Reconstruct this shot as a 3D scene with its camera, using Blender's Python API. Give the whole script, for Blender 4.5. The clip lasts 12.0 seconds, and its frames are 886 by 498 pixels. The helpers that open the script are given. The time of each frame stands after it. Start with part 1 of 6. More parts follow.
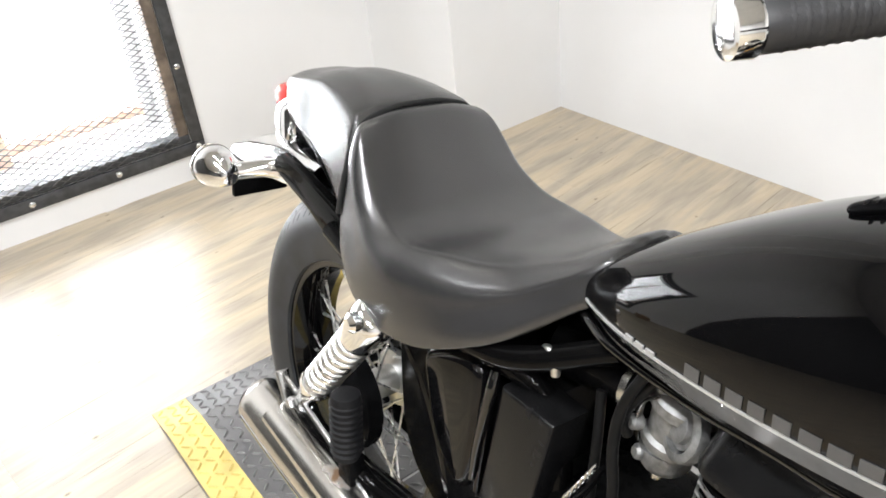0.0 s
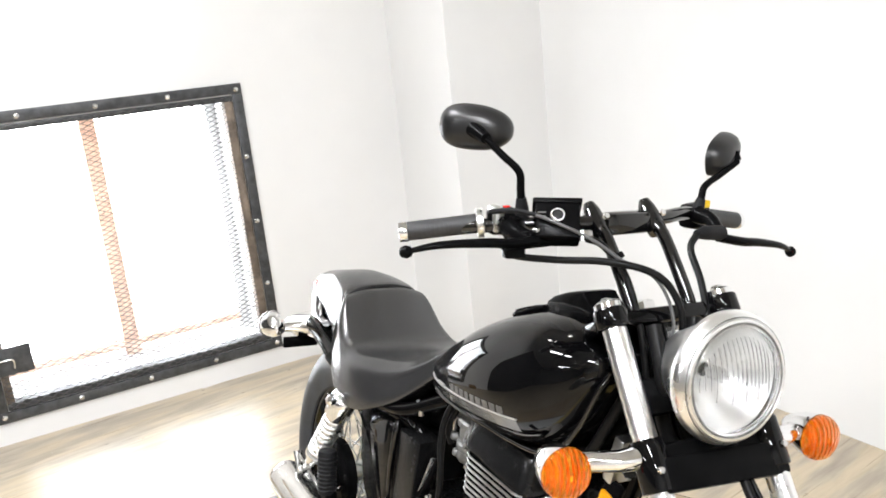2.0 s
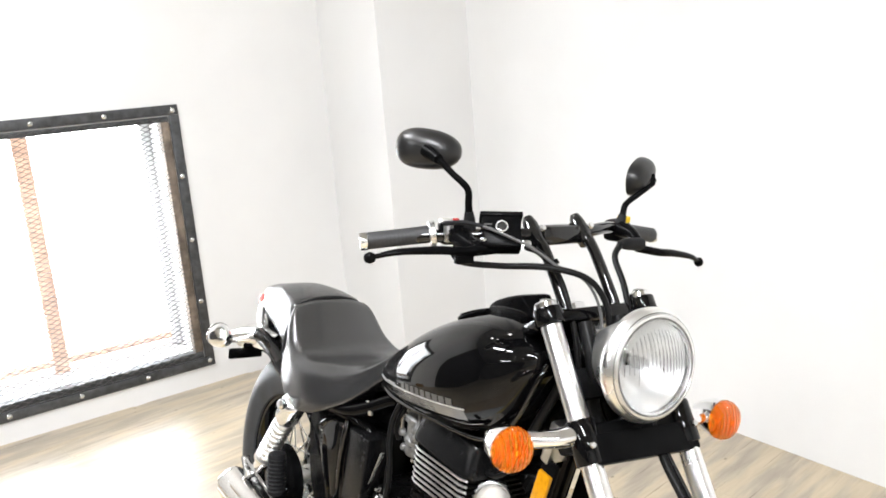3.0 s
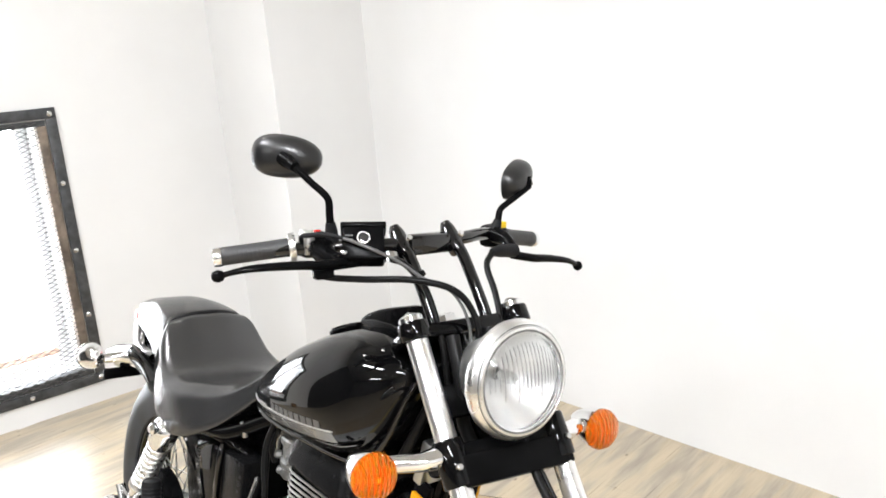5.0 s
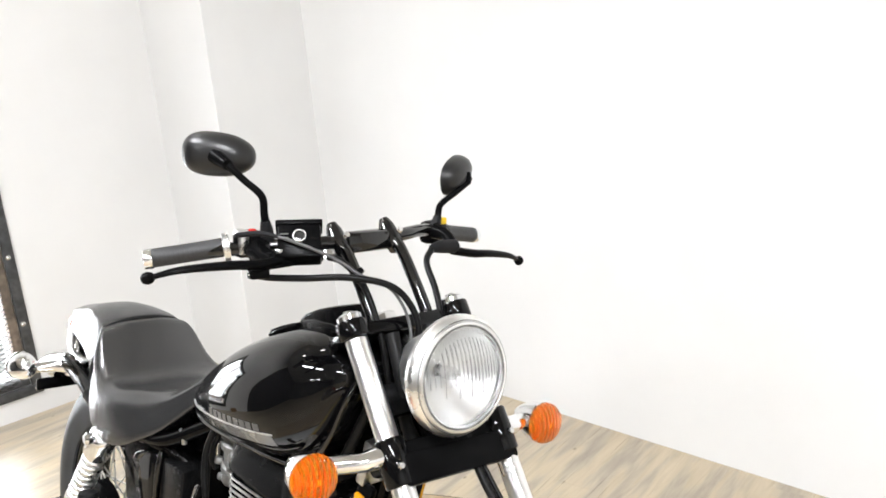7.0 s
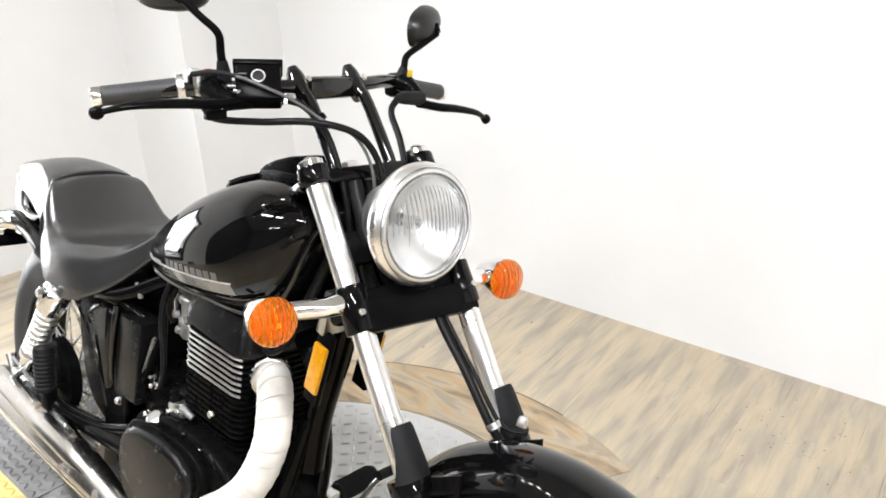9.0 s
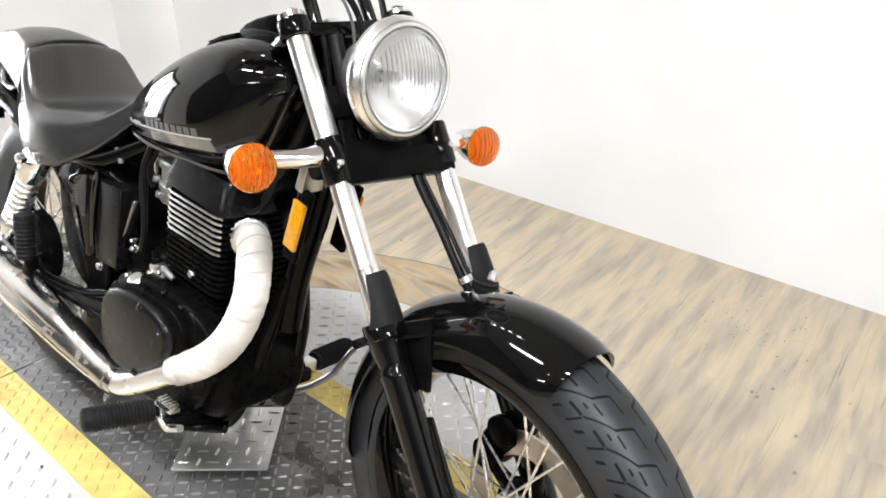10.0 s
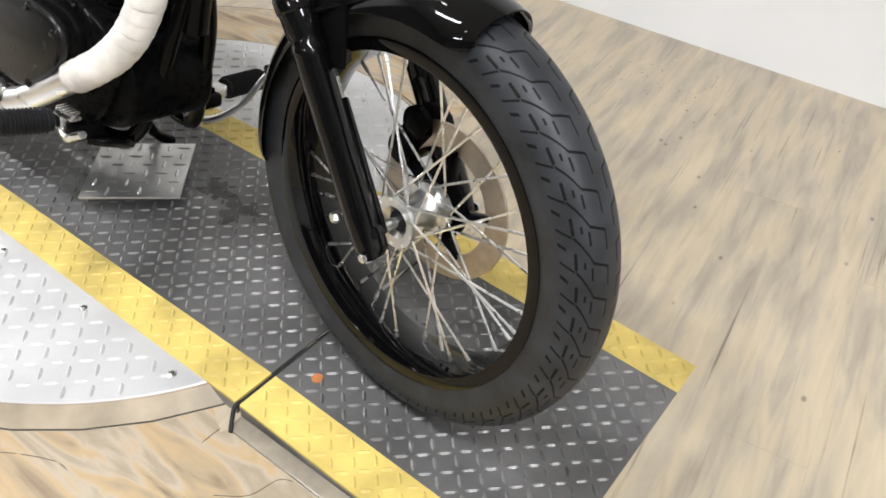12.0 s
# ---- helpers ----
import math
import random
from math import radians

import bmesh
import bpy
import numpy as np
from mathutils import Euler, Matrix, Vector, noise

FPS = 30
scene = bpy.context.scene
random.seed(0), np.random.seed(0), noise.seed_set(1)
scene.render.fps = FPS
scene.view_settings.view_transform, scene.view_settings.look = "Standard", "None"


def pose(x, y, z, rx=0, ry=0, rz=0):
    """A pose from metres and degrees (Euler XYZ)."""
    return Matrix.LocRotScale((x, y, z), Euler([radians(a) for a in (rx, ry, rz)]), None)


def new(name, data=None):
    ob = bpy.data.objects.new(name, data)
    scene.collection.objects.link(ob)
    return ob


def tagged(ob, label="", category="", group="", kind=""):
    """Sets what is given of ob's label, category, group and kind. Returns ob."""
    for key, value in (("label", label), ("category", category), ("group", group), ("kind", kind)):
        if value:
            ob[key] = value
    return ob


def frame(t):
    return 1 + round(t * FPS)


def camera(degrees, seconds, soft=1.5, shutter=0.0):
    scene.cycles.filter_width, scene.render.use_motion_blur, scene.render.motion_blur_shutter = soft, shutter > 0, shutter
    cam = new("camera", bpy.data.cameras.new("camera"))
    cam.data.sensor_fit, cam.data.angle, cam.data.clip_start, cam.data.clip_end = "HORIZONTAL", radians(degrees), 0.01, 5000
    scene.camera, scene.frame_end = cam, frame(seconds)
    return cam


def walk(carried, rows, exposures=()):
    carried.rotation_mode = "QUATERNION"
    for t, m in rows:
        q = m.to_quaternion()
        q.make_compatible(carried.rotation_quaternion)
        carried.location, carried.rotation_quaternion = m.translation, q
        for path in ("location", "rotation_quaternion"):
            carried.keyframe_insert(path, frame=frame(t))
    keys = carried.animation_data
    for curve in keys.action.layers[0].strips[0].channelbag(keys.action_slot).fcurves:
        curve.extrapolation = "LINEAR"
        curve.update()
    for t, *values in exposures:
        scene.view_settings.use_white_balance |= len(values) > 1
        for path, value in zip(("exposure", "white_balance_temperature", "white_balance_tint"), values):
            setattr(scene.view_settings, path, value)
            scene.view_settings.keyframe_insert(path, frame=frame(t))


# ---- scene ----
# ------------------------------------------------------------ camera
cam = camera(57.35, 12.0, soft=1.7)
ROWS = [
    (0, 1.0129, -0.3993, 1.2332, 57.744, 5.494, 52.866),
    (0.2, 1.0749, -0.4303, 1.2321, 59.953, 6.102, 54.618),
    (0.5, 1.2155, -0.4966, 1.2501, 62.893, 6.525, 55.505),
    (0.8, 1.3592, -0.5534, 1.2798, 64.195, 6.405, 57.396),
    (1, 1.4685, -0.5635, 1.3020, 66.369, 6.251, 58.883),
    (1.3, 1.6346, -0.5423, 1.3193, 69.094, 3.719, 63.089),
    (1.5, 1.7273, -0.5345, 1.3377, 70.024, 4.082, 64.242),
    (1.7, 1.7987, -0.5468, 1.3606, 73.082, 5.461, 63.457),
    (2, 1.8671, -0.6085, 1.3849, 75.459, 5.921, 59.621),
    (2.3, 1.9125, -0.6911, 1.3847, 75.339, 5.672, 56.835),
    (2.5, 1.9398, -0.7305, 1.3900, 76.474, 4.610, 55.522),
    (2.8, 1.9595, -0.7417, 1.3970, 77.108, 4.721, 54.406),
    (3, 1.9637, -0.7352, 1.3995, 76.745, 4.396, 54.115),
    (3.5, 1.9560, -0.6819, 1.4006, 76.682, 3.805, 53.059),
    (3.7, 1.9577, -0.6664, 1.3982, 76.044, 3.835, 52.288),
    (5.3, 1.9677, -0.6101, 1.3994, 76.590, 4.732, 47.451),
    (5.5, 1.9716, -0.6078, 1.4012, 76.890, 4.677, 46.782),
    (6, 1.9777, -0.6021, 1.3963, 76.567, 4.741, 45.761),
    (6.5, 1.9695, -0.5978, 1.3949, 76.138, 4.571, 44.851),
    (6.7, 1.9683, -0.5972, 1.3917, 76.062, 4.904, 44.710),
    (8.3, 1.9505, -0.5801, 1.3626, 72.195, 4.147, 42.986),
    (8.5, 1.9485, -0.5824, 1.3535, 70.790, 3.330, 42.874),
    (9, 1.9524, -0.5942, 1.3235, 67.806, 2.741, 42.510),
    (9.5, 1.9698, -0.6124, 1.2866, 64.965, 1.463, 42.350),
    (10, 2.0003, -0.6402, 1.2483, 62.324, 0.814, 41.930),
    (10.3, 2.0176, -0.6552, 1.2205, 60.343, 0.024, 41.529),
    (10.5, 2.0277, -0.6663, 1.2006, 58.975, 0.401, 40.911),
    (11, 2.0410, -0.6898, 1.1469, 54.771, -1.168, 40.059),
    (11.5, 2.0575, -0.7005, 1.0975, 51.764, -1.619, 37.989),
    (12, 2.0659, -0.7120, 1.0717, 50.104, -2.809, 37.407),
]
EXPOSURES = [(0.0, -0.01), (3.5, 0.03), (8.5, 0.01), (10.5, -0.05), (12.0, -0.31)]
walk(cam, [(t, pose(*p)) for t, *p in ROWS], EXPOSURES)

# ------------------------------------------------------------ world and lamps
world = bpy.data.worlds.new("world")
scene.world = world
world.use_nodes = True
wn = world.node_tree.nodes
sky = wn.new("ShaderNodeTexSky")
sky.sky_type = "NISHITA"
sky.sun_disc = False
sky.sun_elevation, sky.sun_rotation = radians(40), radians(-90)
world.node_tree.links.new(sky.outputs[0], wn["Background"].inputs[0])
wn["Background"].inputs[1].default_value = 0.15


def area_lamp(name, m, sx, sy, watts, colour=(1, 1, 1)):
    data = bpy.data.lights.new(name, "AREA")
    data.shape, data.size, data.size_y, data.energy, data.color = "RECTANGLE", sx, sy, watts, colour
    ob = new(name, data)
    ob.matrix_world = m
    return ob


FLOOR_Z = -0.03          # the shop floor; the lane of the turntable is z = 0
WX, WY = -1.70, 1.68     # window wall and long wall, inner faces
CEIL = 3.1
# daylight in the opening of the window
area_lamp("window_light", pose(WX - 0.30, -0.17, 0.75, 90, 0, -90) , 1.05, 1.05, 40, (0.91, 0.955, 1.0))
# ceiling tubes of the showroom
for tube_x, tube_y, watts in ((0.2, -1.1, 87), (2.6, -1.1, 108), (5.0, -1.4, 134), (1.4, -4.6, 113)):
    area_lamp("tube_light", pose(tube_x, tube_y, CEIL - 0.09), 1.2, 0.16, watts, (0.935, 0.955, 1.0))

# ------------------------------------------------------------ materials
def mat(name, colour, rough=0.5, metal=0.0, vary=0.15, scale=30.0, bump=0.0, bump_scale=200.0, coat=0.0, spec=0.5, rvary=0.1, stretch=(1, 1, 1)):
    m = bpy.data.materials.new(name)
    m.use_nodes = True
    nt = m.node_tree
    b = nt.nodes["Principled BSDF"]
    tc = nt.nodes.new("ShaderNodeTexCoord")
    mp = nt.nodes.new("ShaderNodeMapping")
    mp.inputs["Scale"].default_value = stretch
    nt.links.new(tc.outputs["Object"], mp.inputs[0])
    n1 = nt.nodes.new("ShaderNodeTexNoise")
    n1.inputs["Scale"].default_value, n1.inputs["Detail"].default_value = scale, 6
    nt.links.new(mp.outputs[0], n1.inputs["Vector"])
    ramp = nt.nodes.new("ShaderNodeValToRGB")
    ramp.color_ramp.elements[0].position, ramp.color_ramp.elements[1].position = 0.3, 0.7
    ramp.color_ramp.elements[0].color = (*[c * (1 - vary) for c in colour], 1)
    ramp.color_ramp.elements[1].color = (*[min(1, c * (1 + vary)) for c in colour], 1)
    nt.links.new(n1.outputs[0], ramp.inputs[0])
    nt.links.new(ramp.outputs[0], b.inputs["Base Color"])
    rr = nt.nodes.new("ShaderNodeMapRange")
    rr.inputs["To Min"].default_value, rr.inputs["To Max"].default_value = max(0.0, rough - rvary * rough * 2), min(1.0, rough + rvary * rough * 2)
    nt.links.new(n1.outputs[0], rr.inputs[0])
    nt.links.new(rr.outputs[0], b.inputs["Roughness"])
    b.inputs["Metallic"].default_value = metal
    b.inputs["Coat Weight"].default_value = coat
    b.inputs["Coat Roughness"].default_value = 0.03
    b.inputs["Specular IOR Level"].default_value = spec
    if bump:
        n2 = nt.nodes.new("ShaderNodeTexNoise")
        n2.inputs["Scale"].default_value, n2.inputs["Detail"].default_value = bump_scale, 4
        nt.links.new(mp.outputs[0], n2.inputs["Vector"])
        bp = nt.nodes.new("ShaderNodeBump")
        bp.inputs["Strength"].default_value, bp.inputs["Distance"].default_value = bump, 0.002
        nt.links.new(n2.outputs[0], bp.inputs["Height"])
        nt.links.new(bp.outputs[0], b.inputs["Normal"])
    return m


def lens_mat(name, colour, rough=0.08, ior=1.49):
    m = bpy.data.materials.new(name)
    m.use_nodes = True
    b = m.node_tree.nodes["Principled BSDF"]
    b.inputs["Base Color"].default_value = (*colour, 1)
    b.inputs["Roughness"].default_value = rough
    b.inputs["Transmission Weight"].default_value = 1.0
    b.inputs["IOR"].default_value = ior
    return m


def glow(name, colour, power):
    m = bpy.data.materials.new(name)
    m.use_nodes = True
    b = m.node_tree.nodes["Principled BSDF"]
    b.inputs["Base Color"].default_value = (*colour, 1)
    b.inputs["Emission Color"].default_value = (*colour, 1)
    b.inputs["Emission Strength"].default_value = power
    return m


PAINT = mat("gloss_black_paint", (0.002, 0.002, 0.0022), 0.04, 0, 0.2, 8, spec=0.28)
BARBLK = mat("bar_black_lacquer", (0.0025, 0.0025, 0.0027), 0.06, 0, 0.2, 10, spec=0.75)
GLOSSBLK = mat("deep_gloss_black", (0.0025, 0.0025, 0.0027), 0.06, 0, 0.2, 10, spec=0.32)
SPOKEM = mat("bright_spoke_steel", (0.86, 0.86, 0.85), 0.28, 1, 0.06, 50)
SATIN = mat("satin_black_paint", (0.0035, 0.0035, 0.0037), 0.24, 0, 0.3, 25, bump=0.03, bump_scale=400, spec=0.04)
FRAMEBLK = mat("frame_black_paint", (0.0025, 0.0025, 0.0025), 0.10, 0, 0.3, 20, coat=0.0, spec=0.11)
HEADBLK = mat("satin_engine_enamel", (0.006, 0.006, 0.0062), 0.26, 0, 0.25, 30, bump=0.03, bump_scale=400, spec=0.24)
ENGBLK = mat("engine_black", (0.003, 0.003, 0.003), 0.28, 0, 0.3, 60, bump=0.12, bump_scale=500, spec=0.03)
CHROME = mat("chrome", (0.90, 0.905, 0.91), 0.085, 1, 0.03, 12, rvary=0.4)
def spotted(m, colour, low, high, scale):
    """Lays dull patches of another colour over a metal."""
    nt = m.node_tree
    b = nt.nodes["Principled BSDF"]
    tc = nt.nodes["Texture Coordinate"]
    n = nt.nodes.new("ShaderNodeTexNoise")
    n.inputs["Scale"].default_value, n.inputs["Detail"].default_value = scale, 7
    nt.links.new(tc.outputs["Object"], n.inputs["Vector"])
    mask = nt.nodes.new("ShaderNodeMapRange")
    mask.inputs["From Min"].default_value, mask.inputs["From Max"].default_value = low, high
    nt.links.new(n.outputs[0], mask.inputs[0])
    mix = nt.nodes.new("ShaderNodeMix")
    mix.data_type = "RGBA"
    mix.inputs["B"].default_value = (*colour, 1)
    nt.links.new(b.inputs["Base Color"].links[0].from_socket, mix.inputs["A"])
    nt.links.new(mask.outputs[0], mix.inputs["Factor"])
    nt.links.new(mix.outputs["Result"], b.inputs["Base Color"])
    less = nt.nodes.new("ShaderNodeMapRange")
    less.inputs["To Min"].default_value, less.inputs["To Max"].default_value = b.inputs["Metallic"].default_value, 0.2
    nt.links.new(mask.outputs[0], less.inputs[0])
    nt.links.new(less.outputs[0], b.inputs["Metallic"])
    return m


MUFFCHROME = spotted(mat("dulled_chrome", (0.68, 0.665, 0.635), 0.22, 1, 0.12, 8, rvary=0.4), (0.16, 0.10, 0.06), 0.64, 0.72, 16)
WOODBLK = mat("brown_wood_block", (0.26, 0.16, 0.075), 0.6, 0, 0.3, 12, bump=0.2, bump_scale=90, stretch=(1, 4, 1))
BEZELCHROME = mat("polished_lamp_chrome", (0.96, 0.96, 0.955), 0.30, 1, 0.03, 12, rvary=0.2)
FORKCHROME = mat("brushed_fork_chrome", (0.92, 0.92, 0.92), 0.30, 1, 0.03, 12, rvary=0.2)
ALU = mat("cast_aluminium", (0.62, 0.62, 0.61), 0.3, 1, 0.15, 40, bump=0.1, bump_scale=250)
STEEL = mat("zinc_steel", (0.66, 0.66, 0.65), 0.25, 1, 0.15, 50)
RUBBER = mat("black_rubber", (0.008, 0.008, 0.0087), 0.62, 0, 0.25, 40, bump=0.08, bump_scale=300, spec=0.18)
GRIPRUB = mat("grip_rubber", (0.022, 0.022, 0.023), 0.5, 0, 0.2, 60, bump=0.1, bump_scale=500)
VINYL = mat("seat_vinyl", (0.021, 0.021, 0.0215), 0.25, 0, 0.08, 12, bump=0.08, bump_scale=900, spec=1.0, rvary=0.06)
SEAM = mat("seam_thread", (0.004, 0.004, 0.004), 0.8)
WRAP = mat("exhaust_wrap", (0.60, 0.57, 0.52), 0.85, 0, 0.24, 16, bump=0.4, bump_scale=500)
def amber_mat():
    """Moulded amber plastic with upright ribs inside, partly clear."""
    m = lens_mat("amber_lens", (1.0, 0.36, 0.03), 0.05, 1.36)
    nt = m.node_tree
    b = nt.nodes["Principled BSDF"]
    b.inputs["Transmission Weight"].default_value = 0.86
    tc = nt.nodes.new("ShaderNodeTexCoord")
    ribs = nt.nodes.new("ShaderNodeTexWave")
    ribs.bands_direction = "Y"
    ribs.inputs["Scale"].default_value, ribs.inputs["Distortion"].default_value = 40, 1.5
    nt.links.new(tc.outputs["Object"], ribs.inputs["Vector"])
    ramp = nt.nodes.new("ShaderNodeValToRGB")
    ramp.color_ramp.elements[0].position, ramp.color_ramp.elements[1].position = 0.10, 0.55
    ramp.color_ramp.elements[0].color, ramp.color_ramp.elements[1].color = (1.0, 0.22, 0.005, 1), (1.0, 0.46, 0.030, 1)
    nt.links.new(ribs.outputs["Fac"], ramp.inputs[0])
    nt.links.new(ramp.outputs[0], b.inputs["Base Color"])
    bp = nt.nodes.new("ShaderNodeBump")
    bp.inputs["Strength"].default_value, bp.inputs["Distance"].default_value = 0.9, 0.004
    nt.links.new(ribs.outputs["Fac"], bp.inputs["Height"])
    nt.links.new(bp.outputs[0], b.inputs["Normal"])
    return m


ORANGE = amber_mat()
SPRINGM = mat("dull_chrome_spring", (0.80, 0.80, 0.79), 0.28, 1, 0.08, 40)
MIRBLK = mat("mirror_black_plastic", (0.010, 0.010, 0.0105), 0.34, 0, 0.2, 25, bump=0.02, bump_scale=500, spec=0.55)
AMBER = mat("amber_reflector", (0.62, 0.27, 0.003), 0.2, 0, 0.15, 120, coat=0.8)
RED = mat("red_plastic", (0.6, 0.02, 0.015), 0.2, 0, 0.1, 30, coat=0.5)
CLEAR = lens_mat("clear_lens", (1, 1, 1), 0.03)
REFLECT = mat("lamp_reflector", (0.70, 0.70, 0.69), 0.36, 1, 0.03, 20)
YELLOWP = mat("yellow_switch", (0.75, 0.5, 0.01), 0.5)
DARKALU = mat("grey_cast_alloy", (0.26, 0.26, 0.255), 0.55, 0.8, 0.4, 90, bump=0.35, bump_scale=250)
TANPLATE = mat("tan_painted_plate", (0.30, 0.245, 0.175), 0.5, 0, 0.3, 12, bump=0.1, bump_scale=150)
GREYBAR = mat("silver_decal", (0.075, 0.075, 0.075), 0.3, 0.2, 0.1, 40)
WALL = mat("white_wall_paint", (0.745, 0.745, 0.74), 0.55, 0, 0.04, 1.6, bump=0.06, bump_scale=60)
CEILM = mat("ceiling_paint", (0.50, 0.50, 0.49), 0.8, 0, 0.05, 3, bump=0.1, bump_scale=80)
DARKWALL = mat("showroom_wall_paint", (0.12, 0.118, 0.115), 0.6, 0, 0.1, 2)
# near-black colour carries the dimness of the hall mirrored in the tank
HALLDIM = mat("hall_dimness_black", (0.030, 0.029, 0.028), 0.6, 0, 0.2, 2)
FARWALL = mat("pale_showroom_wall_paint", (0.62, 0.62, 0.615), 0.6, 0, 0.08, 2)
WINSTEEL = mat("window_steel", (0.070, 0.072, 0.075), 0.45, 0.5, 0.35, 30, bump=0.2, bump_scale=150)
RUSTY = mat("weathered_angle_steel", (0.34, 0.27, 0.21), 0.55, 0.1, 0.4, 25, bump=0.3, bump_scale=120)
RUSTBAR = mat("rusted_flat_bar", (0.17, 0.135, 0.105), 0.6, 0.2, 0.5, 18, bump=0.3, bump_scale=120)
MESHM = mat("expanded_metal", (0.10, 0.098, 0.096), 0.5, 0.4, 0.3, 60)
POSTM = mat("weathered_orange_post", (0.80, 0.49, 0.35), 0.7, 0, 0.3, 20)
GLASS = lens_mat("window_glass", (1, 1, 1), 0.0, 1.45)
DAY = glow("bright_daylight", (0.97, 0.98, 1.0), 3.0)
SPOTGLOW = glow("lit_spot", (1.0, 0.98, 0.95), 45.0)
TUBEGLOW = glow("lit_diffuser", (1.0, 0.97, 0.93), 14.0)
YELLOWL = mat("yellow_lane_paint", (0.55, 0.42, 0.115), 0.5, 0, 0.28, 9, bump=0.1, bump_scale=150)
TREAD = mat("painted_tread_plate", (0.098, 0.096, 0.094), 0.40, 0.15, 0.45, 5, bump=0.1, bump_scale=160)
TREADLUG = mat("worn_tread_lugs", (0.135, 0.133, 0.13), 0.33, 0.25, 0.6, 8, bump=0.1, bump_scale=160)
TREADOIL = mat("oily_tread_lugs", (0.030, 0.029, 0.028), 0.3, 0.0, 0.4, 14, spec=0.4)
OILFILM = mat("old_oil_film", (0.036, 0.034, 0.032), 0.34, 0.0, 0.55, 26, spec=0.4)
CLEARTAPE = mat("dusty_clear_strip", (0.27, 0.235, 0.185), 0.22, 0, 0.25, 20, coat=0.6)
RUSTSPOT = mat("orange_rust", (0.45, 0.16, 0.05), 0.7, 0, 0.3, 60)
GRIT = mat("dark_grit", (0.07, 0.06, 0.05), 0.8)
TREADALU = mat("bright_tread_plate", (0.50, 0.50, 0.495), 0.33, 0.85, 0.3, 9, bump=0.08, bump_scale=160)
DISCM = mat("pale_tread_plate", (0.52, 0.52, 0.515), 0.45, 0.35, 0.10, 6, bump=0.08, bump_scale=160)
RUBEDGE = mat("black_gap_rubber", (0.006, 0.006, 0.006), 0.7)
GREYCABLE = mat("worn_grey_cable", (0.11, 0.11, 0.11), 0.35, 0.3, 0.2, 60)
CABLE = mat("cable_sheath", (0.005, 0.005, 0.005), 0.4, 0, 0.2, 60, spec=0.15)


def stone_mat():
    """Printed vinyl with warm drifting veins."""
    m = mat("warm_stone_look_vinyl", (0.37, 0.285, 0.18), 0.42, 0, 0.2, 40, bump=0.1, bump_scale=90)
    nt = m.node_tree
    b = nt.nodes["Principled BSDF"]
    mp = nt.nodes.new("ShaderNodeMapping")
    mp.inputs["Rotation"].default_value = (0, 0, radians(28))
    mp.inputs["Scale"].default_value = (2.2, 9.0, 1)
    nt.links.new(nt.nodes["Texture Coordinate"].outputs["Object"], mp.inputs[0])
    n = nt.nodes.new("ShaderNodeTexNoise")
    n.inputs["Scale"].default_value, n.inputs["Detail"].default_value, n.inputs["Distortion"].default_value = 1.5, 9, 1.3
    nt.links.new(mp.outputs[0], n.inputs["Vector"])
    ramp = nt.nodes.new("ShaderNodeValToRGB")
    el = ramp.color_ramp.elements
    el[0].position, el[0].color = 0.28, (0.17, 0.115, 0.070, 1)
    el[1].position, el[1].color = 0.72, (0.36, 0.30, 0.215, 1)
    for at_, tone in ((0.40, (0.33, 0.255, 0.165, 1)), (0.47, (0.42, 0.30, 0.165, 1)), (0.52, (0.40, 0.335, 0.25, 1)), (0.60, (0.30, 0.245, 0.175, 1))):
        el.new(at_).color = tone
    nt.links.new(n.outputs[0], ramp.inputs[0])
    nt.links.new(ramp.outputs[0], b.inputs["Base Color"])
    return m


STONEVINYL = stone_mat()


PLANK_TURN = radians(7.0)                            # the boards run askew to the walls


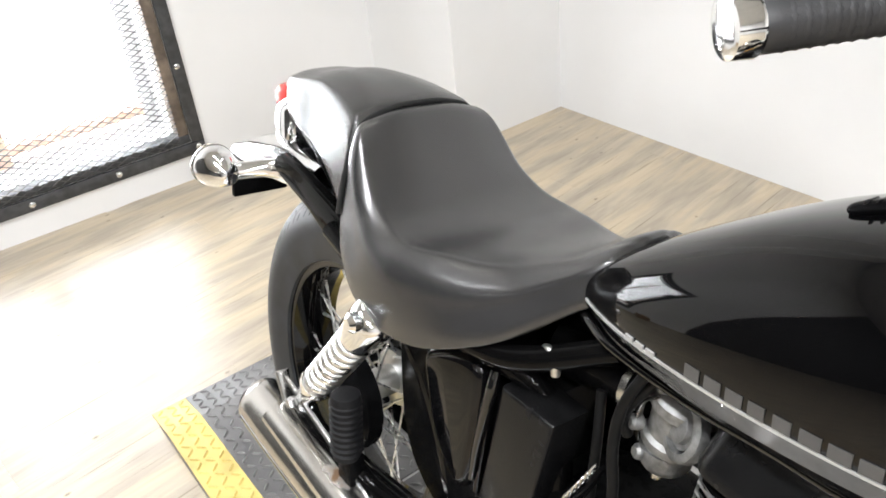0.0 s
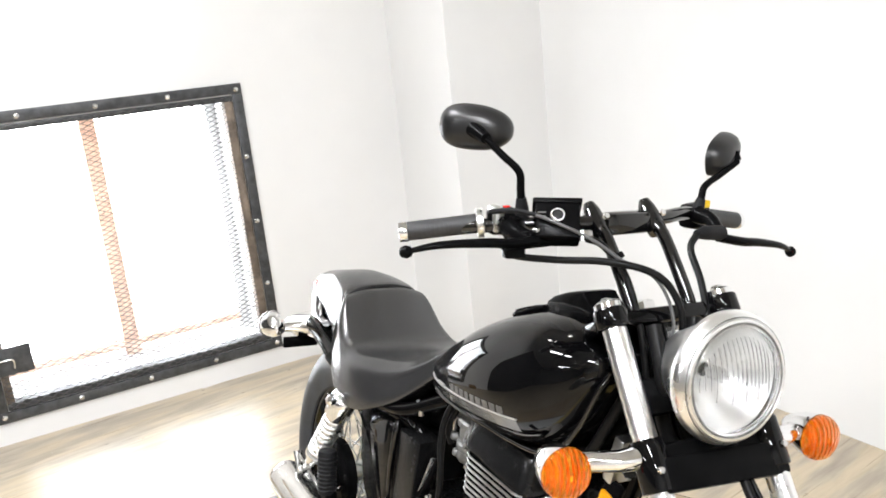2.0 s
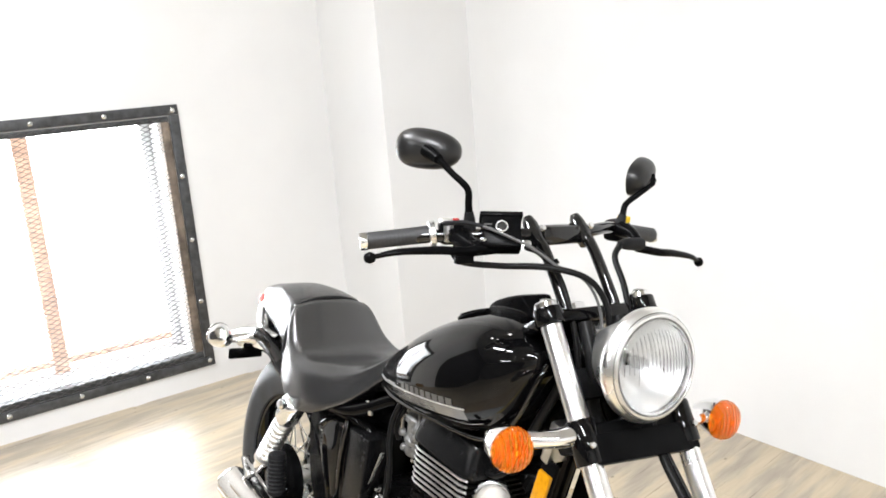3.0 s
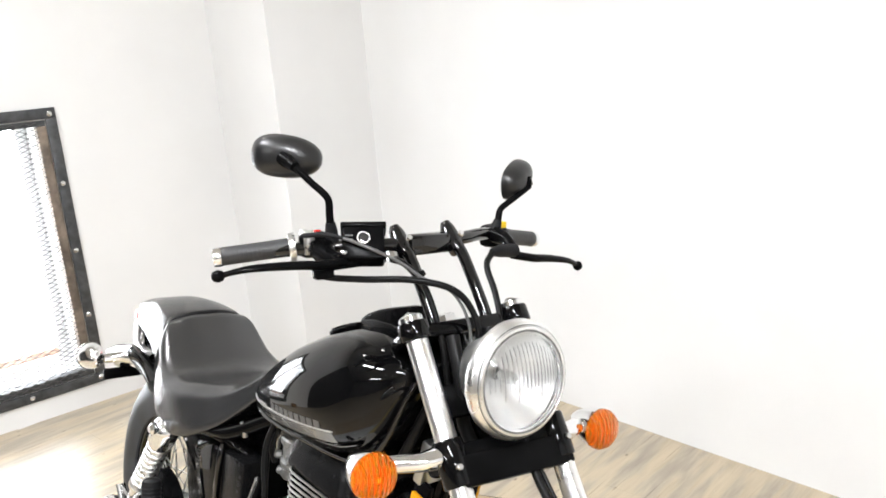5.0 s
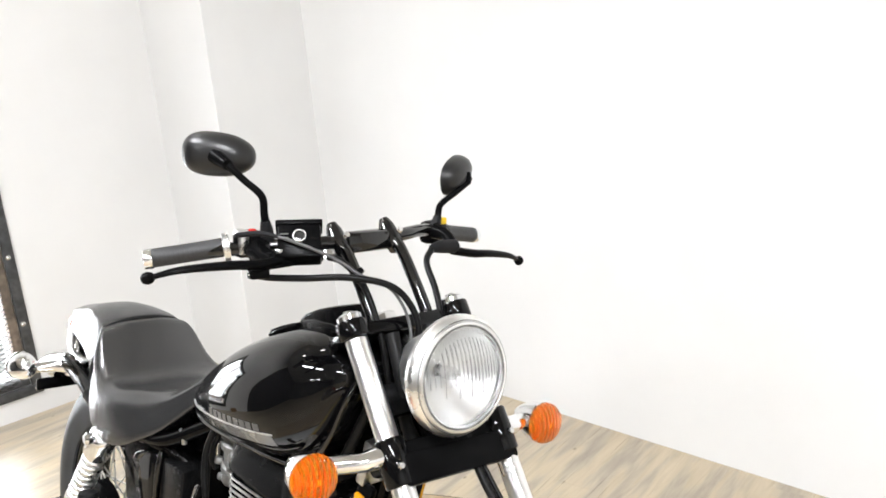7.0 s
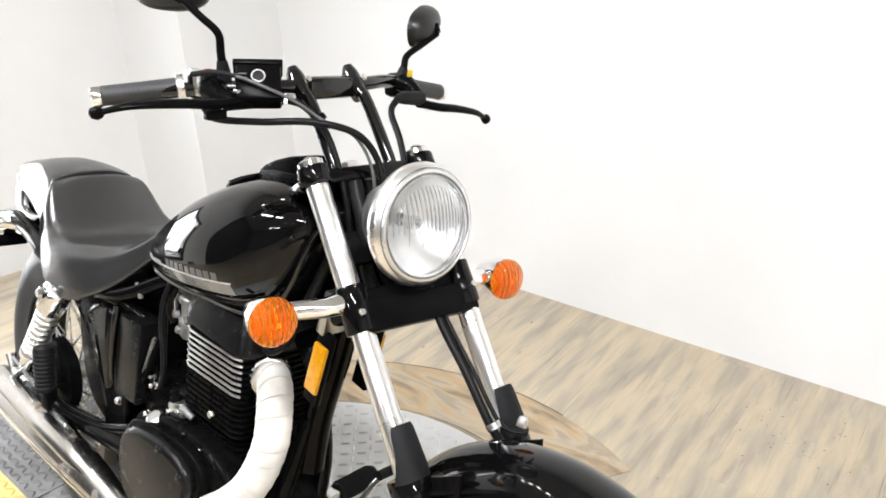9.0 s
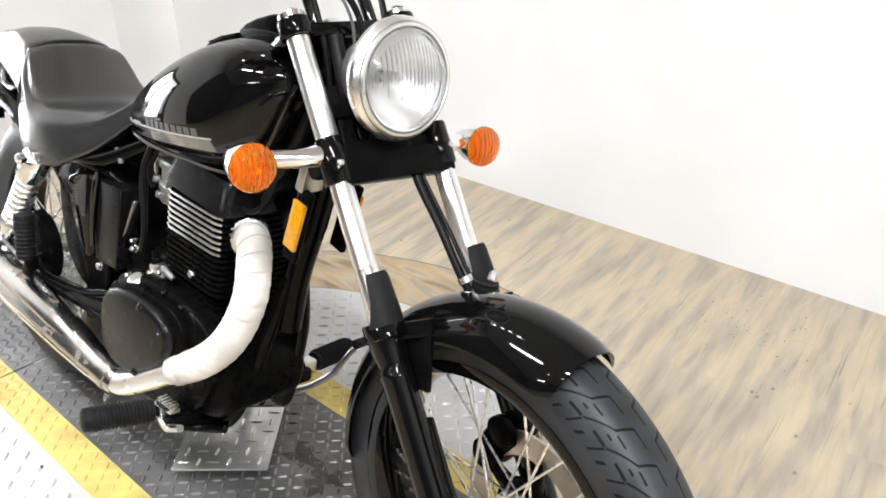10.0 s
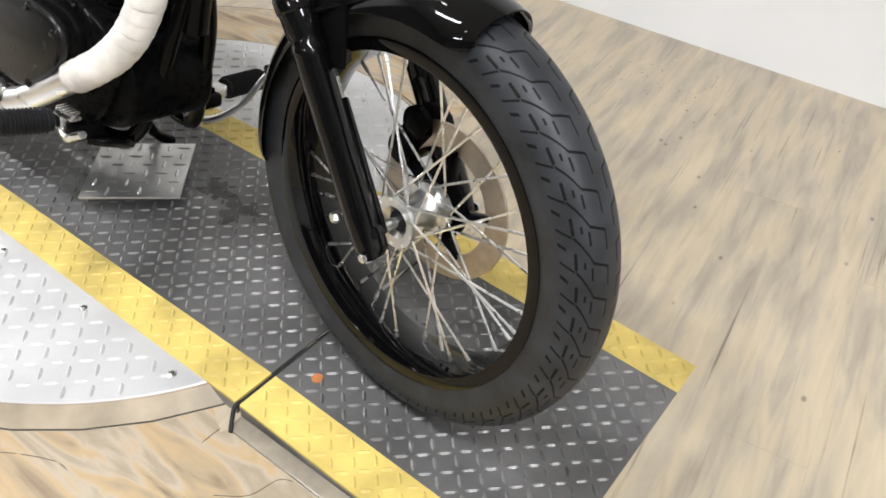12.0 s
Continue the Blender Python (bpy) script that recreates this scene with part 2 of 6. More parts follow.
def plank_mat():
    m = mat("vinyl_oak_plank", (0.45, 0.35, 0.22), 0.30, 0, 0.2, 3, spec=0.6)
    nt = m.node_tree
    b = nt.nodes["Principled BSDF"]
    info = nt.nodes.new("ShaderNodeObjectInfo")
    place = nt.nodes.new("ShaderNodeNewGeometry")
    along = nt.nodes.new("ShaderNodeMapping")
    along.inputs["Rotation"].default_value = (0, 0, -PLANK_TURN)
    nt.links.new(place.outputs["Position"], along.inputs[0])
    off = nt.nodes.new("ShaderNodeVectorMath")
    off.operation = "MULTIPLY_ADD"
    comb = nt.nodes.new("ShaderNodeCombineXYZ")
    for i in range(3):
        nt.links.new(info.outputs["Random"], comb.inputs[i])
    off.inputs[1].default_value = (0.0, 0.04, 0.07)
    nt.links.new(comb.outputs[0], off.inputs[0])
    nt.links.new(along.outputs[0], off.inputs[2])
    mp = nt.nodes.new("ShaderNodeMapping")
    mp.inputs["Scale"].default_value = (30, 3.4, 8)
    nt.links.new(off.outputs[0], mp.inputs[0])
    grain = nt.nodes.new("ShaderNodeTexNoise")
    grain.inputs["Scale"].default_value, grain.inputs["Detail"].default_value, grain.inputs["Distortion"].default_value = 1.3, 12, 1.2
    nt.links.new(mp.outputs[0], grain.inputs["Vector"])
    mp2 = nt.nodes.new("ShaderNodeMapping")
    mp2.inputs["Scale"].default_value = (13, 2.2, 3)
    nt.links.new(off.outputs[0], mp2.inputs[0])
    cloud = nt.nodes.new("ShaderNodeTexNoise")
    cloud.inputs["Scale"].default_value, cloud.inputs["Detail"].default_value, cloud.inputs["Distortion"].default_value = 1.3, 9, 0.15
    nt.links.new(mp2.outputs[0], cloud.inputs["Vector"])
    r1 = nt.nodes.new("ShaderNodeValToRGB")
    el = r1.color_ramp.elements
    el[0].position, el[0].color = 0.30, (0.27, 0.225, 0.165, 1)
    el[1].position, el[1].color = 0.68, (0.510, 0.430, 0.308, 1)
    mid = el.new(0.48)
    mid.color = (0.395, 0.338, 0.258, 1)
    nt.links.new(grain.outputs[0], r1.inputs[0])
    r2 = nt.nodes.new("ShaderNodeValToRGB")
    el = r2.color_ramp.elements
    el[0].position, el[0].color = 0.34, (0.270, 0.232, 0.182, 1)
    el[1].position, el[1].color = 0.66, (0.510, 0.425, 0.292, 1)
    for at_, tone in ((0.44, (0.340, 0.292, 0.224, 1)), (0.50, (0.405, 0.345, 0.258, 1)), (0.56, (0.465, 0.384, 0.258, 1))):
        el.new(at_).color = tone
    nt.links.new(cloud.outputs[0], r2.inputs[0])
    mix = nt.nodes.new("ShaderNodeMix")
    mix.data_type, mix.blend_type = "RGBA", "MIX"
    mix.inputs["Factor"].default_value = 0.64
    nt.links.new(r1.outputs[0], mix.inputs["A"])
    nt.links.new(r2.outputs[0], mix.inputs["B"])
    # knots
    kmap = nt.nodes.new("ShaderNodeMapping")
    kmap.inputs["Scale"].default_value = (13, 8, 5)
    nt.links.new(off.outputs[0], kmap.inputs[0])
    vor = nt.nodes.new("ShaderNodeTexVoronoi")
    vor.inputs["Scale"].default_value = 1.0
    nt.links.new(kmap.outputs[0], vor.inputs["Vector"])
    kr = nt.nodes.new("ShaderNodeValToRGB")
    kr.color_ramp.elements[0].position, kr.color_ramp.elements[0].color = 0.035, (0.12, 0.10, 0.09, 1)
    kr.color_ramp.elements[1].position, kr.color_ramp.elements[1].color = 0.08, (1, 1, 1, 1)
    nt.links.new(vor.outputs["Distance"], kr.inputs[0])
    mul = nt.nodes.new("ShaderNodeMix")
    mul.data_type, mul.blend_type = "RGBA", "MULTIPLY"
    mul.inputs["Factor"].default_value = 0.6
    nt.links.new(mix.outputs["Result"], mul.inputs["A"])
    nt.links.new(kr.outputs[0], mul.inputs["B"])
    # thin dark grain cracks
    cmap = nt.nodes.new("ShaderNodeMapping")
    cmap.inputs["Scale"].default_value = (110, 2.2, 5)
    nt.links.new(off.outputs[0], cmap.inputs[0])
    crack = nt.nodes.new("ShaderNodeTexNoise")
    crack.inputs["Scale"].default_value, crack.inputs["Detail"].default_value = 1.0, 3
    nt.links.new(cmap.outputs[0], crack.inputs["Vector"])
    cr = nt.nodes.new("ShaderNodeValToRGB")
    cr.color_ramp.elements[0].position, cr.color_ramp.elements[0].color = 0.26, (0.42, 0.39, 0.36, 1)
    cr.color_ramp.elements[1].position, cr.color_ramp.elements[1].color = 0.36, (1, 1, 1, 1)
    nt.links.new(crack.outputs[0], cr.inputs[0])
    mul2 = nt.nodes.new("ShaderNodeMix")
    mul2.data_type, mul2.blend_type = "RGBA", "MULTIPLY"
    mul2.inputs["Factor"].default_value = 0.9
    nt.links.new(mul.outputs["Result"], mul2.inputs["A"])
    nt.links.new(cr.outputs[0], mul2.inputs["B"])
    hsv = nt.nodes.new("ShaderNodeHueSaturation")
    val = nt.nodes.new("ShaderNodeMapRange")
    val.inputs["To Min"].default_value, val.inputs["To Max"].default_value = 0.97, 1.03
    nt.links.new(info.outputs["Random"], val.inputs[0])
    nt.links.new(val.outputs[0], hsv.inputs["Value"])
    nt.links.new(mul2.outputs["Result"], hsv.inputs["Color"])
    nt.links.new(hsv.outputs[0], b.inputs["Base Color"])
    bp = nt.nodes.new("ShaderNodeBump")
    bp.inputs["Strength"].default_value, bp.inputs["Distance"].default_value = 0.12, 0.001
    nt.links.new(grain.outputs[0], bp.inputs["Height"])
    nt.links.new(bp.outputs[0], b.inputs["Normal"])
    return m


PLANK = plank_mat()


# ------------------------------------------------------------ mesh helpers
def finish(name, bm, material, smooth=38):
    bmesh.ops.recalc_face_normals(bm, faces=bm.faces)
    me = bpy.data.meshes.new(name)
    bm.to_mesh(me)
    bm.free()
    if smooth:
        for p in me.polygons:
            p.use_smooth = True
        me.set_sharp_from_angle(angle=radians(smooth))
    for m in material if isinstance(material, (list, tuple)) else [material]:
        me.materials.append(m)
    return me


def part(name, bm, material, parent, label="", m=None, smooth=38):
    ob = new(name, bm if isinstance(bm, bpy.types.Mesh) else finish(name, bm, material, smooth))
    ob.parent = parent
    if m is not None:
        ob.matrix_basis = m
    return tagged(ob, label)


def thing(name, label, category, group="", m=None):
    ob = new(name)
    if m is not None:
        ob.matrix_basis = m
    return tagged(ob, label, category, group)


def box(*specs, bevel=0.0, bm=None):
    """Boxes of (centre, size, optional matrix), with bevelled edges."""
    bm = bm or bmesh.new()
    for spec in specs:
        c, s = spec[0], spec[1]
        r = spec[2] if len(spec) > 2 else Matrix()
        made = bmesh.ops.create_cube(bm, size=1, matrix=Matrix.Translation(c) @ r @ Matrix.Diagonal((*s, 1)))
        if bevel:
            es = list({e for v in made["verts"] for e in v.link_edges})
            bmesh.ops.bevel(bm, geom=es, offset=bevel, segments=2, affect="EDGES", profile=0.5)
    return bm


def basis(d):
    d = Vector(d).normalized()
    a = d.cross(Vector((0, 0, 1)) if abs(d.z) < 0.9 else Vector((1, 0, 0))).normalized()
    return d, a, d.cross(a)


def smooth_path(pts, n=8):
    """A Catmull-Rom line through the points."""
    p = [Vector(q) for q in pts]
    p = [2 * p[0] - p[1]] + p + [2 * p[-1] - p[-2]]
    out = []
    for i in range(1, len(p) - 2):
        for k in range(n):
            t = k / n
            a, b, c, d = p[i - 1], p[i], p[i + 1], p[i + 2]
            out.append(0.5 * (2 * b + (c - a) * t + (2 * a - 5 * b + 4 * c - d) * t * t + (3 * b - a - 3 * c + d) * t ** 3))
    out.append(p[-2])
    return out


def skin(rings, bm=None, caps=True, closed=False):
    """Faces between rings of equally many points."""
    bm = bm or bmesh.new()
    vs = [[bm.verts.new(q) for q in r] for r in rings]
    n = len(vs[0])
    pairs = list(zip(vs, vs[1:])) + ([(vs[-1], vs[0])] if closed else [])
    for a, b in pairs:
        for i in range(n):
            bm.faces.new((a[i], a[(i + 1) % n], b[(i + 1) % n], b[i]))
    if caps and not closed:
        bm.faces.new(vs[0][::-1])
        bm.faces.new(vs[-1])
    return bm


def tube(pts, r, seg=12, bm=None, n=8, straight=False, flat=1.0, caps=True):
    """A pipe along a smooth line; r: one radius or one for each point."""
    path = [Vector(q) for q in pts] if straight else smooth_path(pts, n)
    rs = [r] * len(pts) if not isinstance(r, (list, tuple)) else list(r)
    rings, a = [], None
    for i, q in enumerate(path):
        d = (path[min(i + 1, len(path) - 1)] - path[max(i - 1, 0)]).normalized()
        if a is None:
            a = basis(d)[1]
        a = (a - d * a.dot(d)).normalized()
        b = d.cross(a)
        u = i / (len(path) - 1) * (len(rs) - 1)
        k = min(int(u), len(rs) - 2)
        rad = rs[k] + (rs[k + 1] - rs[k]) * (u - k)
        rings.append([q + rad * (math.cos(t) * a + flat * math.sin(t) * b) for t in (2 * math.pi * j / seg for j in range(seg))])
    return skin(rings, bm, caps)


def turned(profile, origin, axis, seg=32, bm=None, caps=True):
    """A body of revolution: profile of (distance along the axis, radius)."""
    d, a, b = basis(axis)
    o = Vector(origin)
    rings = [[o + d * s + max(r, 1e-4) * (math.cos(t) * a + math.sin(t) * b) for t in (2 * math.pi * j / seg for j in range(seg))] for s, r in profile]
    return skin(rings, bm, caps)


def ring_body(profile, origin, axis, seg=64, bm=None):
    """A closed ring: profile of (along the axis, radius) going round."""
    d, a, b = basis(axis)
    o = Vector(origin)
    rings = [[o + d * s + r * (math.cos(t) * a + math.sin(t) * b) for s, r in profile] for t in (2 * math.pi * j / seg for j in range(seg))]
    return skin(rings, bm, closed=True)


def prism(outline, y0, y1, bevel=0.0, bm=None):
    """An outline in the x-z plane, drawn out from y0 to y1."""
    bm = bm or bmesh.new()
    a = [bm.verts.new((x, y0, z)) for x, z in outline]
    b = [bm.verts.new((x, y1, z)) for x, z in outline]
    n = len(outline)
    fs = [bm.faces.new(a), bm.faces.new(b[::-1])]
    for i in range(n):
        fs.append(bm.faces.new((a[i], b[i], b[(i + 1) % n], a[(i + 1) % n])))
    if bevel:
        bmesh.ops.recalc_face_normals(bm, faces=bm.faces)
        es = [e for v in a + b for e in v.link_edges if (e.verts[0] in a) == (e.verts[1] in a)]
        bmesh.ops.bevel(bm, geom=list(set(es)), offset=bevel, segments=3, affect="EDGES", profile=0.5)
    return bm


def round_outline(pts, n=5):
    """A closed smooth outline through 2D points."""
    p = [Vector((x, 0, z)) for x, z in pts]
    out = []
    m = len(p)
    for i in range(m):
        for k in range(n):
            t = k / n
            a, b, c, d = p[i - 1], p[i], p[(i + 1) % m], p[(i + 2) % m]
            q = 0.5 * (2 * b + (c - a) * t + (2 * a - 5 * b + 4 * c - d) * t * t + (3 * b - a - 3 * c + d) * t ** 3)
            out.append((q.x, q.z))
    return out


def rounded_rect(cx, cy, w, h, r, n=4):
    out = []
    for sx, sy, a0 in ((1, 1, 0), (-1, 1, 90), (-1, -1, 180), (1, -1, 270)):
        for k in range(n + 1):
            a = radians(a0 + 90 * k / n)
            out.append((cx + sx * (w / 2 - r) + r * math.cos(a), cy + sy * (h / 2 - r) + r * math.sin(a)))
    return out


def setting(name, bm, material, label="", smooth=0):
    return tagged(new(name, finish(name, bm, material, smooth)), label, kind="structure")


def bolt(at, axis, r, h, bm=None):
    """A hexagon head with a domed end."""
    return turned([(0, r), (h * 0.7, r), (h, r * 0.75)], at, axis, 6, bm)

# ------------------------------------------------------------ the room
WT = 0.32                                    # thickness of the window wall
OY0, OY1, OZ0, OZ1 = -0.71, 0.376, 0.124, 1.233   # opening of the window
JY, JX = 1.18, -1.163                        # bump-out in the corner


def slab(x0, x1, y0, y1, z0, z1, bm=None):
    return box((((x0 + x1) / 2, (y0 + y1) / 2, (z0 + z1) / 2), (x1 - x0, y1 - y0, z1 - z0)), bm=bm)


bm = slab(WX - WT, WX, -1.65, OY0, FLOOR_Z - 0.02, CEIL)
slab(WX - WT, WX, OY1, WY + 0.2, FLOOR_Z - 0.02, CEIL, bm)
slab(WX - WT, WX, OY0, OY1, FLOOR_Z - 0.02, OZ0, bm)
slab(WX - WT, WX, OY0, OY1, OZ1, CEIL, bm)
setting("wall_window", bm, WALL, "white painted wall with a meshed window opening")
# unseen stand-in for the dim hall, its darkness put into the wall colour
setting("wall_hall", slab(WX - WT, WX, -7.0, -1.65, FLOOR_Z - 0.02, CEIL), HALLDIM, "unseen near-black wall standing in for the dim hall beside the window")
setting("wall_corner", slab(WX, JX, JY, WY, FLOOR_Z - 0.02, CEIL), WALL, "white painted bump-out in the corner of the room")
setting("wall_long", slab(WX, 7.2, WY, WY + 0.2, FLOOR_Z - 0.02, CEIL), WALL, "plain white painted wall")
setting("wall_far", slab(7.0, 7.2, -7.2, WY, FLOOR_Z - 0.02, CEIL), FARWALL, "pale painted showroom wall")
setting("wall_back", slab(WX - WT, 7.0, -7.2, -7.0, FLOOR_Z - 0.02, CEIL), DARKWALL, "grey painted showroom wall")
setting("ceiling", slab(WX - WT, 7.2, -7.2, WY + 0.2, CEIL, CEIL + 0.15), CEILM, "pale painted ceiling")
floor = setting("floor", slab(WX - WT, 7.2, -7.2, WY + 0.2, FLOOR_Z - 0.12, FLOOR_Z - 0.004), PLANK, "pale oak-look vinyl plank floor")

# ------------------------------------------------------------ window
window = tagged(new("window_1"), "window behind a bolted dark steel frame with expanded metal mesh", kind="structure")
FX = WX + 0.012
BW = 0.045                                   # flat bar round the opening
for nm, y0, y1, z0, z1 in (("frame_bar", OY0 - 0.06, OY1 + 0.06, OZ0 - 0.06, OZ0 - 0.06 + BW), ("frame_bar", OY0 - 0.06, OY1 + 0.06, OZ1 + 0.06 - BW, OZ1 + 0.06),
                           ("frame_bar", OY0 - 0.06, OY0 - 0.06 + BW, OZ0 - 0.06 + BW, OZ1 + 0.06 - BW), ("frame_bar", OY1 + 0.06 - BW, OY1 + 0.06, OZ0 - 0.06 + BW, OZ1 + 0.06 - BW)):
    part(nm, box(((WX + 0.006, (y0 + y1) / 2, (z0 + z1) / 2), (0.012, y1 - y0 - 0.001, z1 - z0 - 0.001)), bevel=0.002), WINSTEEL, window, "dark steel flat bar")
# rough wooden frame that carries the mesh, inside the bar
for y0, y1, z0, z1, wood in ((OY0 - 0.014, OY1 + 0.014, OZ0 - 0.014, OZ0 + 0.016, WINSTEEL), (OY0 - 0.014, OY1 + 0.014, OZ1 - 0.014, OZ1 + 0.010, WINSTEEL), (OY0 - 0.014, OY0 + 0.016, OZ0 + 0.017, OZ1 - 0.015, RUSTY), (OY1 - 0.024, OY1 + 0.0145, OZ0 + 0.017, OZ1 - 0.015, RUSTY)):
    part("mesh_batten", box(((WX - 0.022, (y0 + y1) / 2, (z0 + z1) / 2), (0.055, y1 - y0, z1 - z0)), bevel=0.003), RUSTBAR if wood is RUSTY else wood, window, "weathered brown batten" if wood is RUSTY else "dark steel angle")
for k in range(5):
    s = k / 4
    for y, z in ((OY1 + 0.034, OZ0 - 0.034 + s * (OZ1 - OZ0 + 0.068)), (OY0 - 0.034, OZ0 - 0.034 + s * (OZ1 - OZ0 + 0.068))):
        part("bolt", turned([(0, 0.011), (0.003, 0.011), (0.007, 0.007), (0.008, 0.003)], (FX - 0.001, y, z), (1, 0, 0), 12), STEEL, window)
    if 0 < k < 4:
        for z in (OZ0 - 0.036, OZ1 + 0.036):
            part("bolt", turned([(0, 0.011), (0.003, 0.011), (0.007, 0.007), (0.008, 0.003)], (FX, OY0 - 0.03 + s * (OY1 - OY0 + 0.06), z), (1, 0, 0), 12), STEEL, window)


def expanded_mesh():
    """Zigzag strands that meet at knots, as one net."""
    dy, dz, w, d = 0.045, 0.0105, 0.0013, 0.0022
    vs, fs = [], []
    y_lo, y_hi, z_lo, z_hi = OY0 - 0.012, OY1 - 0.022, OZ0 - 0.012, OZ1 + 0.006
    ny, nz = int((y_hi - y_lo) / dy) * 2, int((z_hi - z_lo) / dz)
    x = WX + 0.009
    for r in range(nz + 1):
        z = z_lo + 0.006 + r * (z_hi - z_lo - 0.012) / nz
        row = []
        for c in range(ny + 1):
            y = y_lo + c * (y_hi - y_lo) / ny
            up = dz * 0.5 * (1 if (c + r) % 2 else -1)
            i = len(vs)
            zz = min(max(z + up, z_lo), z_hi)
            vs += [(x - d, y, zz - w), (x + d, y, zz - w), (x + d, y, zz + w), (x - d, y, zz + w)]
            row.append(i)
        for a, b in zip(row, row[1:]):
            for j in range(4):
                fs.append((a + j, a + (j + 1) % 4, b + (j + 1) % 4, b + j))
    me = bpy.data.meshes.new("mesh_panel")
    me.from_pydata(vs, [], fs)
    me.materials.append(MESHM)
    return me


part("mesh_panel", expanded_mesh(), None, window, "diamond expanded metal mesh")
pane = part("pane", slab(WX - WT + 0.06, WX - WT + 0.066, OY0, OY1, OZ0, OZ1), GLASS, window, smooth=0)
pane.visible_shadow = False
part("mullion", box(((WX - WT + 0.03, -0.18, (OZ0 + OZ1) / 2), (0.05, 0.066, OZ1 - OZ0 - 0.002)), bevel=0.004), POSTM, window, "weathered orange wooden post")
part("bottom_rail", box(((WX - WT + 0.03, (OY0 + 0.33) / 2, 0.176), (0.044, 0.33 - OY0, 0.030)), bevel=0.003), POSTM, window, "weathered orange window rail")
part("stile", box(((WX - WT + 0.03, 0.353, (OZ0 + OZ1) / 2), (0.05, 0.045, OZ1 - OZ0 - 0.002)), bevel=0.003), WALL, window, "white window stile")
# hinge plates and hasps of the mesh panel
for hz in (0.32, 1.02):
    plate = part("hinge_plate", box(((WX + 0.016, OY0 + 0.05, hz), (0.006, 0.13, 0.115)), bevel=0.002), WINSTEEL, window, "black steel hinge plate")
    part("hinge_pin", tube([(WX + 0.03, OY0 - 0.03, hz - 0.05), (WX + 0.03, OY0 - 0.03, hz + 0.05)], 0.007, 10, straight=True), STEEL, plate)
    part("hinge_wire", tube([(WX + 0.026, OY0 - 0.05, hz), (WX + 0.03, OY0 + 0.02, hz + 0.012), (WX + 0.03, OY0 + 0.045, hz + 0.004), (WX + 0.024, OY0 + 0.045, hz - 0.03)], 0.004, 8), STEEL, plate)
backdrop = setting("backdrop", slab(WX - WT - 0.62, WX - WT - 0.60, -2.2, 1.8, -0.6, 2.6), DAY, "overexposed daylight outside")

# ------------------------------------------------------------ ceiling lights out of view
for tube_x, tube_y in ((0.2, -1.1), (2.6, -1.1), (5.0, -1.4), (1.4, -4.6)):
    lamp = thing("ceiling_light", "white fluorescent ceiling light with a lit diffuser", "ceiling light", "ceiling lights", pose(tube_x, tube_y, CEIL))
    part("housing", box(((0, 0, -0.03), (1.26, 0.22, 0.06)), bevel=0.004), CEILM, lamp)
    part("diffuser", box(((0, 0, -0.068), (1.22, 0.18, 0.014)), bevel=0.004), TUBEGLOW, lamp)

for spot_x, spot_y in ((-0.95, 0.0), (-0.62, 0.0), (-0.32, -0.02), (-0.02, -0.1), (-0.62, 0.85), (1.6, -2.3), (2.5, -2.4)):
    spot = thing("ceiling_spot", "round lit downlight in the dark ceiling", "ceiling light", "ceiling spots", pose(spot_x, spot_y, CEIL - 0.001))
    part("trim_ring", ring_body([(-0.012, 0.085), (0, 0.09), (0, 0.07), (-0.008, 0.07)], (0, 0, 0), (0, 0, 1), 24), CEILM, spot)
    part("diffuser", turned([(-0.009, 0.069), (-0.004, 0.0695), (-0.001, 0.069)], (0, 0, 0), (0, 0, 1), 24), SPOTGLOW, spot)

# ------------------------------------------------------------ turntable and lane
DC, DR = (0.645, 0.127), 0.675
LY0, LY1, LX0, LX1 = -0.20, 0.405, -0.578, 1.868
YW = 0.082


def lane_z(x):
    """Height of the lane: level, with a fold at the rear and a ramp at the front."""
    if x < -0.46:
        return -0.028 * min(1, (-0.46 - x) / 0.118)
    if x > 1.31:
        return -0.029 * min(1, (x - 1.31) / 0.575)
    return 0.0


def lugs(name, x0, x1, y0, y1, material, parent, zf, keep=lambda x, y: True, pitch=0.0325, turn=0.0, h=0.0038, la=0.0145, wa=0.0040):
    """The raised lugs of tread plate, in two crossing directions."""
    vs, fs = [], []
    nx, ny = int((x1 - x0) / pitch), int((y1 - y0) / pitch)
    for i in range(nx):
        for j in range(ny):
            x, y = x0 + (i + 0.5) * (x1 - x0) / nx, y0 + (j + 0.5) * (y1 - y0) / ny
            if not keep(x, y):
                continue
            a = radians(45 if (i + j) % 2 else -45) + turn
            c, s = math.cos(a), math.sin(a)
            k = len(vs)
            for u, v, w in ((-la, 0, 0), (-la * .5, -wa, 0), (la * .5, -wa, 0), (la, 0, 0), (la * .5, wa, 0), (-la * .5, wa, 0), (-la * .55, 0, h), (la * .55, 0, h)):
                px, py = x + u * c - v * s, y + u * s + v * c
                vs.append((px, py, zf(px) + 0.0002 + w))
            fs += [tuple(k + q for q in f) for f in ((0, 1, 6), (1, 2, 7, 6), (2, 3, 7), (3, 4, 7), (4, 5, 6, 7), (5, 0, 6))]
    me = bpy.data.meshes.new(name)
    me.from_pydata(vs, [], fs)
    me.materials.append(material)
    ob = part(name, me, None, parent)
    return tagged(ob, kind="stuff")


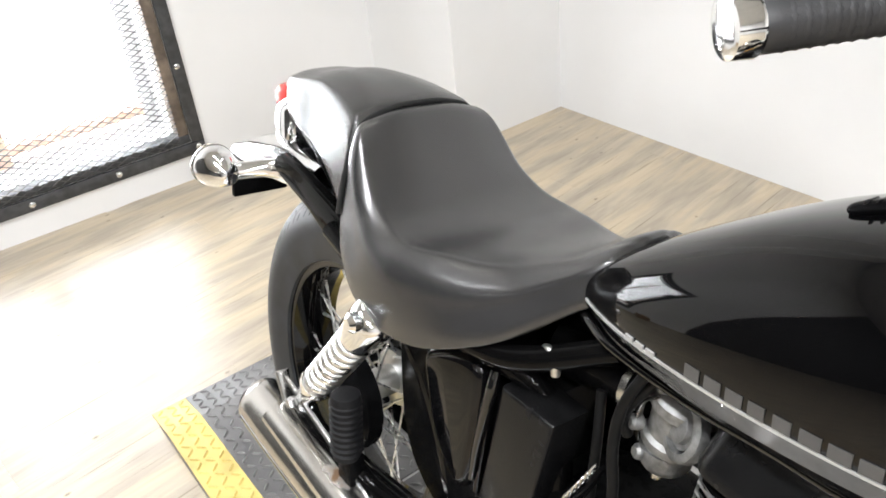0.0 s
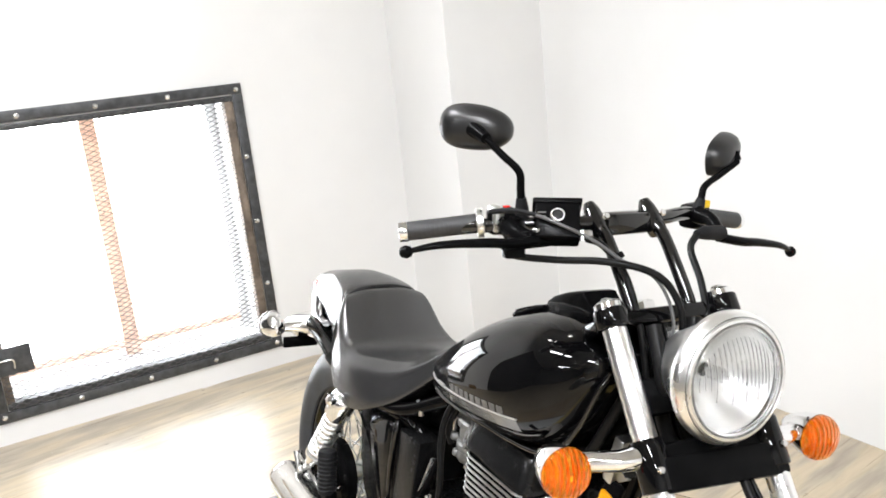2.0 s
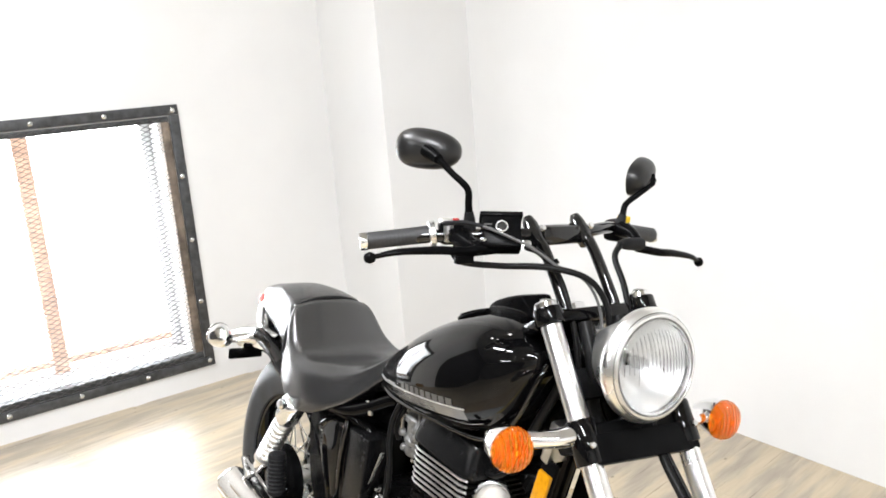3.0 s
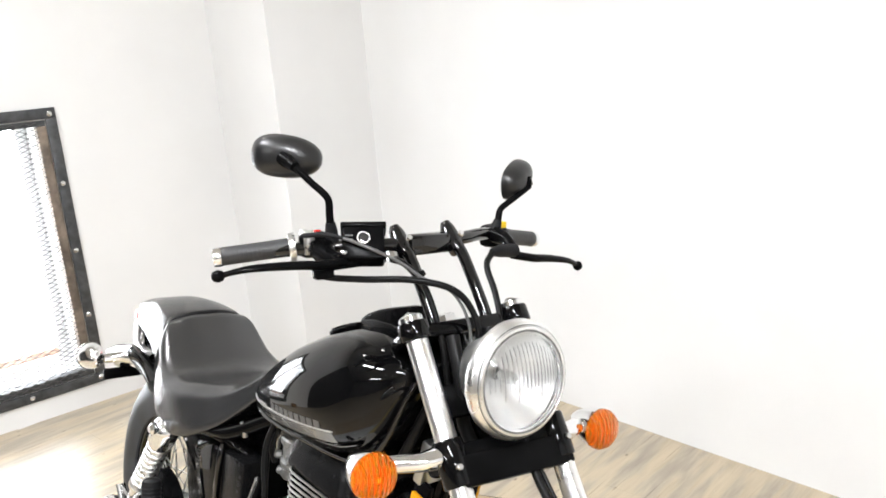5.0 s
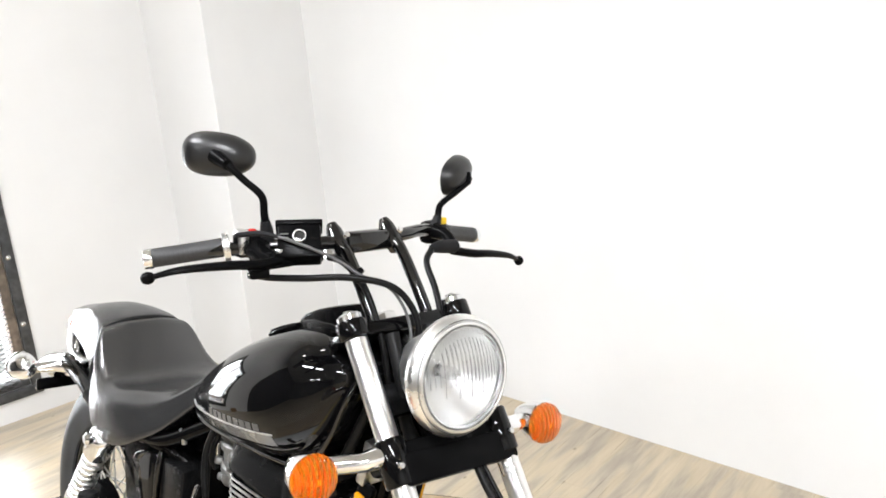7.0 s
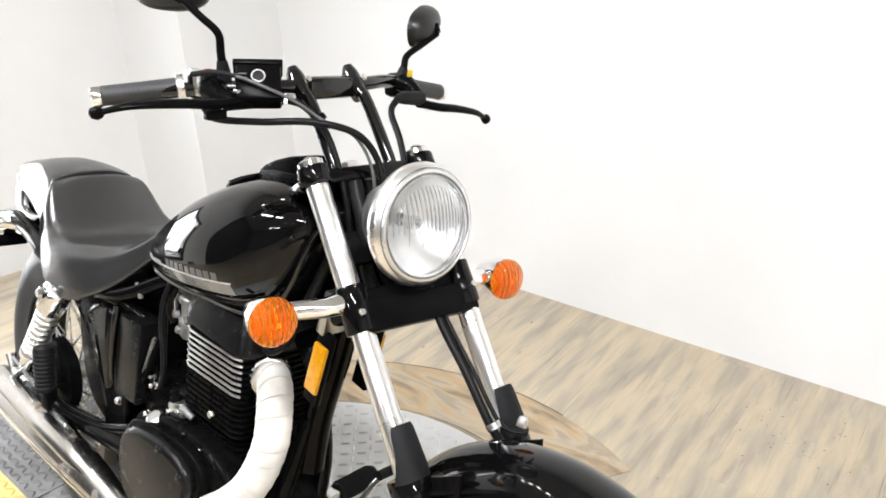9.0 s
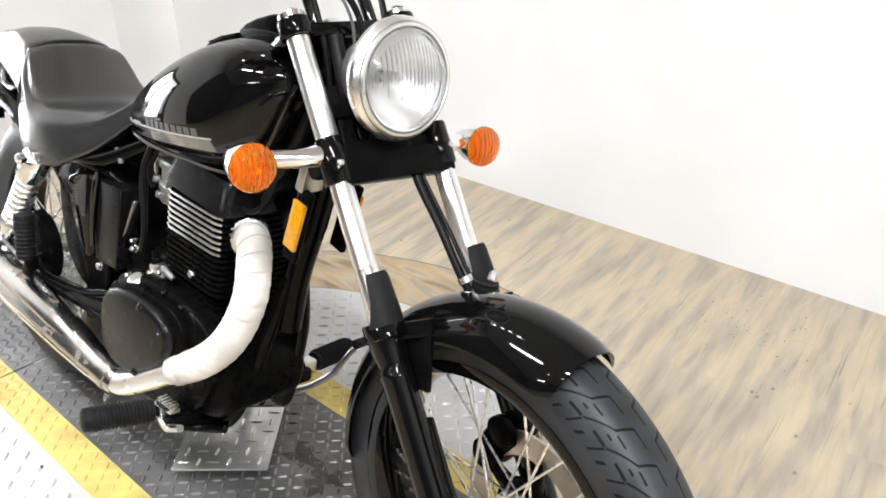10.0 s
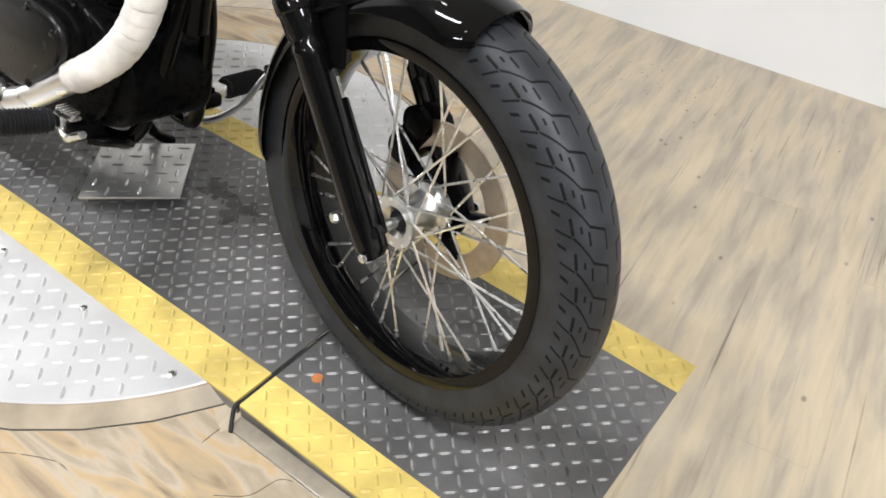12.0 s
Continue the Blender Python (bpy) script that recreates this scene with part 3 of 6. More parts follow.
def strip(x0, x1, y0, y1, zf, thick=0.006, n=14, bm=None):
    xs = sorted({x0, x1, *[q for q in (-0.46, 1.31) if x0 < q < x1]})
    rings = [[(x, y0, zf(x)), (x, y1, zf(x)), (x, y1, zf(x) - thick), (x, y0, zf(x) - thick)] for x in xs]
    return skin(rings, bm)


def oily(x, y):
    """Two oil drips under the engine."""
    return math.hypot(x - 0.917, y - 0.152) < 0.050 or math.hypot(x - 0.825, (y - 0.175) * 1.3) < 0.055


turntable = thing("turntable", "round tread-plate motorcycle turntable let into the floor", "turntable")
part("disc", turned([(FLOOR_Z - 0.004, DR), (-0.006, DR), (-0.003, DR - 0.003)], (DC[0], DC[1], 0), (0, 0, 1), 96), DISCM, turntable, "pale worn tread plate")
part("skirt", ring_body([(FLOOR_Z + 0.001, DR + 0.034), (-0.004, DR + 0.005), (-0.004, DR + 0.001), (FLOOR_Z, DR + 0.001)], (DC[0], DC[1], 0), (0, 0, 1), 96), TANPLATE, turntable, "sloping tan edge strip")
lugs("tread_pattern", DC[0] - DR, DC[0] + DR, DC[1] - DR, DC[1] + DR, DISCM, turntable, lambda x: -0.003,
     lambda x, y: (x - DC[0]) ** 2 + (y - DC[1]) ** 2 < (DR - 0.02) ** 2 and not LY0 - 0.01 < y < LY1 + 0.01, turn=radians(0))
for bx, by in ((0.925, -0.228), (1.177, -0.227), (0.667, -0.234), (0.41, -0.234), (0.15, -0.225), (0.79, -0.46), (0.52, -0.5), (1.0, 0.62), (0.8, 0.69), (0.5, 0.69), (0.4, 0.44)):
    part("screw", turned([(0, 0.008), (0.002, 0.008), (0.0035, 0.005)], (bx, by, -0.003), (0, 0, 1), 10), STEEL, turntable)

lane = thing("display_lane", "dark tread-plate lane with yellow painted edges and hinged ramp ends", "platform")
for x0, x1 in ((LX0, 0.0), (0.008, 1.306), (1.316, LX1)):
    part("lane_plate", strip(x0, x1, LY0 + YW, LY1 - YW, lane_z), TREAD, lane, "dark grey painted tread plate", smooth=0)
    for y0, y1 in ((LY0, LY0 + YW - 0.0005), (LY1 - YW + 0.0005, LY1)):
        part("edge_stripe", strip(x0, x1, y0, y1, lane_z), YELLOWL, lane, "yellow painted edge stripe", smooth=0)
for y in (LY0 + 0.002, LY1 - 0.002):
    for x0, x1 in ((LX0 + 0.05, 0.0), (0.008, 1.306), (1.316, LX1 - 0.02)):
        xs = [x0, x1]
        part("side_flange", skin([[(x, y - 0.002, lane_z(x) - 0.006), (x, y + 0.002, lane_z(x) - 0.006), (x, y + 0.002, FLOOR_Z - 0.003), (x, y - 0.002, FLOOR_Z - 0.003)] for x in xs]), TREADLUG, lane, smooth=0)
for x in (0.004, 1.311):
    part("joint", box(((x, (LY0 + LY1) / 2, -0.006), (0.0075, LY1 - LY0, 0.004))), RUBEDGE, lane, "black gap at a hinge")
lugs("tread_pattern", LX0 + 0.004, LX1 - 0.004, LY0 + YW + 0.004, LY1 - YW - 0.004, TREADLUG, lane, lane_z, lambda x, y: abs(x - 0.004) > 0.014 and abs(x - 1.311) > 0.014 and not oily(x, y), pitch=0.0245, h=0.0030, la=0.0125, wa=0.0036)
for y0, y1 in ((LY0 + 0.003, LY0 + YW - 0.003), (LY1 - YW + 0.003, LY1 - 0.003)):
    lugs("tread_pattern", LX0 + 0.004, LX1 - 0.004, y0, y1, YELLOWL, lane, lane_z, lambda x, y: abs(x - 0.004) > 0.014 and abs(x - 1.311) > 0.014, pitch=0.0245, h=0.0030, la=0.0125, wa=0.0036)
for ox, oy, orad in ((0.917, 0.152, 0.046), (0.825, 0.175, 0.044)):
    blot = random.Random(int(ox * 1000))
    waves = [(k, blot.uniform(0, 6.28), blot.uniform(0.05, 0.22)) for k in (2, 3, 5, 7, 11)]
    ring = []
    for k in range(40):
        a = k * math.pi / 20
        r = orad * (0.78 + sum(w * math.sin(n * a + ph) for n, ph, w in waves))
        ring.append((ox + r * math.cos(a), oy + r * math.sin(a)))
    part("oil_film", skin([[(x, y, 0.0001) for x, y in ring], [(x, y, 0.0005) for x, y in ring]]), OILFILM, lane, "dark oil stain", smooth=0)
lugs("oil_stain", LX0 + 0.004, LX1 - 0.004, LY0 + YW + 0.004, LY1 - YW - 0.004, TREADOIL, lane, lane_z, oily, pitch=0.0245, h=0.0022, la=0.0112, wa=0.0032)
part("rust_spot", turned([(0, 0.011), (0.0024, 0.010), (0.003, 0.004)], (1.373, -0.075, lane_z(1.373)), (0, 0, 1), 9), RUSTSPOT, lane, "orange rust fleck")
part("clear_strip", box(((1.60, LY0 - 0.017, FLOOR_Z + 0.0035), (0.56, 0.030, 0.004)), bevel=0.0015), CLEARTAPE, lane, "dusty clear plastic edging strip")
part("hinge_hook", tube([(1.311, LY0 + 0.01, -0.004), (1.311, LY0 - 0.006, -0.004), (1.318, LY0 - 0.02, -0.018), (1.33, LY0 - 0.035, -0.026)], 0.004, 8), RUBEDGE, lane)

# offcut of stone-look sheet beside the lane, with a torn edge
def torn_sheet():
    rnd_edge = random.Random(5)
    anchors = [(0.98, -0.60), (1.06, -0.505), (1.16, -0.445), (1.231, -0.439), (1.301, -0.357), (1.31, -0.236)]
    edge = []
    for (ax_, ay_), (bx_, by_) in zip(anchors, anchors[1:]):
        for k in range(6):
            u = k / 6
            edge.append((ax_ + (bx_ - ax_) * u + rnd_edge.uniform(-0.005, 0.005), ay_ + (by_ - ay_) * u + rnd_edge.uniform(-0.005, 0.005)))
    outline = edge + [(1.32, -0.236), (1.95, -0.236), (1.95, -0.75), (1.0, -0.75)]
    bm = bmesh.new()
    lo = [bm.verts.new((x, y, FLOOR_Z + 0.0015)) for x, y in outline]
    hi = [bm.verts.new((x, y, FLOOR_Z + 0.0032)) for x, y in outline]
    bm.faces.new(hi)
    bm.faces.new(lo[::-1])
    for i in range(len(outline)):
        j = (i + 1) % len(outline)
        bm.faces.new((lo[i], lo[j], hi[j], hi[i]))
    return bm


sheet = thing("vinyl_offcut", "warm stone-look vinyl sheet with a torn edge on the floor", "floor covering")
part("sheet", torn_sheet(), STONEVINYL, sheet, smooth=0)
part("crack", tube([(1.40, -0.330, FLOOR_Z + 0.0032), (1.441, -0.296, FLOOR_Z + 0.0032), (1.455, -0.25, FLOOR_Z + 0.0032), (1.475, -0.236, FLOOR_Z + 0.0032)], 0.0007, 6), GRIT, sheet, "dark split")
part("crack", tube([(0.98, -0.60, FLOOR_Z + 0.002), (1.06, -0.505, FLOOR_Z + 0.002), (1.16, -0.445, FLOOR_Z + 0.002), (1.231, -0.439, FLOOR_Z + 0.002), (1.301, -0.357, FLOOR_Z + 0.002), (1.31, -0.24, FLOOR_Z + 0.002)], 0.0007, 6), GRIT, sheet, "dark split")


# the far piece of the same sheet, cut on a curve round the turntable
def sheet_sector(r0, r1, a0, a1, n=40, z1=0.0022):
    rings = []
    for k in range(n + 1):
        a = radians(a0 + (a1 - a0) * k / n)
        c, s = math.cos(a), math.sin(a)
        rings.append([(DC[0] + r * c, DC[1] + r * s, FLOOR_Z + z) for r, z in ((r0, 0.0003), (r1, 0.0003), (r1, z1), (r0, z1))])
    return skin(rings)


far_sheet = thing("vinyl_offcut", "warm stone-look vinyl sheet cut on a curve", "floor covering")
part("sheet", sheet_sector(DR + 0.037, 0.955, 62, 142), STONEVINYL, far_sheet, smooth=0)
part("near_sheet", sheet_sector(DR + 0.037, 1.30, -110, -29, z1=0.0012), STONEVINYL, far_sheet, smooth=0)
part("edge_line", sheet_sector(0.956, 0.9585, 80, 140), GRIT, far_sheet, smooth=0)
part("edge_line", sheet_sector(DR + 0.0345, DR + 0.0365, 0, 359), GRIT, far_sheet, smooth=0)


def grit_mesh():
    """Specks of dirt swept towards the wall."""
    rg = random.Random(11)
    vs, fs = [], []
    for k in range(46):
        x, y = rg.gauss(1.42, 0.13), min(1.6, rg.gauss(1.36, 0.10))
        r, a = rg.uniform(0.0008, 0.0028), rg.uniform(0, 6.3)
        i = len(vs)
        for q in range(5):
            t = a + q * 2 * math.pi / 5
            vs.append((x + r * math.cos(t) * rg.uniform(0.6, 1.4), y + r * math.sin(t), FLOOR_Z + 0.0002))
        vs.append((x, y, FLOOR_Z + 0.0002 + r * 0.5))
        fs += [(i + q, i + (q + 1) % 5, i + 5) for q in range(5)]
    me = bpy.data.meshes.new("floor_grit")
    me.from_pydata(vs, [], fs)
    me.materials.append(GRIT)
    return me


tagged(new("floor_grit", grit_mesh()), "dark specks of dirt on the plank floor", "dirt", kind="stuff")

block = thing("wooden_block", "brown wooden block on the floor against the wall", "block", "", pose(WX + 0.055, -1.01, FLOOR_Z + 0.001))
part("block_body", box(((0, 0, 0.044), (0.10, 0.20, 0.088)), bevel=0.014), WOODBLK, block)

# the small lifting pad under the engine
pad = thing("lifting_pad", "small bright tread-plate lifting pad under the engine", "jack pad", "", pose(0.70, 0.075, 0, 0, 0, 41.5))
part("post", box(((0, 0, 0.022), (0.09, 0.09, 0.044)), bevel=0.004), SATIN, pad, "black steel post")
part("pad_plate", box(((0, 0, 0.047), (0.205, 0.205, 0.006)), bevel=0.0015), TREADALU, pad, "bright tread plate")
lugs("tread_pattern", -0.098, 0.098, -0.098, 0.098, TREADALU, pad, lambda x: 0.05, turn=radians(45), h=0.0022)

# ------------------------------------------------------------ motorcycle
# Body frame: x ahead, y to the bike's left, z up; it leans on its side stand.
BIKE_LEAN, STEER = -11.3, -8.5
bike = thing("motorcycle", "black cruiser motorcycle with chrome forks and white wrapped exhaust", "motorcycle", "",
             pose(0, 0, 0, BIKE_LEAN, 0, 0) @ pose(0, -0.012, 0))
RAKE = radians(31)
FW = Vector((1.48, 0, 0.341))                        # front axle
STEER_AXIS = Vector((-math.sin(RAKE), 0, math.cos(RAKE)))
STEER_AT = FW - 0.045 * Vector((math.cos(RAKE), 0, math.sin(RAKE)))
TURNED = Matrix.Translation(STEER_AT) @ Matrix.Rotation(radians(STEER), 4, STEER_AXIS) @ Matrix.Translation(-STEER_AT)
RW = Vector((0.072, 0.010, 0.337))                       # rear axle
Y = Vector((0, 1, 0))


def front(name, bm, material, label="", parent=None, smooth=38):
    """A part that turns with the handlebar."""
    return part(name, bm, material, parent or bike, label, None if parent else TURNED, smooth)


def back(name, bm, material, label="", parent=None, smooth=38):
    return part(name, bm, material, parent or bike, label, None, smooth)


def tyre_mat(name, sides, r_out, waves):
    """Rubber with tread grooves that follow the tyre round its axle."""
    m = mat(name, (0.019, 0.021, 0.0245), 0.46, 0, 0.5, 22, spec=0.55)
    nt = m.node_tree
    b = nt.nodes["Principled BSDF"]
    tc = nt.nodes["Texture Coordinate"]
    sep = nt.nodes.new("ShaderNodeSeparateXYZ")
    nt.links.new(tc.outputs["Object"], sep.inputs[0])

    def math_node(op, a, bb=None, c=None):
        n = nt.nodes.new("ShaderNodeMath")
        n.operation = op
        for i, v in enumerate((a, bb, c)):
            if v is None:
                continue
            if isinstance(v, (int, float)):
                n.inputs[i].default_value = v
            else:
                nt.links.new(v, n.inputs[i])
        return n.outputs[0]

    ang = math_node("ARCTAN2", sep.outputs[2], sep.outputs[0])
    rel = math_node("DIVIDE", math_node("ABSOLUTE", sep.outputs[1]), sides)
    rad = math_node("SQRT", math_node("ADD", math_node("MULTIPLY", sep.outputs[0], sep.outputs[0]), math_node("MULTIPLY", sep.outputs[2], sep.outputs[2])))
    turns = math_node("MULTIPLY_ADD", math_node("SIGN", sep.outputs[1]), 0.25, math_node("MULTIPLY", ang, -waves / (2 * math.pi)))
    turns = math_node("ADD", turns, 0.25)
    # 0 at the crown, 1 at the knee of the grooves, 2 at the shoulder's end
    low = math_node("MAXIMUM", math_node("DIVIDE", math_node("SUBTRACT", r_out - 0.023, rad), 0.018), 0.0)
    cross = math_node("ADD", math_node("MINIMUM", math_node("DIVIDE", rel, 0.79), 1.0), low)

    def span(x, a, bb):
        return math_node("MULTIPLY", math_node("GREATER_THAN", x, a), math_node("LESS_THAN", x, bb))

    def leg(a, bb, pa, pb, width=0.042):
        """A groove across the tread, from phase pa at cross a to pb at cross bb."""
        n = nt.nodes.new("ShaderNodeMapRange")
        for k, v in enumerate((a, bb, pa, pb)):
            n.inputs[k + 1].default_value = v
        nt.links.new(cross, n.inputs[0])
        ph = math_node("FRACT", math_node("ADD", math_node("SUBTRACT", turns, n.outputs[0]), 0.5))
        return math_node("MULTIPLY", math_node("LESS_THAN", math_node("ABSOLUTE", math_node("SUBTRACT", ph, 0.5)), width), span(cross, a, bb))

    def bar(at, pa, pb, width=0.026):
        """A short groove along the tread."""
        ph = math_node("FRACT", math_node("SUBTRACT", turns, pa))
        return math_node("MULTIPLY", math_node("LESS_THAN", ph, pb - pa), span(cross, at - width, at + width))

    g = leg(1.0, 1.95, 0.90, 0.60)
    for extra in (leg(0.66, 1.0, 1.67, 0.90, 0.055), leg(0.22, 0.66, 1.87, 1.67), leg(1.45, 1.98, 0.22, 0.04, 0.062),
                  bar(0.215, 0.85, 1.42), bar(0.70, 0.80, 1.18), bar(1.0, 0.34, 0.84), bar(0.85, 0.62, 0.82, 0.024)):
        g = math_node("MAXIMUM", g, extra)
    bp = nt.nodes.new("ShaderNodeBump")
    bp.invert = True
    bp.inputs["Strength"].default_value, bp.inputs["Distance"].default_value = 1.0, 0.005
    nt.links.new(g, bp.inputs["Height"])
    nt.links.new(bp.outputs[0], b.inputs["Normal"])
    # shade inside the grooves is put into the colour: darker, with less shine
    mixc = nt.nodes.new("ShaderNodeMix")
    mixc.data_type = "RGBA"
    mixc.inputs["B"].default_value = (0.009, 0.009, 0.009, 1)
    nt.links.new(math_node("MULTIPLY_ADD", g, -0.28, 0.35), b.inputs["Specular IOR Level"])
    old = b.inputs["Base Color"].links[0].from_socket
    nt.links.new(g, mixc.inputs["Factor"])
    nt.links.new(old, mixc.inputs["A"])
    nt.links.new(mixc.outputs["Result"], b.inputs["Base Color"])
    return m


def wheel(at, r, w, rim_r, spokes, kind, tyre_material, matrix):
    """Tyre, black rim, hub and laced spokes; the rim carries the rest."""
    rr, hw = rim_r, w * (0.365 if kind == "front_wheel" else 0.30)
    prof = [(-hw, rr), (-hw - 0.002, rr + 0.003), (-hw - 0.007, rr + 0.003), (-hw - 0.008, rr - 0.003), (-hw - 0.0055, rr - 0.016), (-hw * 0.55, rr - 0.026), (0, rr - 0.030), (hw * 0.55, rr - 0.026), (hw + 0.0055, rr - 0.016), (hw + 0.008, rr - 0.003), (hw + 0.007, rr + 0.003), (hw + 0.002, rr + 0.003), (hw, rr), (hw * 0.6, rr - 0.010), (-hw * 0.6, rr - 0.010)]
    rim = part(kind, ring_body(prof, (0, 0, 0), Y, 96), PAINT, bike, "gloss black spoked wheel rim", matrix @ Matrix.Translation(at))
    # tyre section
    tp = []
    n = 22
    h = r - rr
    bulge = 0.8 if kind == "front_wheel" else 0.95
    for i in range(n + 1):
        a = math.pi * i / n
        c, s = math.cos(a), math.sin(a)
        y = w / 2 * math.copysign(abs(c) ** bulge, c) * (1 if s > 0.35 else 0.80 + 0.2 * s / 0.35)
        tp.append((y, rr - 0.004 + (h + 0.004) * s ** 0.75 if s > 0 else rr - 0.004))
    tp = tp + [(-w * 0.22, rr - 0.012), (w * 0.22, rr - 0.012)]
    part("tyre", ring_body(tp, (0, 0, 0), Y, 128), tyre_material, rim, "black road tyre with grooved tread")
    # hub
    if kind == "front_wheel":
        hub_prof, seats = [(-0.034, 0.015), (-0.040, 0.020), (-0.045, 0.025), (-0.0465, 0.0400), (-0.042, 0.0415), (-0.037, 0.036), (-0.031, 0.018), (-0.010, 0.0185), (0.012, 0.026), (0.020, 0.033), (0.024, 0.041), (0.034, 0.042), (0.040, 0.034), (0.046, 0.03)], {-1: (0.0365, -0.041), 1: (0.037, 0.028)}
    else:
        hub_prof, seats = [(-0.052, 0.016), (-0.05, 0.030), (-0.040, 0.046), (-0.034, 0.046), (-0.030, 0.026), (0.030, 0.026), (0.034, 0.050), (0.046, 0.050), (0.052, 0.02)], {-1: (0.042, -0.037), 1: (0.042, 0.037)}
    part("hub", turned(hub_prof, (0, 0, 0), Y, 40), ALU, rim, "polished alloy hub")
    # spokes
    def spoke_mesh(side, lean):
        a0 = radians(lean * 48)
        sr, sy = seats[side]
        p0 = Vector((math.sin(a0) * sr, sy + lean * 0.003, math.cos(a0) * sr))
        p1 = Vector((0, side * hw * 0.25, rr - 0.026))
        bm = tube([p0, p1], 0.0020, 6, straight=True)
        tube([p1 - (p1 - p0).normalized() * 0.016, p1 + (p1 - p0).normalized() * 0.002], 0.0030, 6, bm, straight=True)
        tube([p0 + Vector((0, 0.003, 0)), p0 - Vector((0, 0.003, 0))], 0.0032, 6, bm, straight=True)
        return finish("spoke", bm, SPOKEM)
    kinds = [spoke_mesh(s, l) for s in (1, -1) for l in (1, -1)]
    for k in range(spokes):
        part("spoke", kinds[k % 4], None, rim, "", Matrix.Rotation(2 * math.pi * k / spokes, 4, "Y"))
    return rim


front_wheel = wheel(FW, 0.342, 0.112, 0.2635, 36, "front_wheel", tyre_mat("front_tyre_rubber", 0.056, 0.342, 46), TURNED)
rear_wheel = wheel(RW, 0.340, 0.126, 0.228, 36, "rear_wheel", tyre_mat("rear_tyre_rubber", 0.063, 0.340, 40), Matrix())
# front brake disc and hub spider
disc = part("brake_disc", ring_body([(0.056, 0.128), (0.061, 0.128), (0.061, 0.088), (0.056, 0.088)], (0, 0, 0), Y, 72), mat("worn_brake_disc", (0.48, 0.42, 0.35), 0.38, 1, 0.12, 60), front_wheel, "drilled steel brake disc")
bm = turned([(0.046, 0.056), (0.054, 0.056), (0.056, 0.05)], (0, 0, 0), Y, 30)
for k in range(5):
    a = 2 * math.pi * k / 5
    tube([(0.045 * math.cos(a), 0.052, 0.045 * math.sin(a)), (0.094 * math.cos(a + 0.18), 0.056, 0.094 * math.sin(a + 0.18))], [0.017, 0.011], 8, bm, straight=True, flat=0.4)
part("disc_carrier", bm, SATIN, front_wheel, "black disc carrier")
part("hub_seal", turned([(-0.037, 0.0165), (-0.0385, 0.016), (-0.039, 0.010)], (0, 0, 0), Y, 24), RUBBER, front_wheel, "black hub seal")
part("axle", turned([(-0.030, 0.0085), (-0.075, 0.0085), (-0.076, 0.007)], (0, 0, 0), Y, 20), STEEL, front_wheel, "steel axle")
for k in range(6):
    a = 2 * math.pi * (k + 0.3) / 6
    part("hub_lug", turned([(0.018, 0.009), (0.032, 0.010), (0.036, 0.006)], (0.033 * math.cos(a), 0, 0.033 * math.sin(a)), Y, 14), ALU, front_wheel)
for k in range(6):
    a = 2 * math.pi * k / 6
    part("hub_bolt", bolt((0.035 * math.cos(a), 0.047, 0.035 * math.sin(a)), (0, 1, 0), 0.006, 0.008), STEEL, front_wheel)
# belt pulley and rear brake drum
part("belt_pulley", turned([(0.058, 0.03), (0.060, 0.120), (0.064, 0.128), (0.088, 0.128), (0.090, 0.120), (0.086, 0.03)], (0, 0, 0), Y, 48), SATIN, rear_wheel, "black belt pulley")
part("brake_drum", turned([(-0.082, 0.02), (-0.08, 0.075), (-0.07, 0.088), (-0.045, 0.09), (-0.04, 0.05)], (0, 0, 0), Y, 40), SATIN, rear_wheel, "black drum brake plate")


FORK_HALF = 0.0953                                   # half the distance between the fork legs


def along_fork(z, dx=0.0):
    """Point of a fork leg's centre line at height z, in the plane of the bike."""
    return Vector((1.477 - (z - 0.335) * 0.609 + dx, 0, z))


FORK_AXIS = (along_fork(1.0) - along_fork(0.3)).normalized()


def fork_shield(side):
    """A rubber guard that covers the front of a fork tube, open behind."""
    yv = Vector((0, side * FORK_HALF, 0))
    ahead = Vector((FORK_AXIS.z, 0, -FORK_AXIS.x))
    out = Vector((0, 1, 0))
    rings = []
    for z, ro, spread in ((0.622, 0.0310, 74), (0.634, 0.0315, 60), (0.652, 0.0305, 48), (0.680, 0.0290, 42), (0.686, 0.0270, 38)):
        ring = []
        for k in range(13):
            a = radians(-spread + 2 * spread * k / 12)
            ring.append(along_fork(z) + yv + ro * (math.cos(a) * ahead + math.sin(a) * out))
        for k in range(12, -1, -1):
            a = radians(-spread + 2 * spread * k / 12)
            ring.append(along_fork(z) + yv + 0.0185 * (math.cos(a) * ahead + math.sin(a) * out))
        rings.append(ring)
    return skin(rings)


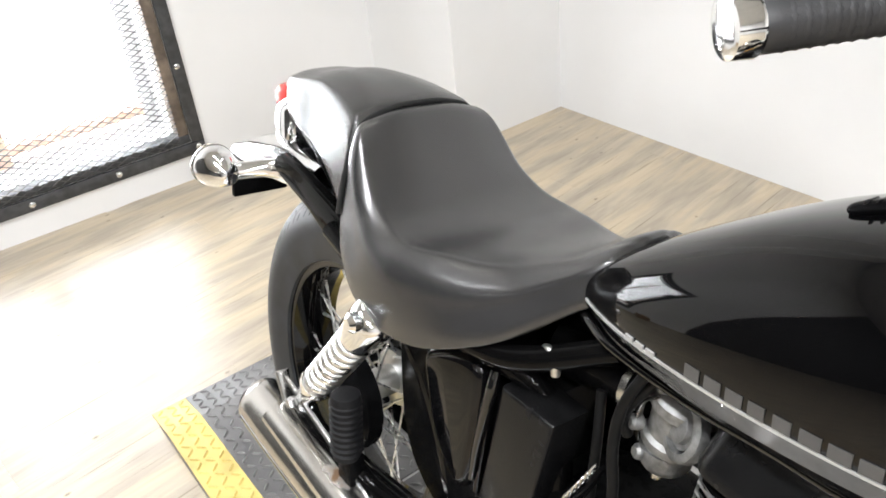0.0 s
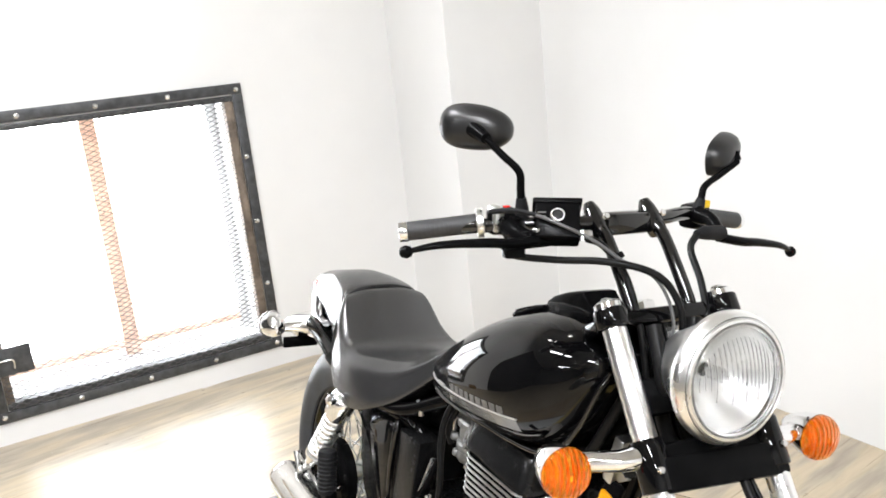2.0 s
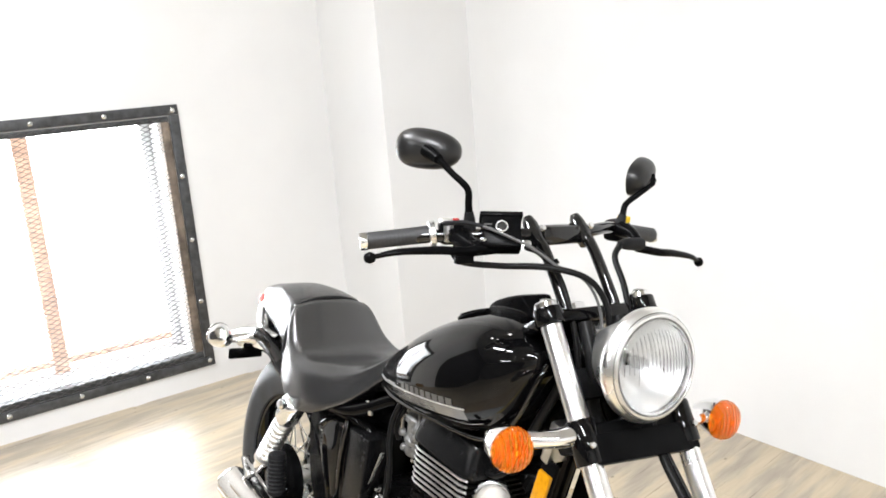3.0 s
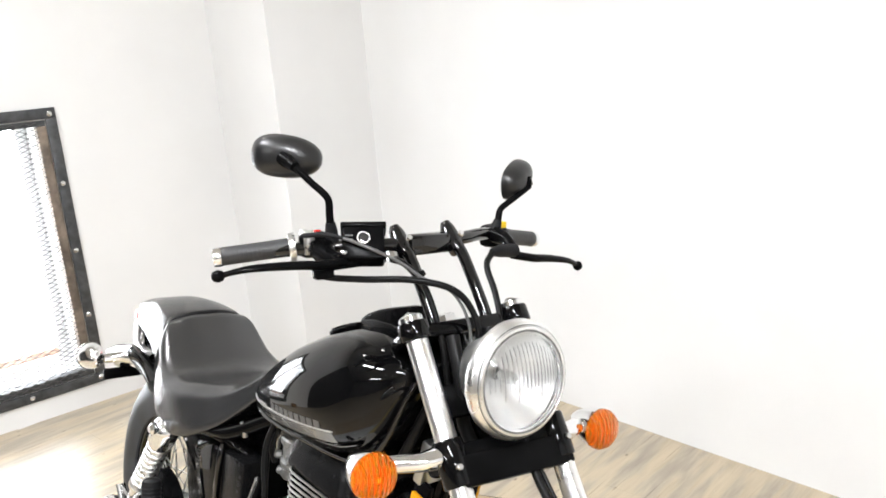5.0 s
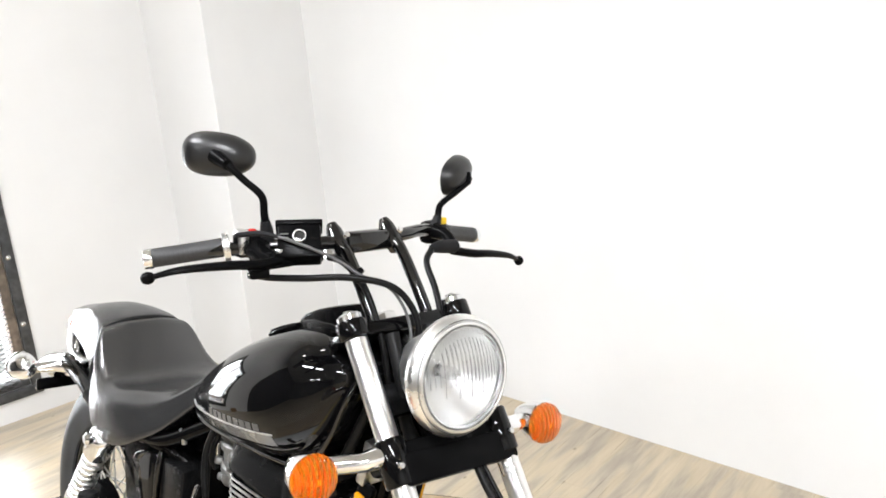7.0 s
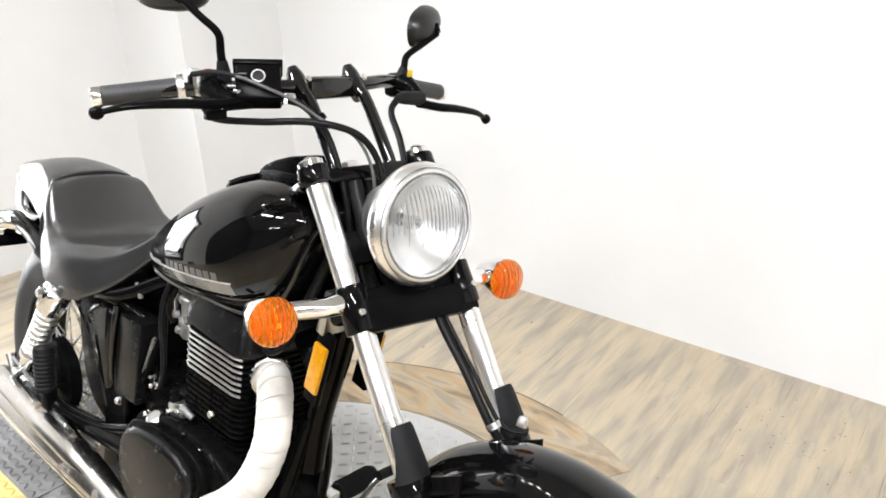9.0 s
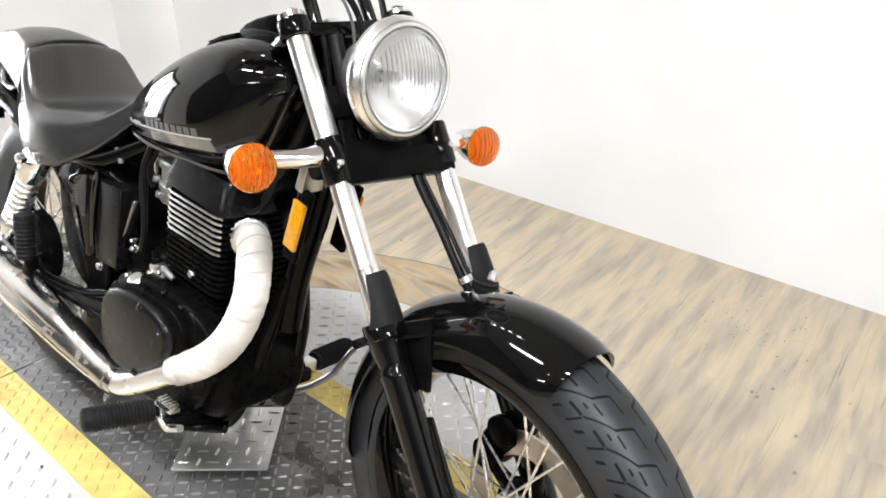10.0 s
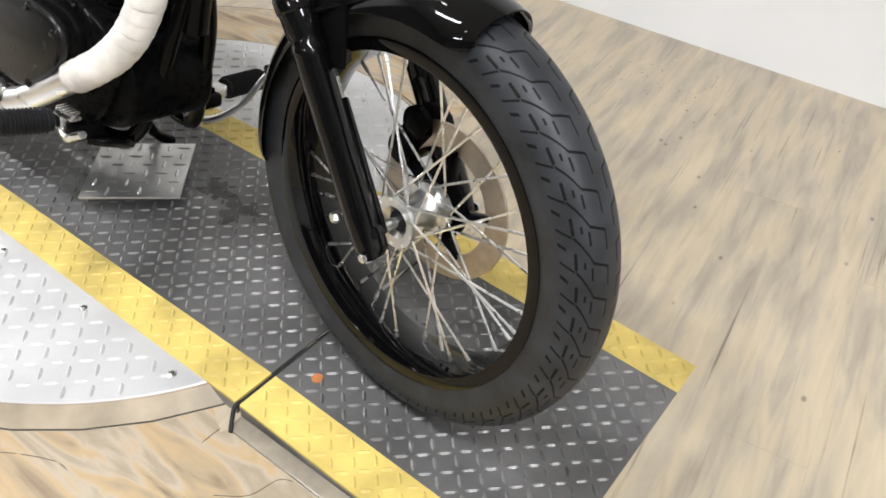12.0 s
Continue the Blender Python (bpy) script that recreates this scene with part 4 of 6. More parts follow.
for side in (-1, 1):
    yv = Vector((0, side * FORK_HALF, 0))
    sub = front("fork_tube", tube([along_fork(0.56) + yv, along_fork(0.985) + yv], 0.0170, 28, straight=True), FORKCHROME, "chrome fork tube")
    slider = front("fork_slider", turned([(0, 0.014), (0.004, 0.0205), (0.030, 0.0232), (0.060, 0.0238), (0.292, 0.0236), (0.296, 0.0246), (0.305, 0.0246), (0.309, 0.0226), (0.318, 0.0226), (0.332, 0.0260), (0.352, 0.0272), (0.354, 0.0295), (0.372, 0.0300), (0.376, 0.0285), (0.377, 0.0190)], along_fork(0.306) + yv, FORK_AXIS, 32), GLOSSBLK, "black fork slider")
    part("slider_rib", box((along_fork(0.42) + yv + Vector((0.010, -side * 0.022, 0)), (0.016, 0.014, 0.20), Matrix.Rotation(-RAKE, 4, "Y")), bevel=0.004), GLOSSBLK, slider)
    part("drain_bolt", bolt(along_fork(0.318) + yv + Vector((0.010, side * 0.022, 0)), (0, side, 0), 0.0075, 0.006), STEEL, slider)
    part("axle_pinch_bolt", bolt(along_fork(0.352) + yv + Vector((-0.040, side * 0.010, -0.006)), (-0.3, side, 0), 0.0090, 0.012), STEEL, slider)
    part("axle_lug", box((along_fork(0.333) + yv * 0.96 + Vector((0.008, 0, 0)), (0.040, 0.030, 0.046), Matrix.Rotation(-RAKE, 4, "Y")), bevel=0.012), GLOSSBLK, slider)
    front("fork_boot", fork_shield(side), RUBBER, "black rubber fork guard open at the back")
    front("top_clamp", turned([(0, 0.0225), (0.002, 0.0240), (0.024, 0.0240), (0.027, 0.0225)], along_fork(0.986) + yv, FORK_AXIS, 28), PAINT, "gloss black top fork clamp")
    cap = front("fork_cap", turned([(0, 0.0195), (0.008, 0.0195), (0.011, 0.016), (0.0115, 0.009)], along_fork(1.009) + yv, FORK_AXIS, 28), CHROME, "chrome fork cap")
    part("cap_hexagon", bolt(along_fork(1.018) + yv, FORK_AXIS, 0.0085, 0.006), STEEL, cap)
    clamp = front("lower_clamp", turned([(0, 0.0215), (0.002, 0.0230), (0.064, 0.0230), (0.067, 0.0212)], along_fork(0.800) + yv, FORK_AXIS, 28), PAINT, "black lower fork clamp")
    part("clamp_bolt", bolt(along_fork(0.828) + yv + Vector((0.022, side * 0.006, 0.006)), (1, 0, 0.4), 0.0055, 0.006), STEEL, clamp)
# band across the lower clamps and the yokes
rk = Matrix.Rotation(-RAKE, 4, "Y")
front("yoke_cover", box((along_fork(0.818) + Vector((0.008, 0.006, -0.003)), (0.030, 0.206, 0.046), Matrix.Rotation(radians(-3.0), 4, "X") @ rk), bevel=0.006), SATIN, "matt black yoke cover")
front("lower_yoke", box((along_fork(0.83) + Vector((-0.03, 0, -0.012)), (0.085, 0.2, 0.036), rk), bevel=0.010), SATIN)
front("top_yoke", box((along_fork(0.992) + Vector((-0.035, 0, -0.015)), (0.085, 0.2, 0.024), rk), bevel=0.008), PAINT, "black top yoke")
front("steering_stem", tube([along_fork(0.82) + Vector((-0.05, 0, -0.02)), along_fork(1.0) + Vector((-0.05, 0, -0.02))], 0.024, 20, straight=True), FRAMEBLK)
front("stem_nut", turned([(0, 0.019), (0.014, 0.019), (0.018, 0.012)], along_fork(1.003) + Vector((-0.05, 0, -0.02)), STEER_AXIS, 6), CHROME, "chrome stem nut")
# a horn bracket and wiring behind the lamp
front("wiring_loom", tube([(1.10, -0.045, 0.99), (1.13, -0.05, 0.93), (1.125, -0.04, 0.86), (1.15, -0.02, 0.80)], 0.011, 10), CABLE)
front("wiring_loom", tube([(1.09, 0.03, 0.99), (1.115, 0.02, 0.93), (1.125, 0.035, 0.86), (1.14, 0.02, 0.80)], 0.012, 10), CABLE)
front("lamp_bracket", box((along_fork(0.90) + Vector((-0.005, 0, 0)), (0.022, 0.19, 0.05), rk), bevel=0.005), SATIN)

# headlamp
HL = Vector((1.214, 0, 0.943))
HD = Vector((1, 0.016, 0.07)).normalized()
HUP = Vector((-0.07, 0, 1)).normalized()
lamp = front("headlamp", turned([(-0.124, 0.017), (-0.118, 0.032), (-0.097, 0.048), (-0.067, 0.061), (-0.040, 0.0715), (-0.025, 0.0745), (-0.0245, 0.070), (-0.09, 0.042)], HL, HD, 64), BEZELCHROME, "chrome headlamp bucket")
part("bezel", ring_body([(-0.026, 0.0835), (-0.024, 0.0868), (-0.018, 0.0882), (-0.012, 0.0878), (-0.006, 0.0848), (-0.0035, 0.0815), (-0.001, 0.0805), (0.0015, 0.0785), (0.002, 0.0755), (0.001, 0.0742), (-0.006, 0.0725), (-0.026, 0.0745)], HL, HD, 80), BEZELCHROME, lamp, "chrome bezel")
part("bezel_groove", ring_body([(-0.0019, 0.0819), (-0.0008, 0.0817), (-0.0003, 0.0809), (-0.0014, 0.0811)], HL, HD, 72), DARKALU, lamp)
part("bezel_gasket", ring_body([(0.0012, 0.0748), (0.0024, 0.0744), (0.0024, 0.0722), (0.0012, 0.0718)], HL, HD, 72), DARKALU, lamp)
part("lamp_bowl", turned([(-0.068, 0.010), (-0.063, 0.021), (-0.047, 0.044), (-0.026, 0.062), (-0.006, 0.0715), (-0.008, 0.0735), (-0.032, 0.065), (-0.071, 0.017)], HL, HD, 48, caps=False), REFLECT, lamp, "silvered bowl")
part("bulb", turned([(-0.062, 0.004), (-0.05, 0.010), (-0.028, 0.010), (-0.020, 0.004)], HL, HD, 16), STEEL, lamp, "steel bulb shade")
bm = turned([(-0.004, 0.0715), (0.0, 0.072), (0.008, 0.061), (0.014, 0.042), (0.0165, 0.021), (0.017, 0.002), (0.0145, 0.002), (0.0115, 0.038), (0.0055, 0.058), (-0.003, 0.0675)], HL, HD, 48)
part("glass", bm, CLEAR, lamp, "clear fluted headlamp glass").visible_shadow = False
for k in range(19):
    yy = (k - 9) * 0.0068
    hh = math.sqrt(max(0, 0.064 ** 2 - yy * yy)) - 0.007
    lo_z = -hh * (0.10 if k % 3 else 0.45)
    pts = []
    for q in range(9):
        zz = lo_z + (hh - lo_z) * q / 8
        rr2 = math.hypot(yy, zz)
        pts.append(HL + HD * (0.0168 - 4.0 * rr2 * rr2 + 0.0002) + Vector((0, yy, 0)) + HUP * zz)
    part("flute", tube(pts, 0.0013, 6, straight=True), CLEAR, lamp).visible_shadow = False

# turn signals
def signal(at, arm_from, facing, lens, lens_name, fr, lens_label):
    at, facing = Vector(at), Vector(facing).normalized()
    put = front if fr else back
    body = put("turn_signal", turned([(-0.058, 0.006), (-0.055, 0.014), (-0.045, 0.021), (-0.025, 0.029), (-0.006, 0.0330), (0, 0.0332), (0.001, 0.032), (-0.02, 0.025)], at, facing, 36), CHROME, "chrome bullet turn signal")
    part(lens_name, turned([(0.0, 0.0340), (0.008, 0.0338), (0.015, 0.030), (0.020, 0.019), (0.0225, 0.006), (0.0195, 0.004), (0.017, 0.017), (0.011, 0.025), (0.001, 0.030)], at, facing, 36), lens, body, lens_label).visible_shadow = False
    part("lamp_bowl", turned([(-0.024, 0.006), (-0.018, 0.018), (-0.004, 0.029), (-0.002, 0.0315), (-0.006, 0.0315), (-0.026, 0.012)], at, facing, 28, caps=False), REFLECT, body)
    part("bulb", turned([(-0.022, 0.004), (-0.012, 0.008), (-0.004, 0.008), (0.002, 0.004)], at, facing, 12), CHROME, body)
    for k in range(5):
        part("lens_rib", tube([at + facing * 0.016 + Vector((0, (k - 2) * 0.009, -0.022 + abs(k - 2) * 0.004)), at + facing * (0.0215 - abs(k - 2) * 0.002) + Vector((0, (k - 2) * 0.009, 0)), at + facing * 0.016 + Vector((0, (k - 2) * 0.009, 0.022 - abs(k - 2) * 0.004))], 0.0008, 6), lens, body).visible_shadow = False
    a = Vector(arm_from)
    part("stalk", tube([a, a + (at - a) * 0.25, at - facing * 0.03 - (at - a).normalized() * 0.012], [0.0165, 0.0145, 0.0125], 20, straight=True), CHROME, body, "chrome stalk")
    return body


for side in (-1, 1):
    signal((1.152, side * 0.212 + (side > 0) * 0.006, 0.831 - (side > 0) * 0.026), (1.165, side * 0.112, 0.838 - (side > 0) * 0.010), (1, side * 0.04, 0.02), ORANGE, "amber_lens", True, "amber ribbed lens")
    signal((-0.135, side * 0.168, 0.688), (-0.075, side * 0.085, 0.688), (-1, side * 0.05, 0.02), CLEAR, "clear_lens", False, "clear bulbous lens")

# front mudguard
def mudguard(centre, r, a0, a1, half, depth, steps, tip0, tip1, tip_min=0.10, thick=0.0025):
    """An arched guard round a wheel from angle a0 to a1, with tapering ends."""
    rings = []
    n = 18
    for i in range(steps + 1):
        s = i / steps
        a = radians(a0 + (a1 - a0) * s)
        e = 1.0
        if s < tip0:
            e = tip_min + (1 - tip_min) * math.sqrt(1 - (1 - s / tip0) ** 2)
        if s > 1 - tip1:
            e = min(e, 0.55 + 0.45 * math.sqrt(1 - ((s - 1 + tip1) / tip1) ** 2))
        ring = []
        for side_r in (0, -thick):
            seq = range(n + 1) if side_r == 0 else range(n, -1, -1)
            for k in seq:
                u = -1 + 2 * k / n
                th = u * 1.35
                yy = half * e * math.sin(th) / math.sin(1.35)
                drop = depth * (1 - math.cos(th)) / (1 - math.cos(1.35)) * (0.25 + 0.75 * e)
                rad = r + side_r - drop
                ring.append(Vector(centre) + Vector((rad * math.cos(a), yy, rad * math.sin(a))))
        rings.append(ring)
    return skin(rings)


guard = front("front_mudguard", mudguard(FW + Vector((0.014, 0, 0.004)), 0.354, 73, 188, 0.074, 0.052, 44, 0.07, 0.10, 0.80), GLOSSBLK, "gloss black front mudguard")
for side in (-1, 1):
    part("guard_stay", tube([along_fork(0.60) + Vector((-0.01, side * 0.085, 0)), FW + Vector((-0.11, side * 0.07, 0.29)), FW + Vector((-0.04, side * 0.055, 0.322))], 0.010, 10, flat=0.5), SATIN, guard)
for side in (-1, 1):
    part("guard_bracket", prism([(1.300, 0.618), (1.385, 0.664), (1.386, 0.548), (1.342, 0.538), (1.300, 0.578)], side * 0.074 - 0.004, side * 0.074 + 0.004, 0.002), SATIN, guard, "black guard bracket")
part("cable_clip", bolt(FW + Vector((-0.128, 0.066, 0.330)), (0, 0.3, 1), 0.008, 0.014), STEEL, guard)
back("rear_mudguard", mudguard(Vector((0.094, 0, 0.330)), 0.364, -24, 88, 0.088, 0.07, 40, 0.04, 0.12), PAINT, "gloss black rear mudguard")

# front brake caliper
cal = front("brake_caliper", box(((1.405, 0.078, 0.425), (0.060, 0.055, 0.105), Matrix.Rotation(radians(35), 4, "Y")), bevel=0.020), SATIN, "black brake caliper")
for cx, cz in ((1.392, 0.398), (1.418, 0.452)):
    part("piston_housing", turned([(0, 0.026), (0.010, 0.026), (0.016, 0.020), (0.018, 0.008)], (cx, 0.052, cz), (0, -1, 0), 24), SATIN, cal)
for dz in (-0.03, 0.03):
    part("caliper_bolt", bolt((1.395 + dz * 0.5, 0.05, 0.425 + dz), (0, -1, 0), 0.006, 0.006), SATIN, cal)
front("brake_hose", tube([(1.40, 0.085, 0.47), (1.37, 0.075, 0.56), (1.340, 0.055, 0.625), (1.3138, 0.040, 0.668), (1.262, 0.036, 0.733), (1.208, 0.034, 0.790), (1.17, 0.034, 0.85), (1.12, 0.03, 0.92)], 0.0066, 12), CABLE, "black brake hose")
front("speedometer_cable", tube([(1.36, 0.072, 0.66), (1.325, 0.052, 0.668), (1.272, 0.046, 0.728), (1.212, 0.044, 0.790), (1.16, 0.040, 0.85), (1.11, 0.035, 0.92)], 0.0036, 10), CABLE, "black cable")
front("hose_clip", ring_body([(-0.005, 0.012), (0.005, 0.012), (0.005, 0.009), (-0.005, 0.009)], (1.318, 0.045, 0.664), (0.6, 0.1, -0.7), 16), STEEL)

# ------------------------------------------------------------ handlebar
BARZ, BARX = 1.112, 0.958
bar_pts = [(0.838, -0.306, 1.096), (0.868, -0.235, 1.104), (0.925, -0.14, 1.110), (BARX, -0.07, BARZ), (BARX, 0, BARZ), (BARX, 0.07, BARZ), (0.925, 0.14, 1.110), (0.868, 0.24, 1.094), (0.835, 0.335, 1.074)]
bar = front("handlebar", tube(bar_pts, 0.0112, 16), BARBLK, "black tubular handlebar")
part("crossbar_cover", box(((BARX + 0.004, 0, BARZ - 0.003), (0.028, 0.078, 0.034)), bevel=0.007), BARBLK, bar, "black bar cover")
for side in (-1, 1):
    yy = side * 0.05
    riser = front("riser", tube([(1.062, yy, 0.99), (1.052, yy, 1.01), (1.02, yy, 1.055), (0.992, yy, 1.09), (BARX + 0.012, yy, BARZ - 0.006)], [0.0100, 0.0100, 0.0098, 0.0098, 0.0115], 18), BARBLK, "black handlebar riser")
    part("riser_clamp", tube([(BARX + 0.02, yy, BARZ - 0.018), (BARX, yy, BARZ), (BARX - 0.012, yy, BARZ + 0.016), (BARX - 0.019, yy, BARZ + 0.026)], [0.014, 0.0170, 0.0130, 0.008], 18), BARBLK, riser)
    part("clamp_bolt", bolt((BARX + 0.026, yy, BARZ + 0.012), (1, 0, 0.5), 0.0055, 0.006), CHROME, riser)
    # grip
    e = Vector((0.837, -0.3065, 1.0965)) if side < 0 else Vector((0.838, 0.328, 1.075))
    i = Vector((0.881, -0.196, 1.110)) if side < 0 else Vector((0.878, 0.218, 1.094))
    ax = (i - e).normalized()
    grip = part("grip", turned([(0.0, 0.0125), (0.003, 0.0145), (0.012, 0.0145), (0.060, 0.0143), (0.108, 0.0150), (0.111, 0.018), (0.115, 0.018), (0.116, 0.013)], e, ax, 28), GRIPRUB, bar, "black rubber grip")
    part("bar_end", turned([(-0.010, 0.011), (-0.009, 0.0150), (0.002, 0.0158), (0.004, 0.0150)], e, ax, 28), CHROME, grip, "chrome bar end")
    for k in range(14):
        part("grip_rib", ring_body([(0.014 + k * 0.0068, 0.0142), (0.0165 + k * 0.0068, 0.0149), (0.019 + k * 0.0068, 0.0142)], e, ax, 20), GRIPRUB, grip)
    # switch housing
    hz = i + ax * 0.030
    sw = part("switch_housing", box((i + ax * 0.026, (0.040, 0.044, 0.042), Matrix.Rotation(math.atan2(ax.y, ax.x) - math.pi / 2, 4, "Z")), bevel=0.010), SATIN, bar, "black switch housing")
    part("switch", box((hz + Vector((0.008, 0, 0.021)) if side < 0 else hz + Vector((0.010, 0.010, 0.0205)), (0.008, 0.011, 0.005) if side < 0 else (0.018, 0.020, 0.012)), bevel=0.002), RED if side < 0 else YELLOWP, sw, "red stop switch" if side < 0 else "yellow switch")
    if side < 0:
        part("throttle_ring", turned([(-0.012, 0.019), (-0.011, 0.0225), (-0.002, 0.0225), (-0.001, 0.019)], i, ax, 28), SPRINGM, sw, "chrome throttle collar")
        part("throttle_box", box((i + ax * 0.012 + Vector((0.012, 0, 0.006)), (0.030, 0.016, 0.040)), bevel=0.005), SPRINGM, sw, "bright throttle housing")
    # lever
    piv = Vector((0.985, side * 0.165, 1.098 if side < 0 else 1.078))
    tip = Vector((0.952, side * 0.348, 1.089 if side < 0 else 1.036))
    mid = piv.lerp(tip, 0.45) + Vector((0.012, 0, 0.002))
    bow = mid.lerp(tip, 0.6) + Vector((0.004, 0, 0.006))
    lever = part("lever", tube([piv, piv.lerp(mid, 0.5) + Vector((0.006, 0, 0)), mid + Vector((0, 0, 0.003)), bow, tip], [0.010, 0.0098, 0.0092, 0.0072, 0.0048], 12, flat=0.75), SATIN, bar, "black brake lever" if side < 0 else "black clutch lever")
    part("lever_ball", turned([(-0.0095, 0.003), (-0.007, 0.007), (0, 0.0095), (0.007, 0.007), (0.0095, 0.003)], tip, tip - mid, 16), SATIN, lever)
    part("lever_perch", tube([(0.925, side * 0.170, 1.106), (0.955, side * 0.172, 1.100), (0.985, side * 0.166, piv.z)], [0.020 if side < 0 else 0.015, 0.014 if side < 0 else 0.011, 0.012 if side < 0 else 0.010], 14), SATIN, lever)
    part("pivot_bolt", bolt(piv + Vector((0, 0, 0.012)), (0, 0, 1), 0.006, 0.005), STEEL, lever)
# clutch cable boot on the left lever
part("cable_boot", tube([(0.985, 0.165, 1.086), (0.995, 0.125, 1.090), (1.0, 0.105, 1.09)], [0.0122, 0.0108, 0.007], 14), RUBBER, bar, "ribbed rubber cable boot")
# brake fluid reservoir
RT = Matrix.Rotation(radians(-28), 4, "Z") @ Matrix.Rotation(radians(-32), 4, "Y")
RF = (RT @ Vector((1, 0, 0)))
RC = Vector((0.9935, -0.136, 1.127)) - RF * 0.0195
res = part("brake_reservoir", box((RC, (0.040, 0.064, 0.054), RT), bevel=0.004), SATIN, bar, "black brake fluid reservoir")
part("reservoir_lid", box((RC + RT @ Vector((0, 0, 0.029)), (0.044, 0.070, 0.008), RT), bevel=0.002), SATIN, res)
part("sight_ring", ring_body([(0, 0.0105), (0.003, 0.0102), (0.003, 0.0080), (0, 0.0080)], RC + RT @ Vector((0.0195, 0, 0.006)), RF, 28), STEEL, res, "bright sight-glass ring")
part("sight_glass", turned([(0.0, 0.0074), (0.0015, 0.0074), (0.002, 0.005)], RC + RT @ Vector((0.0195, 0, 0.006)), RF, 20), mat("sight_glass_dark", (0.03, 0.03, 0.03), 0.1), res)
for k in range(2):
    part("label_bar", box((RC + RT @ Vector((0.0203, -0.022, 0.010 - k * 0.006)), (0.001, 0.012, 0.0022), RT)), GREYBAR, res)
part("master_cylinder", tube([(0.975, -0.18, 1.097), (0.972, -0.09, 1.098)], [0.013, 0.012], 14, straight=True), SATIN, bar)
part("hose_bolt", bolt((0.975, -0.083, 1.098), (0.2, 1, 0), 0.0085, 0.014), STEEL, bar)
part("brake_switch", box(((0.975, -0.195, 1.080), (0.018, 0.03, 0.014)), bevel=0.003), SATIN, bar)

# cables
for pts, r, m in (([(0.925, -0.190, 1.085), (0.945, -0.180, 1.070), (0.99, -0.135, 1.068), (1.052, -0.085, 1.072), (1.085, -0.03, 1.055), (1.098, 0.0, 1.01), (1.095, 0.01, 0.95)], 0.0052, CABLE),
               ([(0.920, -0.198, 1.132), (0.950, -0.182, 1.136), (0.980, -0.165, 1.133), (1.004, -0.145, 1.124), (1.026, -0.11, 1.106), (1.038, -0.088, 1.091), (1.052, -0.068, 1.074), (1.080, -0.03, 1.050), (1.098, -0.012, 1.00), (1.098, -0.01, 0.93)], 0.0024, GREYCABLE),
               ([(1.004, -0.095, 1.098), (1.018, -0.075, 1.088), (1.045, -0.055, 1.05), (1.078, -0.05, 0.98), (1.10, -0.05, 0.90), (1.11, -0.045, 0.84)], 0.0050, CABLE),
               ([(1.0, 0.105, 1.09), (1.012, 0.085, 1.07), (1.050, 0.075, 1.03), (1.082, 0.062, 0.98), (1.09, 0.05, 0.92), (1.07, 0.03, 0.86)], 0.0054, CABLE)):
    front("control_cable", tube(pts, r, 10), m, "black control cable")
front("cable_boot", tube([(0.915, -0.200, 1.131), (0.950, -0.182, 1.136), (0.982, -0.164, 1.133)], [0.0040, 0.0042, 0.0030], 12), RUBBER, "rubber cable boot")
front("cable_tie", ring_body([(-0.004, 0.011), (0.004, 0.011), (0.004, 0.009), (-0.004, 0.009)], (1.028, -0.058, 1.072), (0.5, 0.3, -0.7), 14), SATIN)

# mirrors
def mirror(side, base, knee, joint, centre, normal, w, h, roll):
    nrm = Vector(normal).normalized()
    right = nrm.cross(Vector((0, 0, 1))).normalized()
    up = right.cross(nrm)
    c, s = math.cos(roll), math.sin(roll)
    right, up = right * c + up * s, up * c - right * s
    rings = []
    for depth, sc in ((0.030, 0.12), (0.029, 0.35), (0.026, 0.58), (0.019, 0.80), (0.010, 0.94), (0.001, 1.0), (-0.006, 0.995), (-0.0065, 0.95), (-0.004, 0.94)):
        ring = []
        for k in range(40):
            t = 2 * math.pi * k / 40
            cx, sx = math.cos(t), math.sin(t)
            ex = 0.82
            ring.append(Vector(centre) + nrm * depth + right * (w * sc * math.copysign(abs(cx) ** ex, cx)) + up * (h * sc * math.copysign(abs(sx) ** ex, sx) * (1 + 0.13 * cx)))
        rings.append(ring)
    shell = front("mirror", skin(rings), MIRBLK, "black oval rear-view mirror")
    ring = []
    for k in range(40):
        t = 2 * math.pi * k / 40
        cx, sx = math.cos(t), math.sin(t)
        ring.append((w * 0.945 * math.copysign(abs(cx) ** 0.82, cx), h * 0.945 * math.copysign(abs(sx) ** 0.82, sx) * (1 + 0.13 * cx)))
    g = skin([[Vector(centre) - nrm * d + right * a + up * b for a, b in ring] for d in (0.0035, 0.005)])
    part("mirror_glass", g, mat("mirror_silver", (0.9, 0.9, 0.9), 0.01, 1, 0.0), shell, "silvered mirror glass")
    part("stem", tube([base, Vector(base).lerp(Vector(knee), 0.6), knee, Vector(knee).lerp(Vector(joint), 0.5), joint], [0.0068, 0.0062, 0.0058, 0.0056, 0.0056], 12), SATIN, shell, "black bent mirror stem")
    part("stem_boot", turned([(0, 0.0105), (0.018, 0.010), (0.032, 0.0075)], base, Vector(knee) - Vector(base), 14), RUBBER, shell)
    part("ball_joint", tube([joint, Vector(joint).lerp(Vector(centre) + nrm * 0.02, 0.55), Vector(centre) + nrm * 0.022], [0.0085, 0.011, 0.013], 12, straight=True), SATIN, shell)


